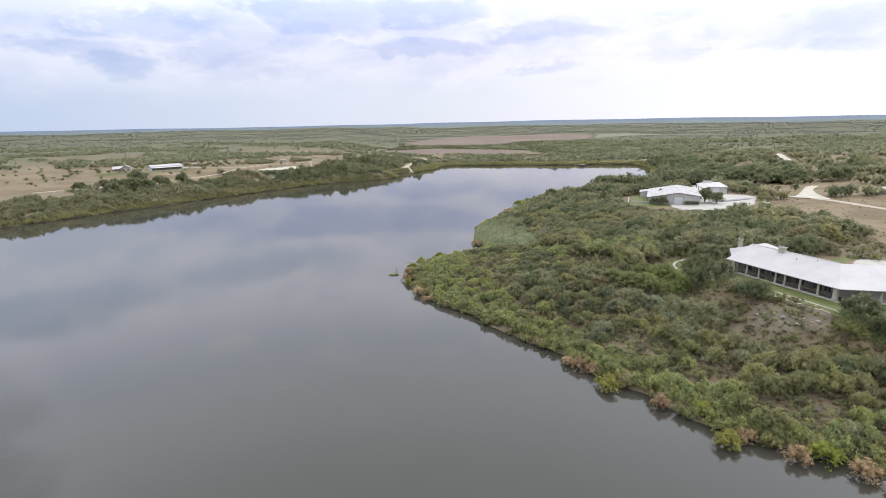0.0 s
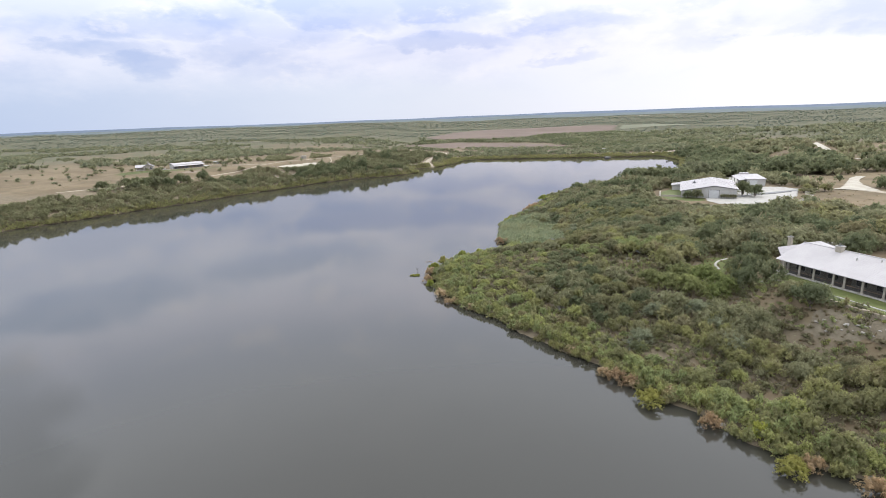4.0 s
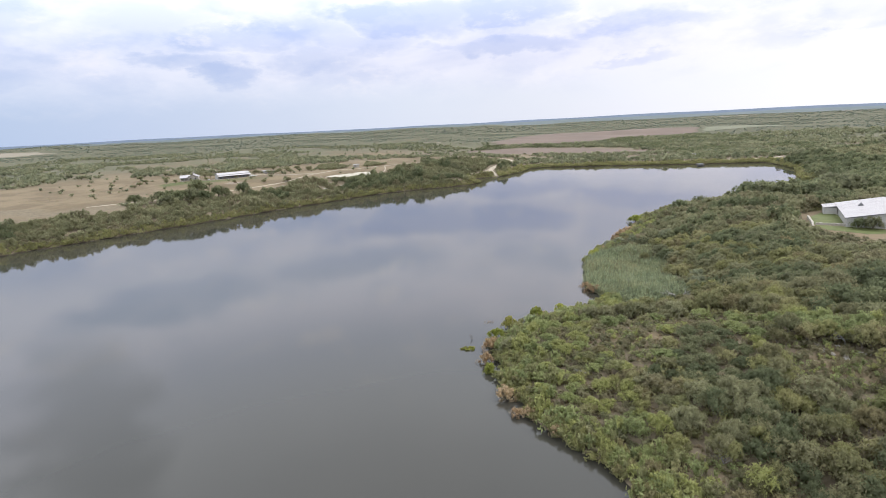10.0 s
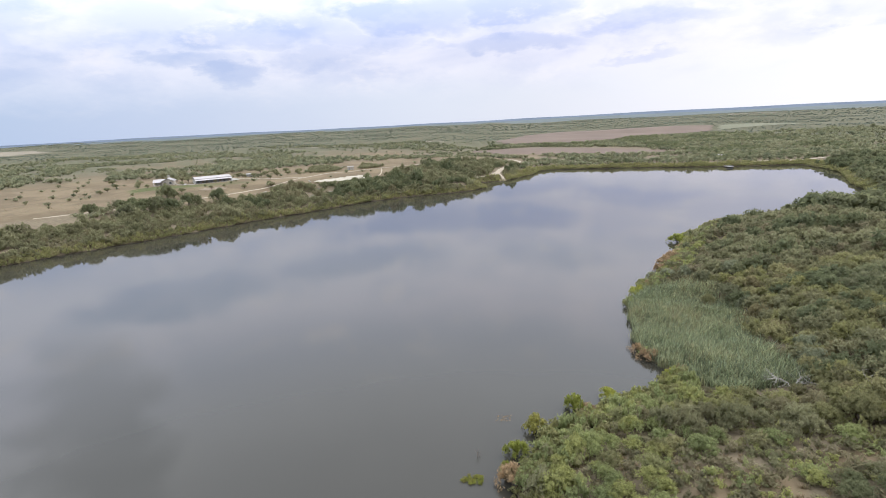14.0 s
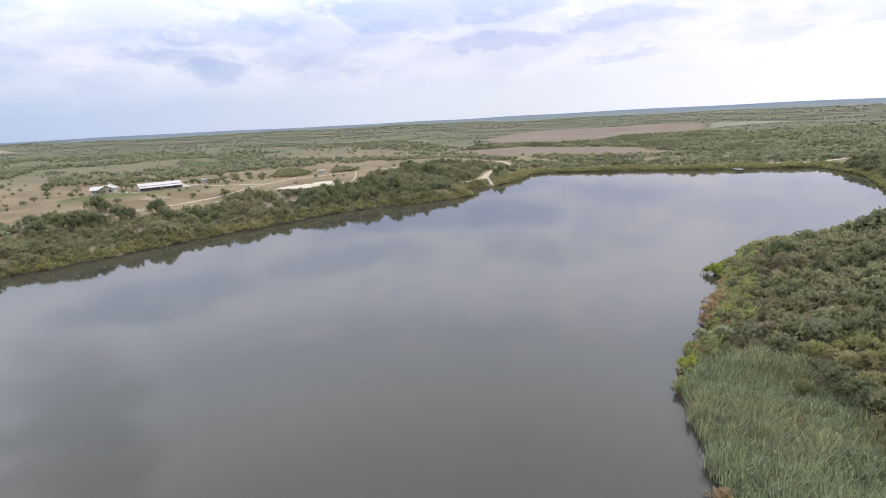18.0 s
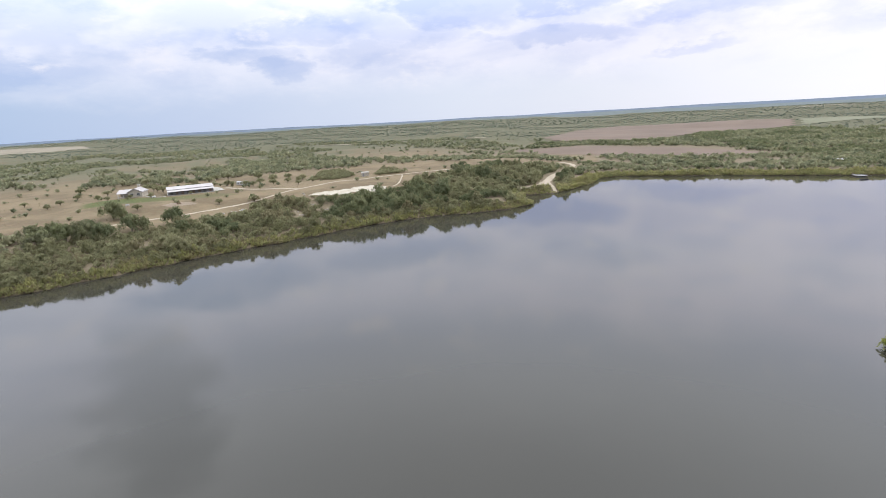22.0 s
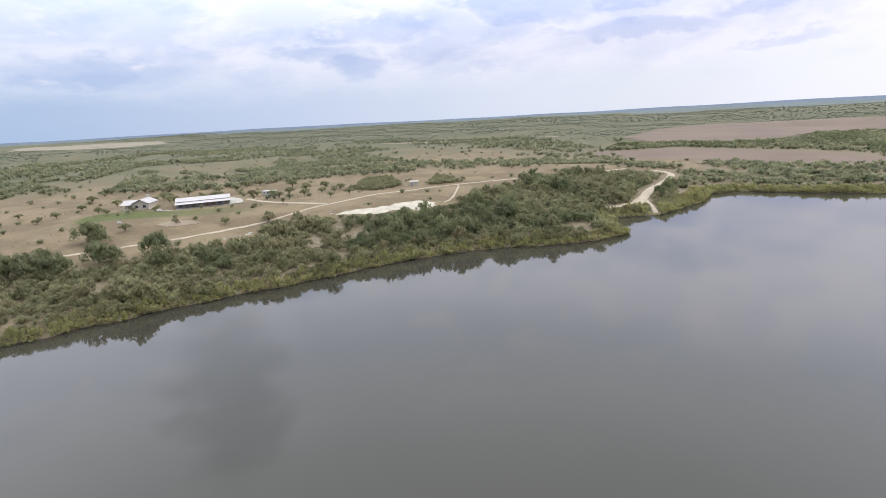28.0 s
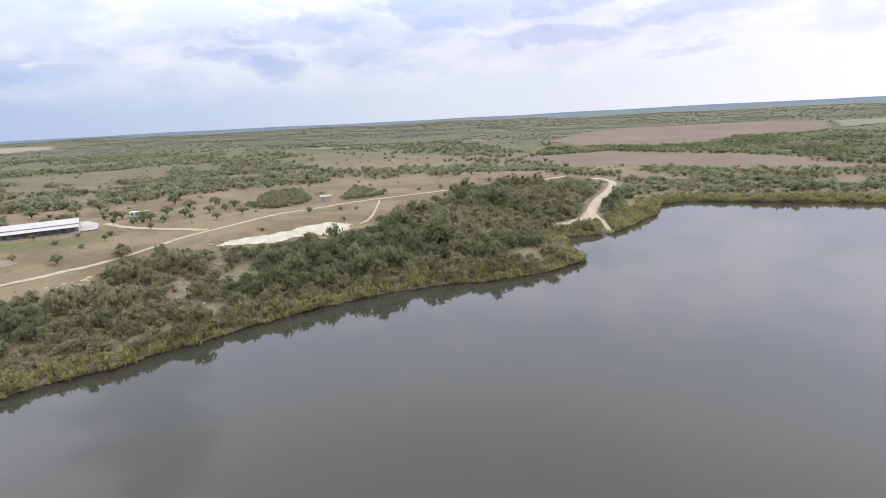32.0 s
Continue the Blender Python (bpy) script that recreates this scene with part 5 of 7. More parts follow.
def roof_plane(name, corners, parent, material=M_ROOF, thick=0.14, seam=0.5, label=""):
    """A sheet of standing-seam metal: the first two corners are the eave; the seams run up the slope."""
    ob = part(name, slab(corners, thick), material, parent, label)
    a, c, d, e = [Vector(v) for v in (corners if len(corners) == 4 else (*corners[:3], corners[2]))]
    n = (c - a).cross(e - a).normalized()
    n = n if n.z > 0 else -n
    run = (c - a).normalized()
    bm = bmesh.new()
    length = (c - a).length
    k = int(length / seam)
    up_way = n.cross(run)
    up_way = up_way if up_way.z > 0 else -up_way
    for i in range(1, k):
        p = a + run * (length * i / k)
        # where the line up the slope leaves the sheet
        best = 1e9
        for q0, q1 in ((c, d), (d, e), (e, a)):
            w = q1 - q0
            den = up_way.cross(w).dot(n)
            if abs(den) < 1e-9:
                continue
            s = (q0 - p).cross(w).dot(n) / den
            u = (q0 - p).cross(up_way).dot(n) / den
            if s > 0.05 and -1e-6 <= u <= 1 + 1e-6:
                best = min(best, s)
        if best > 1e8:
            continue
        q = p + up_way * best
        h = n * 0.022
        o = run * 0.01
        v = [bm.verts.new(x) for x in (p - o, p + o, q + o, q - o, p - o + h, p + o + h, q + o + h, q - o + h)]
        for f in ((4, 5, 6, 7), (0, 1, 5, 4), (1, 2, 6, 5), (2, 3, 7, 6), (3, 0, 4, 7)):
            bm.faces.new([v[j] for j in f])
    part("standing_seams", bm, material, ob)
    return ob


def window(parent, x, y, z, w, h, name="window"):
    """A framed pane in a wall that faces -y."""
    ob = part(name, boxed(x - w / 2 - 0.08, x + w / 2 + 0.08, y - 0.05, y + 0.04, z - 0.08, z + h + 0.08, 0.015), M_WHITE, parent)
    part("pane", boxed(x - w / 2, x + w / 2, y - 0.065, y - 0.035, z, z + h), M_GLASS, ob)
    part("glazing_bar", boxed(x - 0.03, x + 0.03, y - 0.08, y - 0.03, z, z + h), M_WHITE, ob)
    part("sill", boxed(x - w / 2 - 0.12, x + w / 2 + 0.12, y - 0.14, y + 0.02, z - 0.15, z - 0.07), M_STONE, ob)
    return ob


house = empty("house", turned(71, 126, gz(78, 118) + 0.05, -68.9), "long single-storey limestone house with white metal roof and porch", "house")
part("porch_floor", boxed(-0.4, 26.6, 0.1, 3.4, -0.6, 0.25, 0.03), M_CONC, house, "pale concrete porch floor")
part("plinth", boxed(0.2, 23.5, 3.4, 15.8, -0.6, 0.28), M_STONE, house)
w = part("wall", boxed(0.4, 23.2, 3.3, 15.5, 0.28, 3.3), M_STONE, house, "limestone house wall")
part("fascia", boxed(-0.2, 26.2, 0.12, 0.3, 2.82, 3.02), M_WHITE, house)
for x in (3.0, 6.4, 10.2, 16.0, 19.8):
    window(w, x, 3.3, 0.75, 2.0, 1.75)
d = part("door", boxed(12.7, 14.0, 3.2, 3.32, 0.28, 2.45, 0.02), M_TIMBER, w, "brown timber double door")
part("door_handle", boxed(13.28, 13.34, 3.12, 3.2, 1.2, 1.5), M_DARK, d)
window(w, 22.0, 3.3, 0.75, 1.4, 1.75)
for x in (1.3, 4.8, 8.0, 12.2, 14.4, 17.9, 21.8):
    p = part("porch_post", boxed(x - 0.2, x + 0.2, 0.35, 0.75, 0.25, 2.85, 0.03), M_STONE, house)
    part("post_base", boxed(x - 0.28, x + 0.28, 0.27, 0.83, 0.25, 0.55, 0.03), M_STONE, p)
for x0, x1 in ((1.5, 4.6), (5.0, 7.8), (8.2, 12.0), (12.4, 14.2), (14.6, 17.7), (18.1, 21.6), (22.0, 24.9)):
    p = part("screen", boxed(x0, x1, 0.53, 0.56, 0.35, 2.8), M_SCREEN, house, "dark insect screen between the posts")
    part("screen_rail", boxed(x0, x1, 0.50, 0.59, 1.05, 1.13), M_TIMBER, p)
p = part("corner_post", boxed(24.9, 25.7, 0.2, 1.0, 0.25, 2.85, 0.04), M_STONE, house, "wide limestone corner column")
part("post_base", boxed(24.8, 25.8, 0.1, 1.1, 0.25, 0.6, 0.04), M_STONE, p)
roof_plane("roof", [(-0.6, -0.2, 3.05), (26.4, -0.2, 3.05), (20.6, 8.6, 5.95), (-0.6, 8.2, 5.95)], house, label="white standing-seam metal roof")
roof_plane("roof_back", [(14.2, 17.2, 3.05), (-0.6, 16.2, 3.05), (-0.6, 8.2, 5.95), (20.6, 8.6, 5.95)], house)
roof_plane("roof_east", [(26.4, -0.2, 3.05), (36.6, 14.6, 3.05), (30.4, 22.6, 5.7), (20.6, 8.6, 5.95)], house)
roof_plane("roof_east_back", [(24.2, 31.0, 3.05), (14.2, 17.2, 3.05), (20.6, 8.6, 5.95), (30.4, 22.6, 5.7)], house)
part("ridge_cap", slab([(-0.6, 8.05, 6.03), (20.6, 8.45, 6.03), (20.6, 8.75, 6.03), (-0.6, 8.35, 6.03)], 0.06), M_ROOF, house)
gable = part("gable_wall", wall_shape([(3.4, 0.2), (15.4, 0.2), (15.4, 3.3), (8.3, 5.8), (3.4, 4.1)], 0, 0.35), M_STONE, house)
gable.matrix_basis = pose(0.75, 0, 0, 0, 0, 90)
east = part("east_wing_wall", slab([(24.3, 3.3, 3.2), (33.6, 15.6, 3.2), (25.4, 26.5, 3.2), (16.6, 15.0, 3.2)], 3.6), M_STONE, house)
for s in (0.2, 0.42, 0.66, 0.88):
    x, y = 26.4 + 9.6 * s, 0.6 + 13.9 * s
    part("porch_post", boxed(x - 0.22, x + 0.1, y - 0.1, y + 0.25, -0.4, 2.85, 0.03), M_STONE, house)
part("porch_floor_east", slab([(25.8, 0.2, 0.25), (36.0, 14.6, 0.25), (33.0, 16.4, 0.25), (23.6, 3.2, 0.25)], 0.8), M_CONC, house)
# angled wing at the far end and the rear roof behind the ridge
part("wing_wall", slab([(-6.5, 9.1, 3.0), (0.6, 2.9, 3.0), (1.6, 8.0, 3.0), (0.6, 14.6, 3.0)], 3.6), M_STONE, house)
roof_plane("wing_roof", [(-7.6, 9.0, 3.1), (-0.5, 1.6, 3.1), (0.3, 7.6, 5.85)], house)
roof_plane("wing_roof_rear", [(1.0, 16.4, 3.1), (-7.6, 9.0, 3.1), (0.3, 7.6, 5.85)], house)
part("wing_fascia", slab([(-7.55, 8.9, 3.06), (-0.6, 1.66, 3.06), (-0.45, 1.8, 3.06), (-7.4, 9.04, 3.06)], 0.22), M_DARK, house, "dark eave board")
roof_plane("rear_roof", [(0.2, 8.2, 6.0), (6.4, 8.5, 6.0), (5.2, 13.0, 4.9), (0.9, 11.4, 6.15)], house)
for name, x, y, z0, z1, s in (("chimney", -6.1, 11.0, -0.6, 5.7, 0.42), ("ridge_chimney", 7.8, 7.8, 4.9, 6.8, 0.65)):
    c = part(name, boxed(x - s, x + s, y - 0.9 * s, y + 0.9 * s, z0, z1, 0.03), M_CHALK, house, "square pale limestone chimney")
    part("chimney_cap", boxed(x - s - 0.12, x + s + 0.12, y - 0.9 * s - 0.12, y + 0.9 * s + 0.12, z1, z1 + 0.18, 0.02), M_CONC, c)
    part("flue_opening", boxed(x - s * 0.6, x + s * 0.6, y - 0.5 * s, y + 0.5 * s, z1 + 0.18, z1 + 0.32), M_DARK, c)
for x, y in ((16.5, 7.3), (12.6, 6.0)):
    bm = bmesh.new()
    bmesh.ops.create_cone(bm, cap_ends=True, segments=12, radius1=0.14, radius2=0.12, depth=0.9, matrix=Matrix.Translation((x, y, 5.6 if y > 7 else 5.25)))
    part("vent_pipe", bm, M_SIDING, house)


ribbon("path", [(66.8, 124.5), (68.4, 119.8), (70.4, 114), (72.5, 108.6), (76.6, 98.4), (77.4, 96.8)], 0.3, 0.2, M_CONC, "narrow pale concrete path across the lawn", "path", 0.04)
patch("rocky_slope", SLOPE, 0.4, 0.09, M_SLOPE, "bare sandy slope with stones below the house lawn", "bare ground", ragged=1.3)
ribbon("footpath", [(-126, 500), (-125, 507), (-127, 519), (-133, 541), (-136, 550)], 1.1, 0.2, M_ROAD, "thin sandy footpath across the dry grass", "path", 0.25)
ribbon("garden_path", [(69.4, 145.6), (67.8, 145), (66.1, 144), (64.8, 142.4), (64.2, 140.6), (64, 138)], 0.6, 0.2, M_CONC, "short pale curved garden path", "path", 0.04)
patch("house_drive", [(106, 130), (108, 134), (112.5, 137), (117, 136), (122, 130), (120, 122), (112, 120), (107, 124)], 1.0, 0.12, M_CONC, "pale concrete turning circle behind the house", "pavement")


def boulder(seed):
    rng = random.Random(seed)
    bm = bmesh.new()
    bmesh.ops.create_icosphere(bm, subdivisions=2, radius=1.0)
    for v in bm.verts:
        k = 0.78 + 0.35 * noise.noise(v.co * 1.7 + Vector((seed * 3.1, 0, 0)))
        v.co = Vector((v.co.x * k * 1.25, v.co.y * k, max(-0.3, v.co.z * k * 0.6)))
        v.co = Vector((round(v.co.x * 5) / 5, round(v.co.y * 5) / 5, v.co.z)) * 0.4 + v.co * 0.6
    me = bpy.data.meshes.new("boulder")
    bm.to_mesh(me)
    bm.free()
    me.materials.append(M_ROCK)
    return me


ROCKS = [boulder(i) for i in range(5)]
rr = random.Random(5)


def rock(x, y, s, label, group):
    ob = new("boulder", ROCKS[rr.randrange(5)])
    ob.matrix_basis = pose(x, y, gz(x, y) + 0.1 * s, 0, 0, rr.uniform(0, 360)) @ Matrix.Diagonal((s, s * rr.uniform(0.7, 1.1), s * rr.uniform(0.6, 1), 1))
    tagged(ob, label, "rock", group)


for i in range(22):
    s = rr.random()
    x, y = 63.8 + 9.6 * s + rr.gauss(0, 0.5), 103.6 - 8.2 * s + rr.gauss(0, 0.7)
    rock(x, y, rr.uniform(0.22, 0.5), "pale limestone boulder on the bank below the lawn", "boulders below the lawn")
for i in range(12):
    rock(47 + rr.gauss(0, 1.6), 151.5 + rr.gauss(0, 1.4), rr.uniform(0.3, 0.8), "pale limestone rock in a heap among scrub", "rock heap")
for x, y in ((53.6, 71.6), (41.3, 85), (20.4, 115.8), (24, 111.6), (9.6, 129.6), (2.4, 138)):
    for k in range(3):
        rock(x + rr.uniform(-1.4, 1.4), y + rr.uniform(-1.4, 1.4), rr.uniform(0.35, 0.8), "pale rock at the water's edge", "shore rocks")
for i in range(26):
    s = rr.random()
    x, y = (-183 + 22 * s + rr.uniform(-2, 2), 420 + 40 * s + rr.uniform(-2, 2)) if i % 2 else (-126 + rr.uniform(-7, 7), 434 + rr.uniform(-5, 8))
    rock(x, y, rr.uniform(0.4, 1.1), "pale limestone block on the western bank", "bank rocks")

for x, y, s in ((-183, 421.2, 1.3), (-181.6, 422.6, 1.0), (-180.4, 424.8, 1.2), (-179, 425.6, 0.8), (-184.4, 420.4, 0.7), (-141, 442.6, 1.7), (-140.2, 444, 1.2), (-142, 441.4, 0.9), (-128, 478, 1.0), (-130, 480, 0.7)):
    rock(x, y, s * 0.6, "pale limestone slab lying on the western bank", "bank rocks")

for sx, sy in BANK_SPOTS:
    for k in range(2):
        rock(sx + rr.uniform(-1.6, 1.6), sy + rr.uniform(-1.0, 1.0), rr.uniform(0.35, 0.8), "pale limestone outcrop between shrubs on the western bank", "bank rocks")

# ---- white metal barn and its neighbours ----
barn = empty("barn", turned(106.75, 235.5, 10.95, -21.9), "long low white-roofed metal barn with roller door", "barn")
part("slab", boxed(-13.2, 9.2, 0.0, 30.2, -0.6, 0.08), M_CONC, barn)
prof = [(-12.8, 0.05), (8.7, 0.05), (8.7, 4.15), (0, 5.35), (-12.8, 3.0)]
part("front_wall", wall_shape(prof, 0.1, 0.3), M_SIDING, barn, "pale grey ribbed metal gable wall")
part("back_wall", wall_shape(prof, 29.8, 30.0), M_SIDING, barn)
part("west_wall", boxed(-12.8, -12.6, 0.3, 29.8, 0.05, 3.0), M_SIDING, barn)
part("east_wall", boxed(8.5, 8.7, 0.3, 29.8, 0.05, 4.1), M_SIDING, barn)
bm = bmesh.new()
for i in range(34):
    x = -12.5 + i * 0.62
    top = 3.0 + (x + 12.8) * 2.35 / 12.8 if x < 0 else 5.35 - x * 1.2 / 8.7
    if not -2.2 < x < 2.2:
        box(bm, x - 0.05, x + 0.05, 0.06, 0.1, 0.1, top - 0.1)
part("siding_ribs", bm, M_SIDING, barn)
roof_plane("roof_west", [(-13.4, -0.3, 3.05), (-13.4, 30.5, 3.05), (0, 30.5, 5.55), (0, -0.3, 5.55)], barn, seam=0.9)
roof_plane("roof_east", [(9.3, 30.5, 4.2), (9.3, -0.3, 4.2), (0, -0.3, 5.55), (0, 30.5, 5.55)], barn, seam=0.9)
part("gable_trim", wall_shape([(-13.4, 2.78), (0, 5.28), (9.3, 3.93), (9.3, 4.06), (0, 5.41), (-13.4, 2.91)], -0.36, -0.31), M_DARK, barn, "dark roof-edge trim")
d = part("roller_door", boxed(-1.9, 1.9, -0.02, 0.08, 0.08, 3.5), M_WHITE, barn, "white roller door")
for i in range(6):
    part("door_slat", boxed(-1.88, 1.88, -0.045, -0.02, 0.12 + i * 0.56, 0.62 + i * 0.56, 0.01), M_WHITE, d)
part("door_frame", boxed(-2.05, -1.9, -0.04, 0.1, 0.08, 3.65), M_DARK, d)
part("door_frame", boxed(1.9, 2.05, -0.04, 0.1, 0.08, 3.65), M_DARK, d)
part("door_frame", boxed(-1.9, 1.9, -0.04, 0.1, 3.5, 3.65), M_DARK, d)
part("roof_vent", wall_shape([(-8.4, 3.9), (-6.6, 4.2), (-7.5, 5.3)], 17.5, 18.3), M_GREY, barn, "grey triangular roof vent")
part("lean_to_wall", boxed(-16.8, -13.0, 23.4, 30.0, -0.4, 2.3), M_SIDING, barn)
roof_plane("lean_to_roof", [(-17.2, 23.0, 2.4), (-17.2, 30.3, 2.4), (-13.2, 30.3, 3.0), (-13.2, 23.0, 3.0)], barn, seam=0.9)

barn2 = empty("workshop", turned(135.9, 265.2, 11.35, -11), "tall white metal workshop with a sloping roof", "workshop")
part("slab", boxed(-0.2, 8.2, -0.2, 14.2, -0.8, 0.08), M_CONC, barn2)
part("wall", boxed(0, 8, 0, 14, 0.08, 3.4), M_SIDING, barn2)
roof_plane("roof", [(-0.4, -0.4, 3.45), (8.4, -0.4, 3.45), (8.4, 14.4, 4.3), (-0.4, 14.4, 4.3)], barn2, seam=0.9)
part("back_wall", boxed(0, 8, 13.8, 14, 3.4, 4.1), M_SIDING, barn2)
# a dark sheet on the closed wall stands for the bay's shade
part("open_bay", boxed(-0.05, 0.0, 1.0, 13.0, 0.1, 3.0), M_DARK, barn2, "dark panel for the shade of the open bay under the lean-to")
roof_plane("lean_to_roof", [(-3.2, 0.2, 2.9), (-0.4, 0.2, 3.4), (-0.4, 14.2, 4.1), (-3.2, 14.2, 3.5)], barn2, seam=0.9)
for y in (0.5, 5.0, 9.5, 13.9):
    part("lean_to_post", boxed(-3.05, -2.85, y - 0.1, y + 0.1, -0.5, 3.0), M_DARK, barn2)
part("roof_monitor", boxed(0.5, 4.5, 13.0, 15.5, 4.1, 4.9, 0.05), M_ROOF, barn2, "raised pale roof box")
d = part("roller_door", boxed(1.2, 4.4, -0.08, 0.0, 0.1, 2.9), M_WHITE, barn2)
part("door_frame", boxed(1.05, 4.55, -0.1, -0.02, 2.9, 3.05), M_DARK, d)

patch("pavement_edge", [(93, 221), (104, 217), (114, 215.5), (126, 215.5), (141, 229), (153, 249), (155, 246), (142, 225), (128, 211.5), (112, 211.5), (96, 214)], 0.8, 0.1, M_CHALK, "white gravel edge of the barn yard", "gravel")
for i in range(46):
    u = i / 45 * 4
    k = min(3, int(u))
    (xa, ya), (xb, yb) = ((97, 217.2), (107, 213.8), (120, 212.8), (131, 217.6), (141, 226.5))[k:k + 2]
    rock(xa + (xb - xa) * (u - k) + rr.gauss(0, 0.4), ya + (yb - ya) * (u - k) + rr.gauss(0, 0.5), rr.uniform(0.55, 1.0), "pale limestone block in the dry wall below the barn yard", "barn yard wall")

def block_wall(line, tall, thick, material, label, length=0.9):
    """A low wall of cut blocks that follows the ground."""
    root = empty("garden_wall", pose(line[0][0], line[0][1], gz(*line[0])), label, "wall", kind="structure")
    for (xa, ya), (xb, yb) in zip(line, line[1:]):
        n = max(1, round(math.hypot(xb - xa, yb - ya) / length))
        turn = math.atan2(yb - ya, xb - xa)
        for i in range(n):
            u, step = (i + 0.5) / n, math.hypot(xb - xa, yb - ya) / n
            x, y = xa + (xb - xa) * u, ya + (yb - ya) * u
            k = rr.uniform(0.9, 1.08)
            ob = part("stone_block", boxed(-step / 2 + 0.005, step / 2 - 0.005, -thick / 2 * k, thick / 2 * k, -0.5, tall * k, 0.03), material, root)
            ob.matrix_basis = root.matrix_basis.inverted() @ pose(x, y, gz(x, y), 0, 0, math.degrees(turn))


block_wall([(84.2, 236.4), (86.4, 242.6), (88, 246), (92.5, 258.4)], 0.8, 0.6, M_STONE, "low cream limestone wall beside the barn lawn")
block_wall([(88.6, 245.4), (96.6, 241.4)], 0.7, 0.5, M_STONE, "low cream limestone wall across the barn lawn")
block_wall([(69.3, 105.6), (71.2, 101.1), (73.3, 98.4), (75.5, 96.3), (77.2, 95)], 0.75, 0.5, M_ROAD, "low tan stone retaining wall below the house lawn", 0.6)

block_wall([(127, 240.2), (136, 242), (144.4, 244.4)], 0.45, 0.7, M_GREY, "low grey wall across the barn yard")

hut = empty("storage_hut", turned(206, 246, gz(208, 248), 10), "small weathered hut beside the eastern drive", "hut")
part("wall", boxed(0, 7, 0, 4, -0.4, 2.4), M_GREY, hut)
roof_plane("roof", [(-0.4, -0.4, 2.4), (7.4, -0.4, 2.4), (7.4, 2, 3.4), (-0.4, 2, 3.4)], hut, M_SIDING)
roof_plane("roof_rear", [(7.4, 4.4, 2.4), (-0.4, 4.4, 2.4), (-0.4, 2, 3.4), (7.4, 2, 3.4)], hut, M_SIDING)
part("door", boxed(3, 4.2, -0.06, 0, 0, 2.0), M_TIMBER, hut)

# ---- ranch across the water ----
stable = empty("stable", turned(-245.2, 451.1, 13.3, 43.9), "long low stable with white roof and shaded stalls", "stable")
part("floor", boxed(-0.3, 24.8, 0.2, 15.2, -0.8, 0.08), M_CONC, stable)
part("back_wall", boxed(0, 24.5, 14.7, 15, 0.08, 3.0), M_SIDING, stable)
part("inner_wall", boxed(0, 24.5, 3.2, 3.45, 0.08, 3.25), M_GREY, stable, "dark weathered board stall fronts")
for x0 in (0, 24.2):
    end = part("end_wall", wall_shape([(3.3, 0.08), (14.8, 0.08), (14.8, 3.0), (9.5, 4.2), (3.3, 3.2)], -0.3, 0), M_SIDING, stable)
    end.matrix_basis = pose(x0, 0, 0, 0, 0, 90)
for i in range(9):
    x = 0.2 + i * 3.01
    part("porch_post", boxed(x - 0.09, x + 0.09, 0.25, 0.43, -0.2, 2.2), M_GREY, stable)
for i in range(8):
    x = 0.5 + i * 3.01
    d = part("stall_door", boxed(x + 0.5, x + 1.9, 3.1, 3.2, 0.1, 2.3), M_TIMBER if i % 3 else M_DARK, stable, "dark stall door")
    part("door_rail", boxed(x + 0.5, x + 1.9, 3.06, 3.1, 1.15, 1.27), M_GREY, d)
    part("stall_rail", boxed(x - 0.1, x + 2.9, 0.3, 0.36, 0.9, 1.0), M_GREY, stable)
roof_plane("porch_roof", [(-0.4, -0.2, 2.25), (24.9, -0.2, 2.25), (24.9, 3.4, 2.95), (-0.4, 3.4, 2.95)], stable, seam=0.8)
roof_plane("roof", [(-0.4, 3.0, 3.25), (24.9, 3.0, 3.25), (24.9, 9.5, 4.4), (-0.4, 9.5, 4.4)], stable, seam=0.8, label="white metal stable roof")
roof_plane("roof_rear", [(24.9, 15.4, 3.0), (-0.4, 15.4, 3.0), (-0.4, 9.5, 4.4), (24.9, 9.5, 4.4)], stable, seam=0.8)

ranch = empty("ranch_house", turned(-276, 446, 13.25, 27), "white-roofed ranch house with a front gable", "house")
part("plinth", boxed(-0.2, 13.6, -0.2, 11.2, -0.8, 0.15), M_STONE, ranch)
w = part("wall", boxed(5.6, 13.2, 0, 10.8, 0.15, 3.0), M_STONE, ranch, "pale limestone wall")
part("wing_wall", boxed(0.6, 5.6, 3.0, 10.2, 0.15, 2.7), M_STONE, ranch)
part("gable_wall", wall_shape([(5.6, 2.9), (13.2, 2.9), (9.4, 4.7)], 0.0, 0.25), M_STONE, ranch)
roof_plane("roof_west", [(5.1, 11.2, 2.9), (5.1, -0.6, 2.9), (9.4, -0.6, 5.0), (9.4, 11.2, 5.0)], ranch)
roof_plane("roof_east", [(13.7, -0.6, 2.9), (13.7, 11.2, 2.9), (9.4, 11.2, 5.0), (9.4, -0.6, 5.0)], ranch)
roof_plane("wing_roof", [(-0.5, -0.3, 2.5), (5.6, -0.3, 2.5), (7.6, 5.6, 4.3), (-0.5, 5.6, 4.3)], ranch)
roof_plane("wing_roof_rear", [(5.6, 11.0, 2.5), (-0.5, 11.0, 2.5), (-0.5, 5.6, 4.3), (7.6, 5.6, 4.3)], ranch)
part("gable_trim", wall_shape([(5.0, 2.72), (9.4, 4.86), (13.8, 2.72), (13.8, 2.9), (9.4, 5.04), (5.0, 2.9)], -0.68, -0.62), M_DARK, ranch, "dark gable trim")
for x in (0.2, 2.9):
    part("porch_post", boxed(x - 0.12, x + 0.12, 0.1, 0.34, 0.1, 2.45), M_WHITE, ranch)
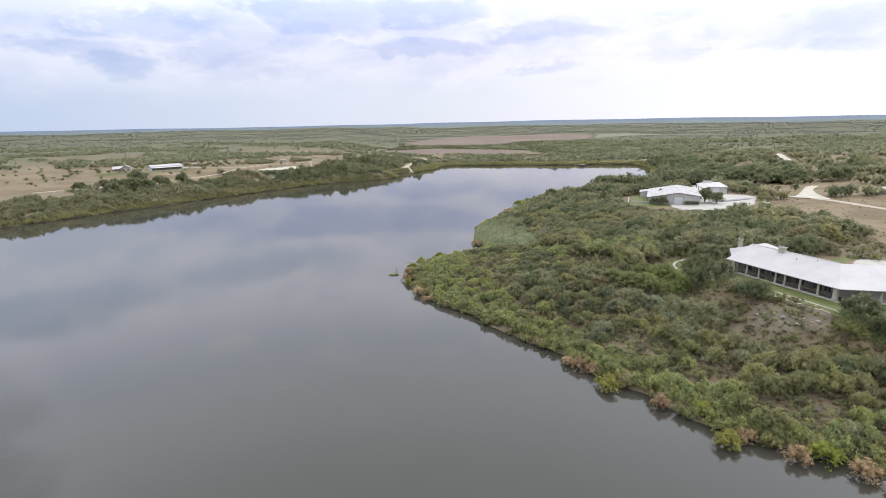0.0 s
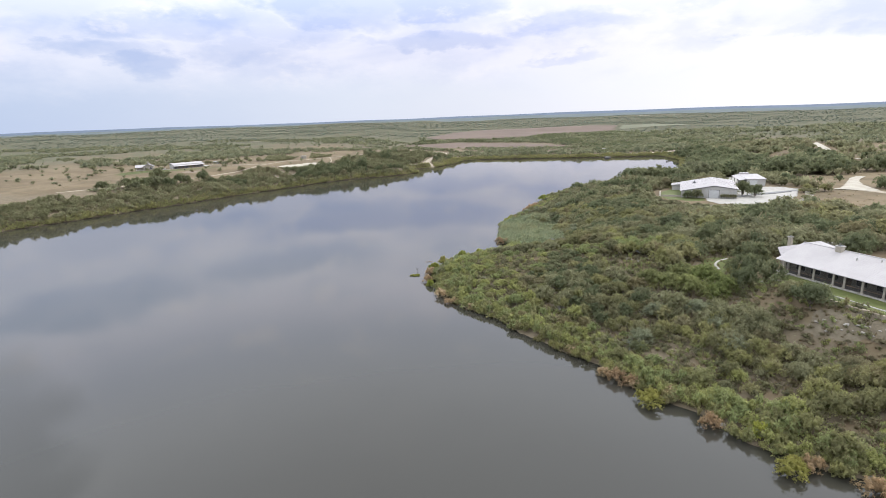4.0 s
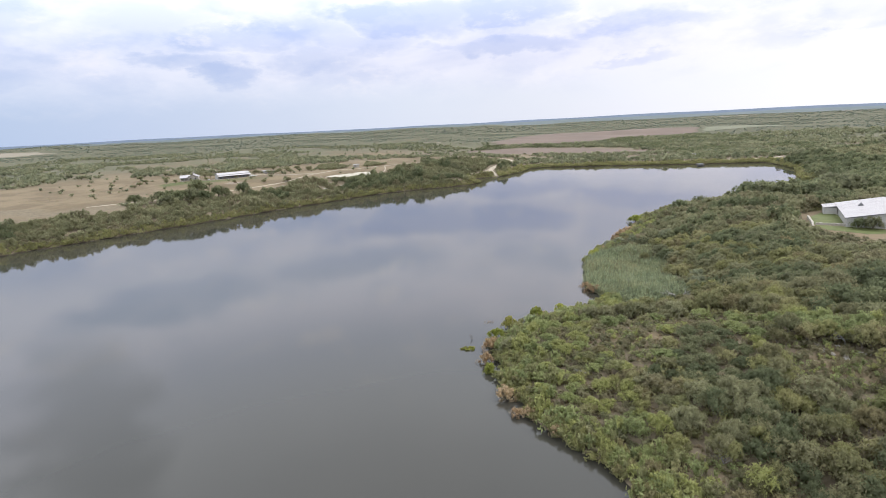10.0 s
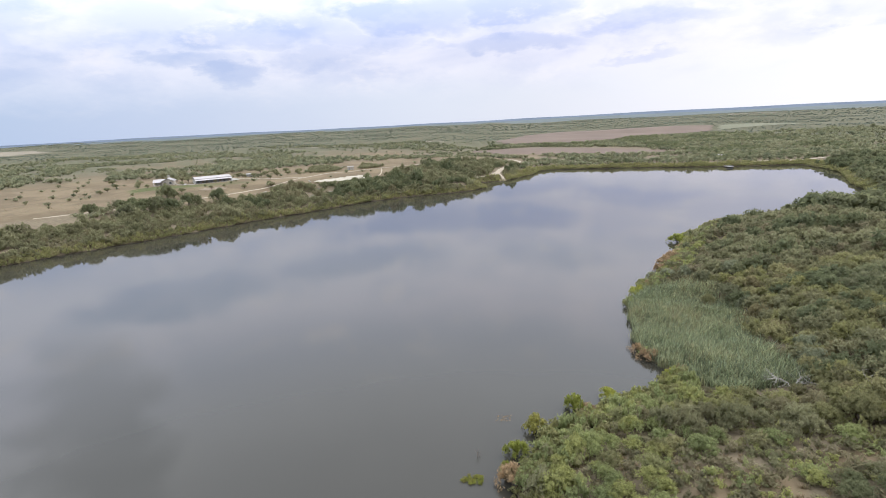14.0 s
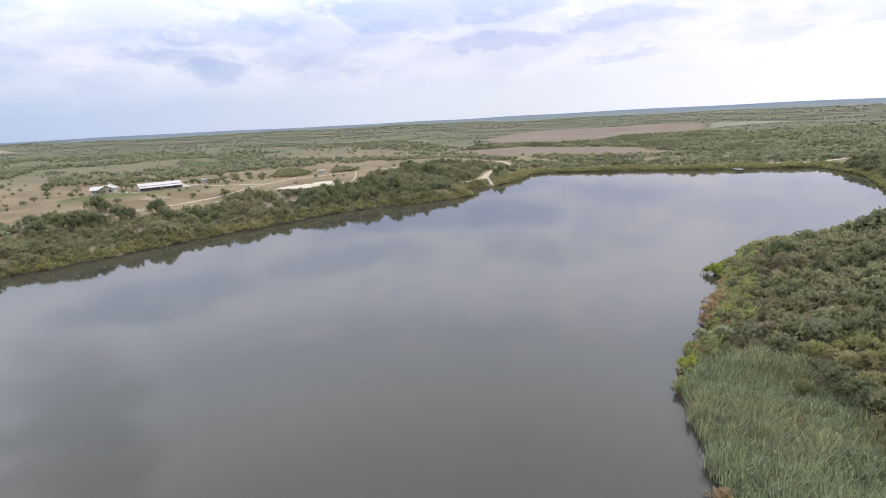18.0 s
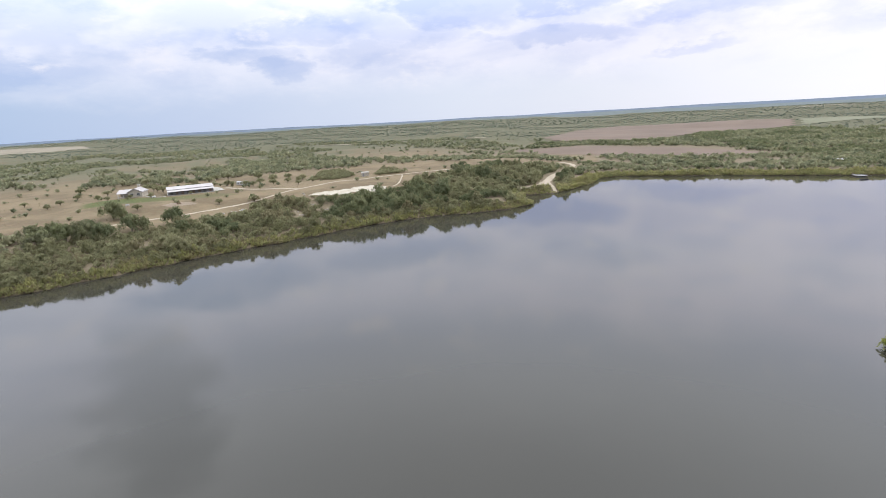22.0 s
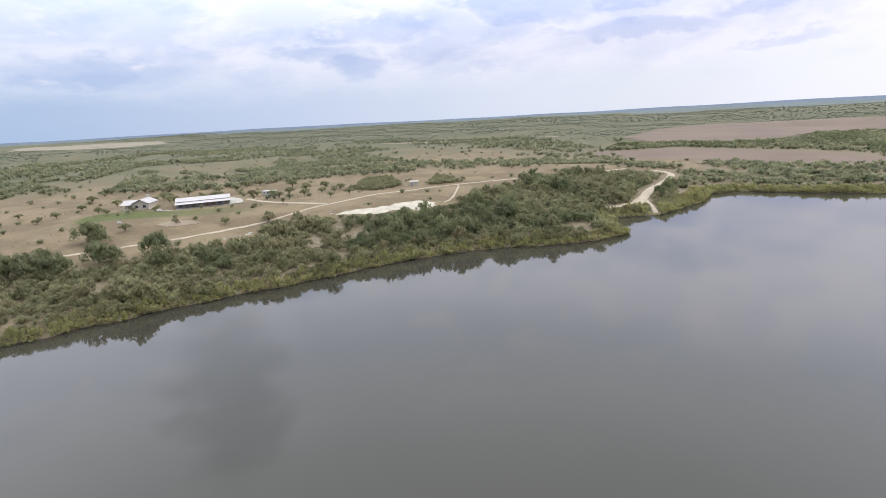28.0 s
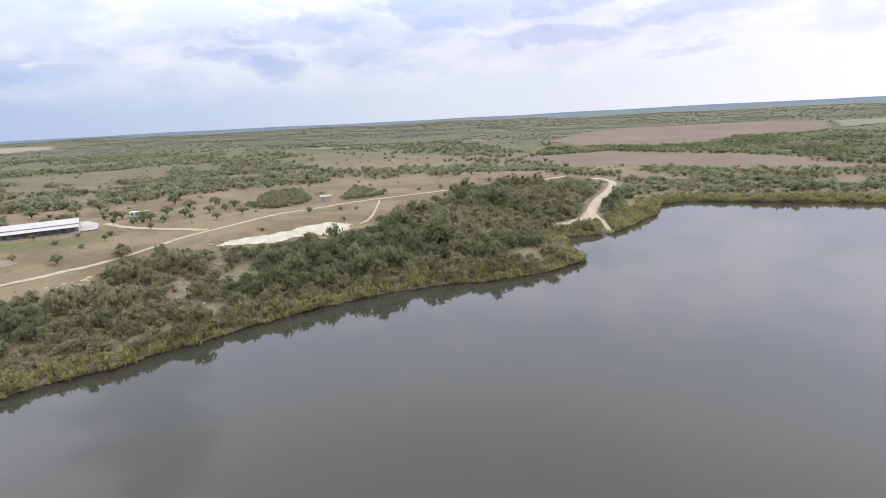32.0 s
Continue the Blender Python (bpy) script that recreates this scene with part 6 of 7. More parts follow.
window(w, 7.6, 0.0, 0.9, 1.4, 1.3)
window(w, 11.2, 0.0, 0.9, 1.4, 1.3)
c = part("chimney", boxed(8.2, 9.6, 9.8, 10.8, 3.0, 6.2, 0.03), M_STONE, ranch)
part("chimney_cap", boxed(8.1, 9.7, 9.7, 10.9, 6.2, 6.35), M_CONC, c)
ribbon("ranch_path", [(-262, 452), (-256, 449), (-250, 447), (-246, 450)], 1.0, 0.28, M_CONC, "pale path between ranch house and stable", "path", 0.06)

logs = empty("log_pile", pose(-217.4, 426.4, gz(-217.4, 426.4) + 0.1), "brown logs stacked upright as a bonfire on bare sand", "bonfire")
for k in range(11):
    a = 2 * math.pi * k / 11
    bm = bmesh.new()
    tube(bm, [(1.0 * math.cos(a), 1.0 * math.sin(a), 0), (0.45 * math.cos(a + 0.1), 0.45 * math.sin(a + 0.1), 1.0), (-0.1 * math.cos(a), -0.1 * math.sin(a), 1.9 + 0.12 * (k % 3))], [0.11, 0.1, 0.07])
    part("log", bm, M_TIMBER, logs)
for x, y, deg in ((-243.5, 419.7, 20), (-252, 447.5, 60)):
    bench = empty("bench", turned(x, y, gz(x, y) + 0.1, deg), "white-painted garden bench on the ranch lawn", "bench", "garden benches")
    part("seat", boxed(-0.9, 0.9, -0.25, 0.25, 0.42, 0.5, 0.02), M_WHITE, bench)
    part("backrest", boxed(-0.9, 0.9, 0.22, 0.3, 0.5, 1.0, 0.02), M_WHITE, bench)
    for sx in (-0.8, 0.8):
        for sy in (-0.2, 0.2):
            part("leg", boxed(sx - 0.05, sx + 0.05, sy - 0.05, sy + 0.05, -0.1, 0.42), M_WHITE, bench)

shed = empty("shed", turned(-163.5, 543, gz(-161, 546), 28), "small pale timber shed standing in dry grass", "shed")
part("floor", boxed(-0.1, 5.1, -0.1, 3.6, -0.5, 0.1), M_CONC, shed)
part("wall", boxed(0, 5, 0, 3.5, 0.1, 2.7), M_STONE, shed)
roof_plane("roof", [(-0.3, -0.3, 2.75), (5.3, -0.3, 2.75), (5.3, 3.8, 3.05), (-0.3, 3.8, 3.05)], shed, M_CONC)
part("door", boxed(0.6, 1.5, -0.06, 0, 0.1, 2.1), M_GREY, shed, "grey plank door")
for x in (2.3, 3.1, 3.9):
    part("batten", boxed(x, x + 0.12, -0.05, 0, 0.1, 2.7), M_STONE, shed)

van = empty("travel_trailer", turned(-234.5, 500, gz(-231, 502), 25), "white travel trailer parked under small trees", "trailer")
part("body", boxed(0, 7.4, 0, 2.4, 0.55, 2.9, 0.18), M_WHITE, van)
part("stripe", boxed(0.2, 7.2, -0.02, 0.02, 1.15, 1.3), M_GREY, van)
for x in (1.2, 3.0, 5.8):
    part("window", boxed(x - 0.45, x + 0.45, -0.03, 0.02, 1.6, 2.2, 0.02), M_GLASS, van)
part("door", boxed(4.1, 4.8, -0.03, 0.02, 0.7, 2.5, 0.02), M_SIDING, van)
for x in (3.2, 4.1):
    for y in (0.05, 2.1):
        bm = bmesh.new()
        bmesh.ops.create_cone(bm, cap_ends=True, segments=16, radius1=0.36, radius2=0.36, depth=0.25, matrix=Matrix.Translation((x, y + 0.12, 0.32)) @ Matrix.Rotation(math.pi / 2, 4, "X"))
        part("wheel", bm, M_DARK, van)
part("tow_bar", boxed(-1.2, 0.05, 1.1, 1.3, 0.45, 0.55), M_DARK, van)
part("jack", boxed(-1.1, -1.0, 1.15, 1.25, -0.1, 0.5), M_DARK, van)

# ---- far shore: landing, boat, cabin ----
dock = empty("dock", turned(150, 573, 0, -5), "small grey timber fishing dock on the far shore", "dock")
for x in (0.3, 5.7):
    for y in (0.3, 2.2, 5.5, 8):
        part("pile", boxed(x - 0.1, x + 0.1, y - 0.1, y + 0.1, -1.2, 1.4), M_TIMBER, dock)
part("deck", boxed(0, 6, 0, 10, 0.45, 0.6), M_GREY, dock)
part("rail", boxed(0.2, 5.8, 0.25, 0.33, 1.4, 1.5), M_GREY, dock)


def boat(x, y, turn, label, hull, z=0.0):
    root = empty("boat", turned(x, y, z, turn), label, "boat", "small boats")
    bm = bmesh.new()
    rings = []
    for s, w0, keel in ((-2.4, 0.75, -0.1), (-1.0, 0.85, -0.15), (0.8, 0.75, -0.12), (2.0, 0.4, 0.0), (2.5, 0.06, 0.15)):
        rings.append([bm.verts.new(p) for p in ((s, -w0, 0.5), (s, -w0 * 0.75, 0.05), (s, 0, keel), (s, w0 * 0.75, 0.05), (s, w0, 0.5))])
    for a, c in zip(rings, rings[1:]):
        for k in range(4):
            bm.faces.new((a[k], c[k], c[k + 1], a[k + 1]))
    bm.faces.new(rings[0])
    bmesh.ops.solidify(bm, geom=bm.faces[:], thickness=0.05)
    part("hull", bm, hull, root)
    for s in (-1.4, 0.4):
        part("bench", boxed(s, s + 0.35, -0.72, 0.72, 0.28, 0.34), M_GREY, root)
    part("outboard_motor", boxed(-2.75, -2.4, -0.15, 0.15, 0.1, 0.95, 0.05), M_DARK, root)


boat(148.5, 560, 15, "small dark moored rowing boat", M_DARK)
boat(161, 585, -5, "small white boat drawn up on the grassy far shore", M_WHITE, gz(161, 585) + 0.5)
boat(192, 512, 40, "small pale boat moored in the bay", M_SIDING)
boat(-43.5, 530.6, 160, "small dark boat drawn up on the sandy landing", M_DARK, gz(-43.5, 530.6) + 0.35)
cabin = empty("cabin", turned(160, 627, gz(162, 628) - 1.2, 5), "small pale cabin among the lakeside trees", "cabin")
part("wall", boxed(0, 8, 0, 5, -0.4, 2.6), M_STONE, cabin)
roof_plane("roof", [(-0.4, -0.4, 2.6), (8.4, -0.4, 2.6), (8.4, 2.5, 4.2), (-0.4, 2.5, 4.2)], cabin)
roof_plane("roof_rear", [(8.4, 5.4, 2.6), (-0.4, 5.4, 2.6), (-0.4, 2.5, 4.2), (8.4, 2.5, 4.2)], cabin)
window(cabin, 2.2, 0.0, 0.9, 1.2, 1.1)
part("door", boxed(4.6, 5.6, -0.06, 0, 0, 2.0), M_TIMBER, cabin)
ribbon("road_dam", [(170, 592), (212, 592), (240, 584), (262, 572)], 5, 0.35, M_ROAD, "pale sandy track on the low dam", "road")

# ---- lone trees and shore bushes ----
for x, y, r, h in ((-229, 357, 6.0, 7.0), (-224, 361, 5.5, 7.0), (-216, 360, 6.5, 8.0), (-211, 364, 6.5, 8.5), (-205, 367, 6.0, 7.5), (-220, 352, 6.0, 7.0), (-214, 370, 5.5, 7.0), (-229, 396.5, 6.5, 8.5), (-224, 396, 4.0, 5.5), (-204, 381, 5.6, 7.6),
                   (-200, 383, 4.2, 6.0), (-193.5, 394.5, 5.6, 8.4), (-240, 349, 5.0, 6.0), (-187, 446.6, 2.6, 3.4), (-184, 388, 4.0, 5.4), (-236, 404, 3.2, 3.6), (-176, 398, 4.4, 5.0)):
    plant(KIND_OAK[int(abs(x)) % 3], x, y, r, h, x * 13, "oaks above the western bank", "dark rounded live oak above the western bank")
for x, y, r, h in ((-229, 411, 2.0, 2.6), (-261, 438, 1.0, 1.6), (-253, 446, 1.0, 1.8), (-257, 451, 1.3, 2.0), (-218, 426, 1.2, 1.6), (-211, 430, 0.9, 2.0), (-198, 433, 1.6, 2.4), (-184, 443, 2.5, 2.7),
                   (-233, 455, 0.9, 1.8), (-224, 481, 0.9, 2.4), (-204, 457, 0.9, 1.8), (-200, 474, 0.9, 2.4), (-288, 499, 2.6, 3.6), (-269, 518, 2.8, 3.8), (-276, 511, 2.4, 3.4), (-238, 496, 2.2, 3.0), (-276, 535, 2.4, 3.4),
                   (-306, 521, 2.8, 3.8), (-291, 484, 2.6, 3.4), (-319, 514, 2.6, 3.6), (-272, 543, 2.4, 3.2), (-218, 494, 2.2, 2.8), (-222, 508, 2.4, 3.4), (-241, 536, 2.8, 4.0), (-221, 522, 2.6, 3.8), (-210, 505, 2.2, 3.0),
                   (-217, 536, 2.3, 3.2), (-206, 516, 2.0, 2.6), (-198, 517, 1.6, 3.0), (-185, 493, 1.6, 2.2), (-202, 529, 2.2, 3.2), (-182, 506, 2.0, 2.4), (-284, 440, 1.6, 2.8), (-309, 449, 2.0, 2.4), (-262, 466, 2.6, 3.6),
                   (-270, 470, 2.4, 3.4), (-252, 476, 2.4, 3.2), (-280, 478, 2.8, 3.8), (-300, 462, 2.2, 3.0), (-330, 470, 2.6, 3.2), (-300, 430, 1.8, 2.4), (-320, 425, 1.6, 2.2), (-236, 497.5, 2.2, 2.4), (-229, 502, 2.4, 2.6), (-274, 437, 1.4, 2.2), (-266, 445, 1.2, 1.8), (-295, 418, 1.6, 1.8), (-246, 480, 2.4, 2.8), (-254, 486, 2.6, 3.0)):
    plant(KIND_THIN[int(abs(x + y)) % 3], x, y, r * 1.5, h * 1.3, x * 17, "small trees round the ranch")
for x, y, r, h in ((124, 235.5, 4.0, 5.4), (121, 240, 4.2, 6.6), (99.8, 236, 3.0, 4.0), (96.6, 237.4, 2.6, 3.4), (66.4, 121.6, 4.0, 5.4), (63.0, 124.8, 3.8, 5.0), (66.8, 131, 4.4, 6.0), (72, 139.5, 4.6, 6.2), (70.5, 157.4, 6.0, 6.6), (83.2, 160.8, 6.4, 6.8), (78, 164, 5.6, 6.2), (93.4, 167.5, 5.6, 6.0), (67.2, 179.7, 5.6, 5.8), (51.2, 166, 4.6, 4.6), (80, 94.2, 4.8, 5.4), (84, 91, 4.6, 5.4), (103, 145, 5.0, 5.5), (98, 141, 5.0, 5.5), (117.6, 163, 4.8, 5.0), (127, 126, 4.2, 5.4)):
    plant(KIND_OAK[int(abs(x)) % 3], x, y, r, h, x * 31, "oaks round the headland buildings", "dark-green live oak beside a white-roofed building")
for i in range(9):
    s = i / 8
    a = barn.matrix_basis @ Vector((2.9 + 5.2 * s, -1.0, 0))
    plant(KIND_THIN[i % 3], a.x, a.y, 0.75, 2.0, i * 40, "hedge along the barn", "clipped brownish shrub along the barn wall")

KIND_FRESH = [tree_kind("green_tree", 440 + i, M_FRESH, "fresh bright-green broadleaf tree below the house", 0.12, 1300, 0.05) for i in range(2)]
for n, (x, y, r, h) in enumerate(((56.6, 130.6, 4.6, 4.6), (52.7, 134.4, 4.4, 4.4), (58.6, 125.2, 4.2, 4.4), (51.6, 125.8, 4.6, 4.8), (47.8, 129.6, 4.4, 4.6), (45.4, 134.0, 4.0, 4.2), (55.4, 121.6, 3.8, 4.2))):
    plant(KIND_FRESH[n % 2], x, y, r, h, n * 67, "green trees below the house")
for n, (x, y, r, h) in enumerate(((151, 244.5, 3.2, 3.2), (156, 240, 3.0, 3.4), (147, 240, 2.4, 2.2), (121, 168.5, 5.2, 5.4), (126, 172, 4.6, 4.8), (227, 306, 7, 8), (236, 309, 7, 8), (219, 303, 6, 7))):
    plant((KIND_SCRUB if n < 3 else KIND_OAK)[n % 3], x, y, r, h, n * 83, "trees along the eastern drive", "rounded tree in the brown pasture beside the drive")
M_FEATHER = foliage("feathery_leaves", [(0.226, 0.240, 0.150), (0.252, 0.262, 0.168), (0.210, 0.222, 0.140)], 0.4)
KIND_FEATHER = [tree_kind("feathery_shrub", 460 + i, M_FEATHER, "feathery pale grey-green shrub on the lake headland", 0.05, 1300, 0.045, "shrub", 0.12) for i in range(2)]
KIND_LIME = [tree_kind("willow_bush", 400 + i, M_LIME, "bright yellow-green willow bush standing in shallow water", 0.0, 620, 0.075, "bush", 0.05) for i in range(2)]
KIND_RUST = [tree_kind("dead_bush", 420 + i, M_RUST, "rust-brown dead bush standing in shallow water", 0.0, 560, 0.07, "bush", 0.05) for i in range(2)]
for n, (x, y, r, h) in enumerate(((30, 89.5, 1.9, 2.0), (43, 79, 1.5, 2.2), (43, 71, 1.7, 1.9), (55, 67, 1.9, 2.2), (-10.6, 175.6, 1.3, 2.0), (-11, 158.6, 1.1, 1.6), (-11.8, 171.8, 0.8, 1.2), (-7.8, 182.4, 1.4, 2.2), (5, 192.6, 1.3, 2.0), (17.6, 200.8, 1.5, 2.0), (20, 248.5, 1.8, 2.4), (46, 311, 2.4, 2.6), (50, 314, 2.0, 2.4), (-1.2, 189.2, 1.5, 2.2))):
    s = 1.0 if y < 150 else 0.0
    plant(KIND_LIME[n % 2], x + s * 0.9, y + s * 1.3, r * 1.65, h * 1.3, n * 71, "willow bushes in the shallows", z=-0.1)
for n, (x, y, r, h) in enumerate(((26.5, 97.5, 1.5, 2.0), (24.6, 99.5, 1.1, 1.5), (37, 82, 1.4, 2.0), (46, 71.5, 1.3, 1.8), (51, 66.5, 1.5, 2.0), (58, 62.5, 1.5, 2.0), (60, 59, 1.4, 1.8), (20.5, 109.4, 1.1, 1.5), (28.7, 95.3, 1.3, 1.8), (34, 91, 1.4, 1.8), (-6.3, 141.4, 1.0, 1.2), (-11.5, 169.5, 1.5, 2.2), (-12, 163, 1.2, 1.8), (-8.3, 147, 1.4, 1.9),
                                  (-4.5, 141.5, 1.1, 1.4), (0, 136.5, 1.2, 1.5), (1, 187, 1.3, 1.9), (15, 209.5, 1.7, 1.8), (13.5, 213, 1.3, 1.5), (18.5, 195, 2.0, 1.7), (24, 256, 1.4, 1.8), (31, 272, 1.6, 2.2), (34, 278, 2.0, 2.8), (37.5, 285, 2.1, 2.6), (41, 291, 1.6, 2.0), (44, 299, 1.5, 1.8), (62, 329, 1.8, 2.0), (33.4, 272, 1.5, 2.0), (27.6, 262, 1.3, 1.8), (47, 296.5, 1.6, 2.2), (52.5, 306, 1.8, 2.2), (66, 331.5, 1.9, 2.2), (34, 267, 1.7, 2.4), (37.5, 276, 1.9, 2.6), (40.5, 282, 1.8, 2.4), (44.5, 289, 1.7, 2.4), (30.5, 258, 1.3, 1.8), (19.6, 203.4, 1.4, 1.6))):
    s = 1.0 if y < 160 else 0.0
    plant(KIND_RUST[n % 2], x + s * 1.0, y + s * 1.6, r * 1.6, h * 1.25, n * 53, "dead bushes in the shallows", z=-0.1)
plant(KIND_DARK[0], 66.0, 106.0, 4.4, 4.8, 70, label="rounded green bush standing alone below the house lawn")
plant(KIND_SCRUB[3], 76.6, 92.6, 3.4, 3.6, 20, label="green bush at the end of the house lawn")
for x, y, r, h in ((-77, 605, 1.6, 4.4), (-74.5, 610, 1.3, 3.6), (-72.5, 618, 1.5, 4.2), (-66, 631, 1.5, 4.4), (-63, 634, 1.3, 3.4), (-85, 587.6, 1.8, 2.6)):
    plant(KIND_OAK[int(abs(x)) % 3], x, y, r, h, x * 7, "junipers beside the ranch track", "small dark upright juniper beside the ranch track")
plant(KIND_SCRUB[1], -33.8, 537.6, 1.7, 1.8, 10, label="low green bush between two sandy tracks")
for n, (x, y, r, h) in enumerate(((30.5, 260.5, 3.2, 3.6), (35, 258.5, 3.0, 3.8), (45, 253.5, 4.0, 4.4), (41.8, 233, 2.6, 3.8), (43, 227, 2.4, 3.4), (39, 197.5, 3.4, 3.6), (49.5, 116.4, 3.8, 4.0), (50.1, 101.9, 3.6, 3.6), (50.2, 109.4, 3.4, 3.6), (41.7, 118.2, 3.6, 3.8), (35.3, 109.1, 3.2, 3.4), (40.5, 203, 2.8, 3.6), (27, 263, 2.6, 3.0))):
    plant(KIND_FEATHER[n % 2], x, y, r, h, n * 59, "feathery shrubs on the headland")
plant(KIND_SCRUB[0], 34.6, 237.5, 2.2, 3.6, 40, label="dark green bush standing among the reeds")
ix, iy, rng = scatter(-18.6, -13.4, 168.2, 170.4, 0.45, 70)
ok = ((ix + 16.4) / 1.7) ** 2 + ((iy - 169.3) / 1.0) ** 2 < 1
plant_mass("floating_weed", FAR, ix[ok], iy[ok], 0.4 + 0 * ix[ok], 0.45 + 0 * ix[ok], M_LIME, "small green mat of water weed", "water plants", 11, 0.0)


def dead_tree(x, y, size, seed, lean, flat=1.0, text="bare bleached dead tree leaning over the reeds"):
    rng = random.Random(seed)
    root = empty("dead_tree", pose(x, y, max(0.0, gz(x, y)), 0, 0, lean), text, "dead tree", "bleached dead trees")
    wood = M_PALE if "bleached" in text else M_GREY
    bm = bmesh.new()
    tube(bm, [(0, 0, -0.2), (0.2, 0, 0.9), (0.7, 0.1, 1.5), (1.4, 0.1, 1.8)], [0.07, 0.055, 0.045, 0.03])
    part("trunk", bm, wood, root)
    for i in range(11):
        a = rng.uniform(-1.7, 1.7)
        b0 = Vector((0.2 + 0.1 * i, 0.01 * i, 0.9 + 0.08 * i))
        p, line, r = b0, [b0], [0.035]
        for k in range(3):
            a += rng.uniform(-0.5, 0.5)
            p = p + Vector((math.cos(a), math.sin(a), rng.uniform(-0.25, 0.5))) * rng.uniform(0.35, 0.7)
            line.append(p)
            r.append(0.035 - 0.009 * (k + 1))
        bm = bmesh.new()
        tube(bm, line, r, 4)
        for k in (1, 2):
            tube(bm, [line[k], line[k] + Vector((rng.uniform(-0.5, 0.5), rng.uniform(-0.5, 0.5), rng.uniform(0, 0.4)))], [0.018, 0.006], 4)
        part("branch", bm, wood, root)
    root.matrix_basis = root.matrix_basis @ Matrix.Diagonal((size, size, size * flat, 1))


dead_tree(33.3, 191.0, 2.1, 1, 25, 0.5)
dead_tree(33.0, 191.5, 1.9, 2, 150, 0.45)
dead_tree(42.5, 187.5, 1.9, 3, 100, 0.6)
for x, y, size, lean in ((32.3, 107.2, 1.1, 60), (45.7, 96.4, 0.8, 200), (48.9, 152.8, 1.3, 130), (21.8, 127.4, 0.9, 90), (6.2, 152.6, 0.9, 250), (60.5, 77.5, 0.7, 300)):
    dead_tree(x, y, size, int(x), lean, 1.0, "grey leafless dead tree among headland scrub")


def snag(x, y, tall, turn):
    """A drowned branch that stands out of the water."""
    root = empty("drowned_branch", pose(x, y, 0, 0, 0, turn), "dark bare branch sticking out of the lake", "branch", "drowned branches")
    bm = bmesh.new()
    tube(bm, [(0, 0, -0.6), (0.06, 0.02, tall * 0.5), (0.22, 0.05, tall)], [0.06, 0.05, 0.02], 5)
    part("stem", bm, M_BARK, root)
    bm = bmesh.new()
    tube(bm, [(0.06, 0.02, tall * 0.45), (-0.2, 0.1, tall * 0.75), (-0.3, 0.14, tall * 0.98)], [0.035, 0.025, 0.01], 5)
    part("twig", bm, M_BARK, root)


for x, y, tall, turn in ((-16.4, 174.6, 1.3, 30), (-16.1, 174.9, 0.8, 170), (-9.4, 150.6, 0.7, 80), (-7.6, 147.2, 0.6, 10)):
    snag(x, y, tall, turn)
ix, iy, rng = scatter(-14.2, -11.8, 184.4, 186.2, 0.5, 72)
plant_mass("floating_leaves", FAR, ix, iy, 0.3 + 0 * ix, 0.14 + 0 * ix, M_RUST, "thin brown mat of drowned twigs", "water plants", 24, 0.0)

# ---- reeds in the little bay ----
rx, ry, rng = scatter(11, 46, 192, 262, 0.62, 71)
e = edge_distance(REEDS, rx, ry)
ok = np.where(inside(REEDS, rx, ry), e, -e) > 0.8 * waves(rx, ry, 6, 95) - 0.3
rx, ry = rx[ok], ry[ok]
blades = 11
n = len(rx) * blades
bx2, by2 = np.repeat(rx, blades) + rng.normal(0, 0.32, n), np.repeat(ry, blades) + rng.normal(0, 0.32, n)
bz = np.maximum(ground_z(bx2, by2), -0.05)
ang = rng.uniform(0, 2 * np.pi, n)
tall = rng.uniform(1.6, 3.0, n) * (1 + 0.2 * waves(bx2, by2, 9, 96) + 0.22 * waves(bx2, by2, 3, 196))
bend, wide = rng.uniform(0.25, 1.1, n) * tall * 0.5, rng.uniform(0.028, 0.062, n)
dx, dy = np.cos(ang), np.sin(ang)
lean_x, lean_y = dx * 1.2 + 0.2, dy * 1.2 - 0.1
pts = []
for s, w in ((0, 1), (0.55, 1.0), (0.85, 0.7), (1.0, 0.05)):
    cx, cy, cz = bx2 + lean_x * bend * s * s, by2 + lean_y * bend * s * s, bz + tall * (s - 0.22 * s * s)
    pts += [np.stack([cx - dy * wide * w, cy + dx * wide * w, cz], -1), np.stack([cx + dy * wide * w, cy - dx * wide * w, cz], -1)]
v = np.stack(pts, 1)
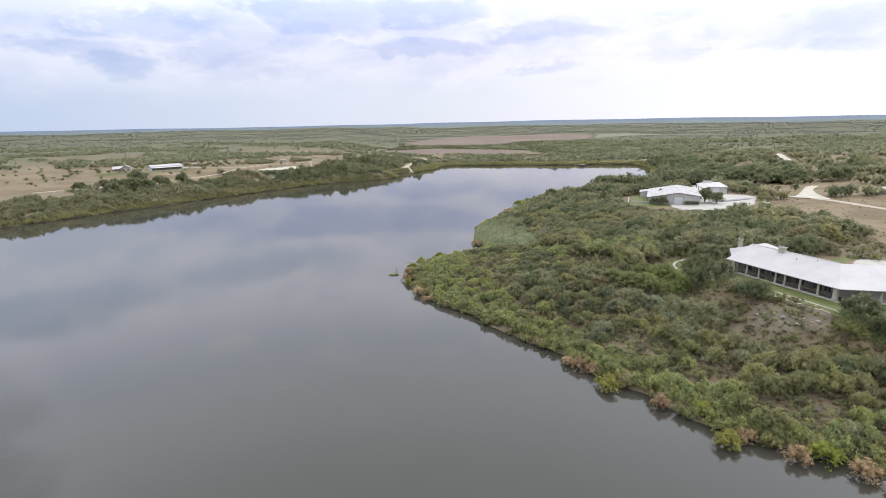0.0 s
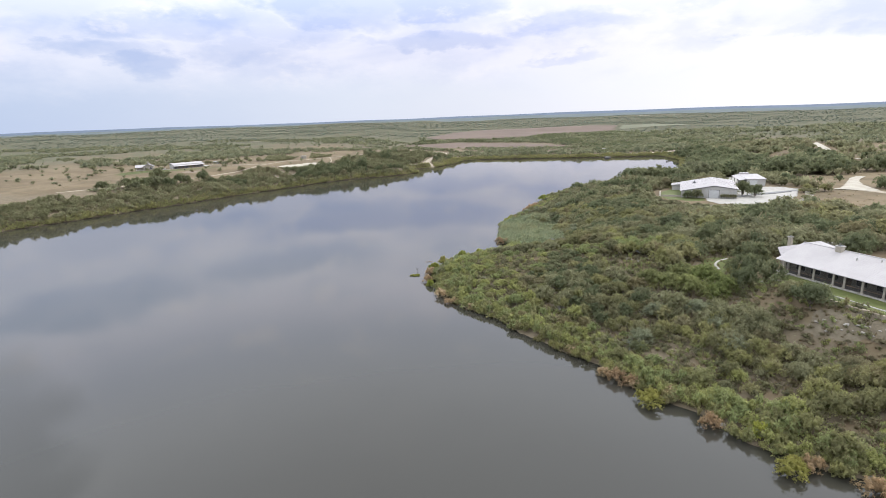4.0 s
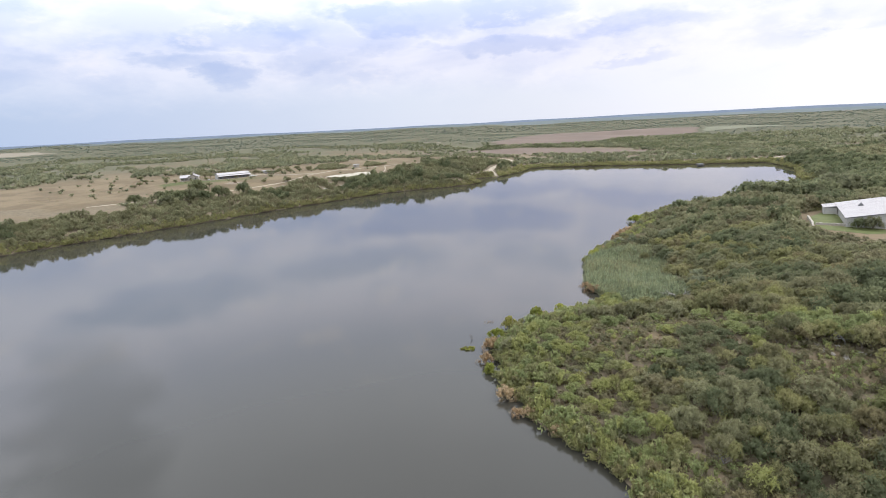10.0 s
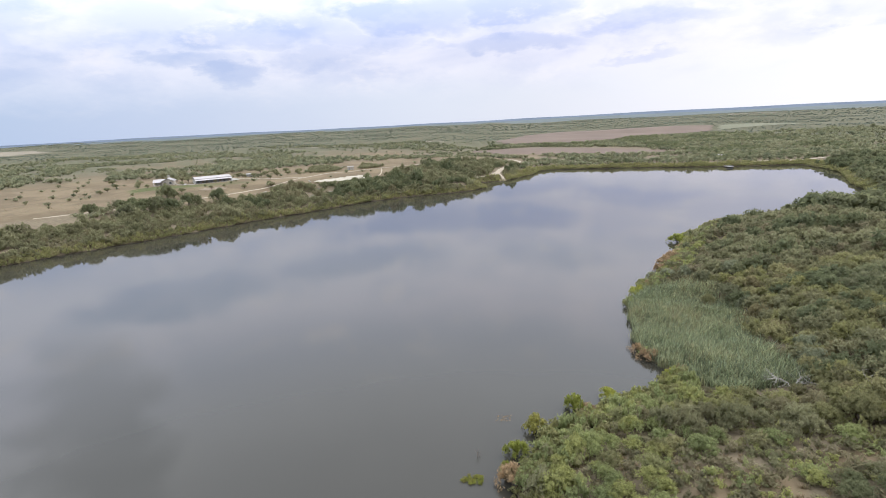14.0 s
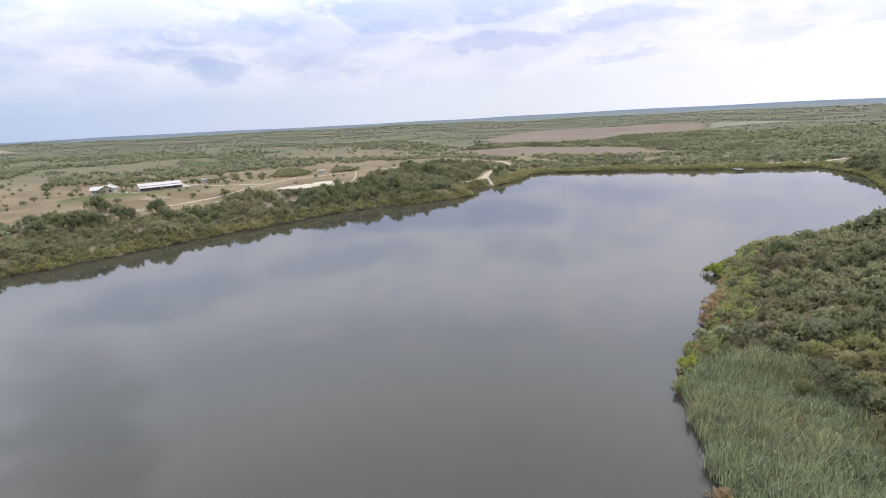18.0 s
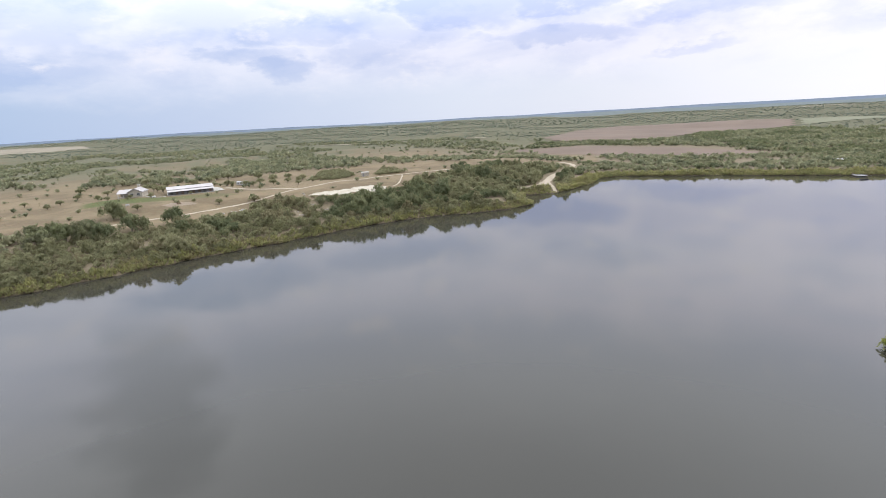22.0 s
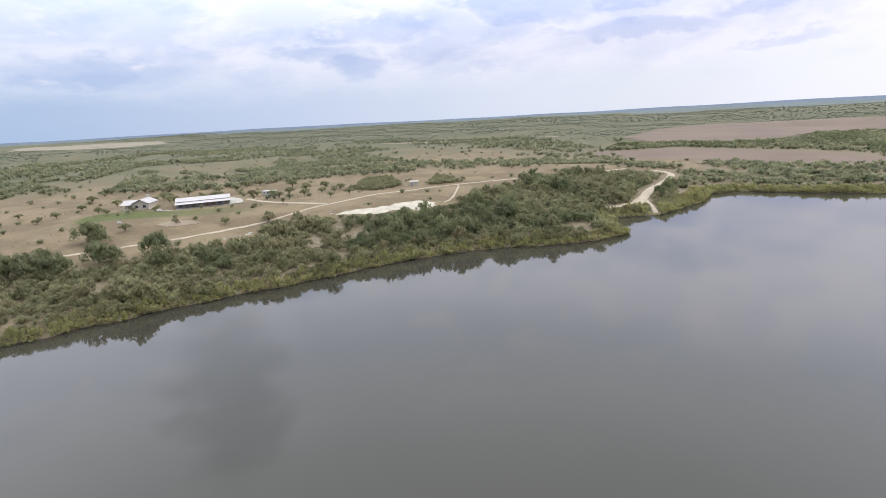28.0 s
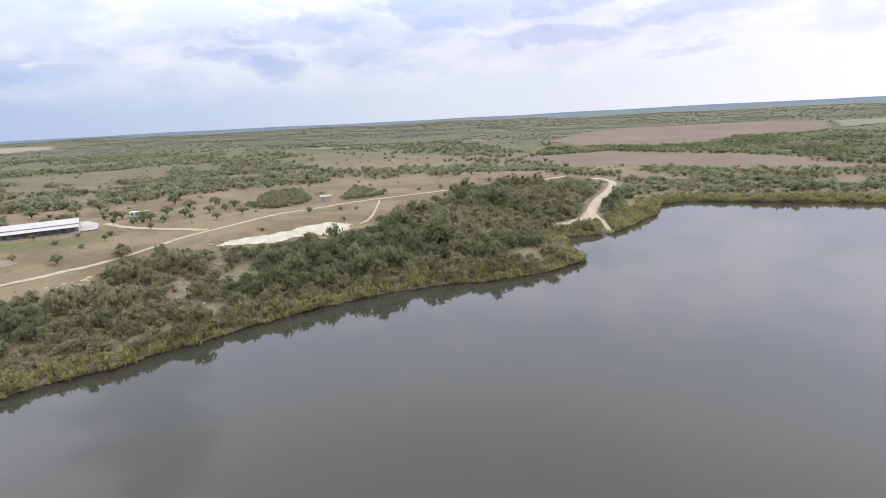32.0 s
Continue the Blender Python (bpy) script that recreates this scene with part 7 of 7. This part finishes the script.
k = np.arange(n)[:, None, None] * 8
f = (k + np.array([[0, 1, 3, 2], [2, 3, 5, 4], [4, 5, 7, 6]])[None]).reshape(-1, 4)
reeds = raw("reeds", v.reshape(-1, 3), f, M_REED, tint=np.repeat(np.clip(np.repeat(rng.uniform(0, 1, len(rx)), blades) * 0.7 + rng.uniform(0, 0.3, n), 0, 1), 8))
tagged(reeds, "dense bed of tall green reeds in a small bay", "reeds", kind="stuff")

# ---- hills along the horizon, with blue distance haze put into their colour ----
M_HILLS_HAZED = surface("far_hills_hazed", (0.066, 0.090, 0.124), (0.082, 0.108, 0.145), 0.004, rough=1.0, bump=0, grain=0.02)
# the nearer ridge has a weaker haze tint in its colour
M_RIDGE_HAZED = surface("far_ridge_hazed", (0.070, 0.088, 0.088), (0.094, 0.110, 0.104), 0.006, rough=1.0, bump=0, grain=0.03)


def ridge(name, near, top_at, low, high, material, label, seed):
    """A low wooded swell of land all round the plain."""
    hv, hf, n = [], [], 240
    for i in range(n + 1):
        a = 2 * math.pi * i / n
        ca, sa = math.cos(a), math.sin(a)
        x, y = np.array(top_at * ca), np.array(top_at * sa)
        top = low + high * (0.6 * float(waves(x, y, 2600, seed)) + 0.4 * float(waves(x, y, 700, seed + 1)))
        hv += [(near * ca, near * sa + 150, 0), (top_at * ca, top_at * sa + 150, top), ((top_at + 80) * ca, (top_at + 80) * sa + 150, -40)]
    for i in range(n):
        for j in range(2):
            hf.append((3 * i + j, 3 * i + 3 + j, 3 * i + 4 + j, 3 * i + 1 + j))
    ob = raw(name, hv, hf, material)
    ob.data.shade_smooth()
    return tagged(ob, label, "hills", kind="structure")


ridge("backdrop", 4250, 4600, 33, 8, M_HILLS_HAZED, "low wooded hills on the horizon, coloured blue for distance haze", 97)
ridge("backdrop_ridge", 3350, 3750, 24.5, 7, M_RIDGE_HAZED, "low wooded ridge before the hills, coloured grey-green with distance haze", 197)

for root in KIND_SCRUB + KIND_GREY + KIND_PALE + KIND_DARK + KIND_OAK + KIND_FRESH + KIND_THIN + KIND_FEATHER + KIND_LIME + KIND_RUST:
    for ob in (*root.children_recursive, root):
        bpy.data.objects.remove(ob)
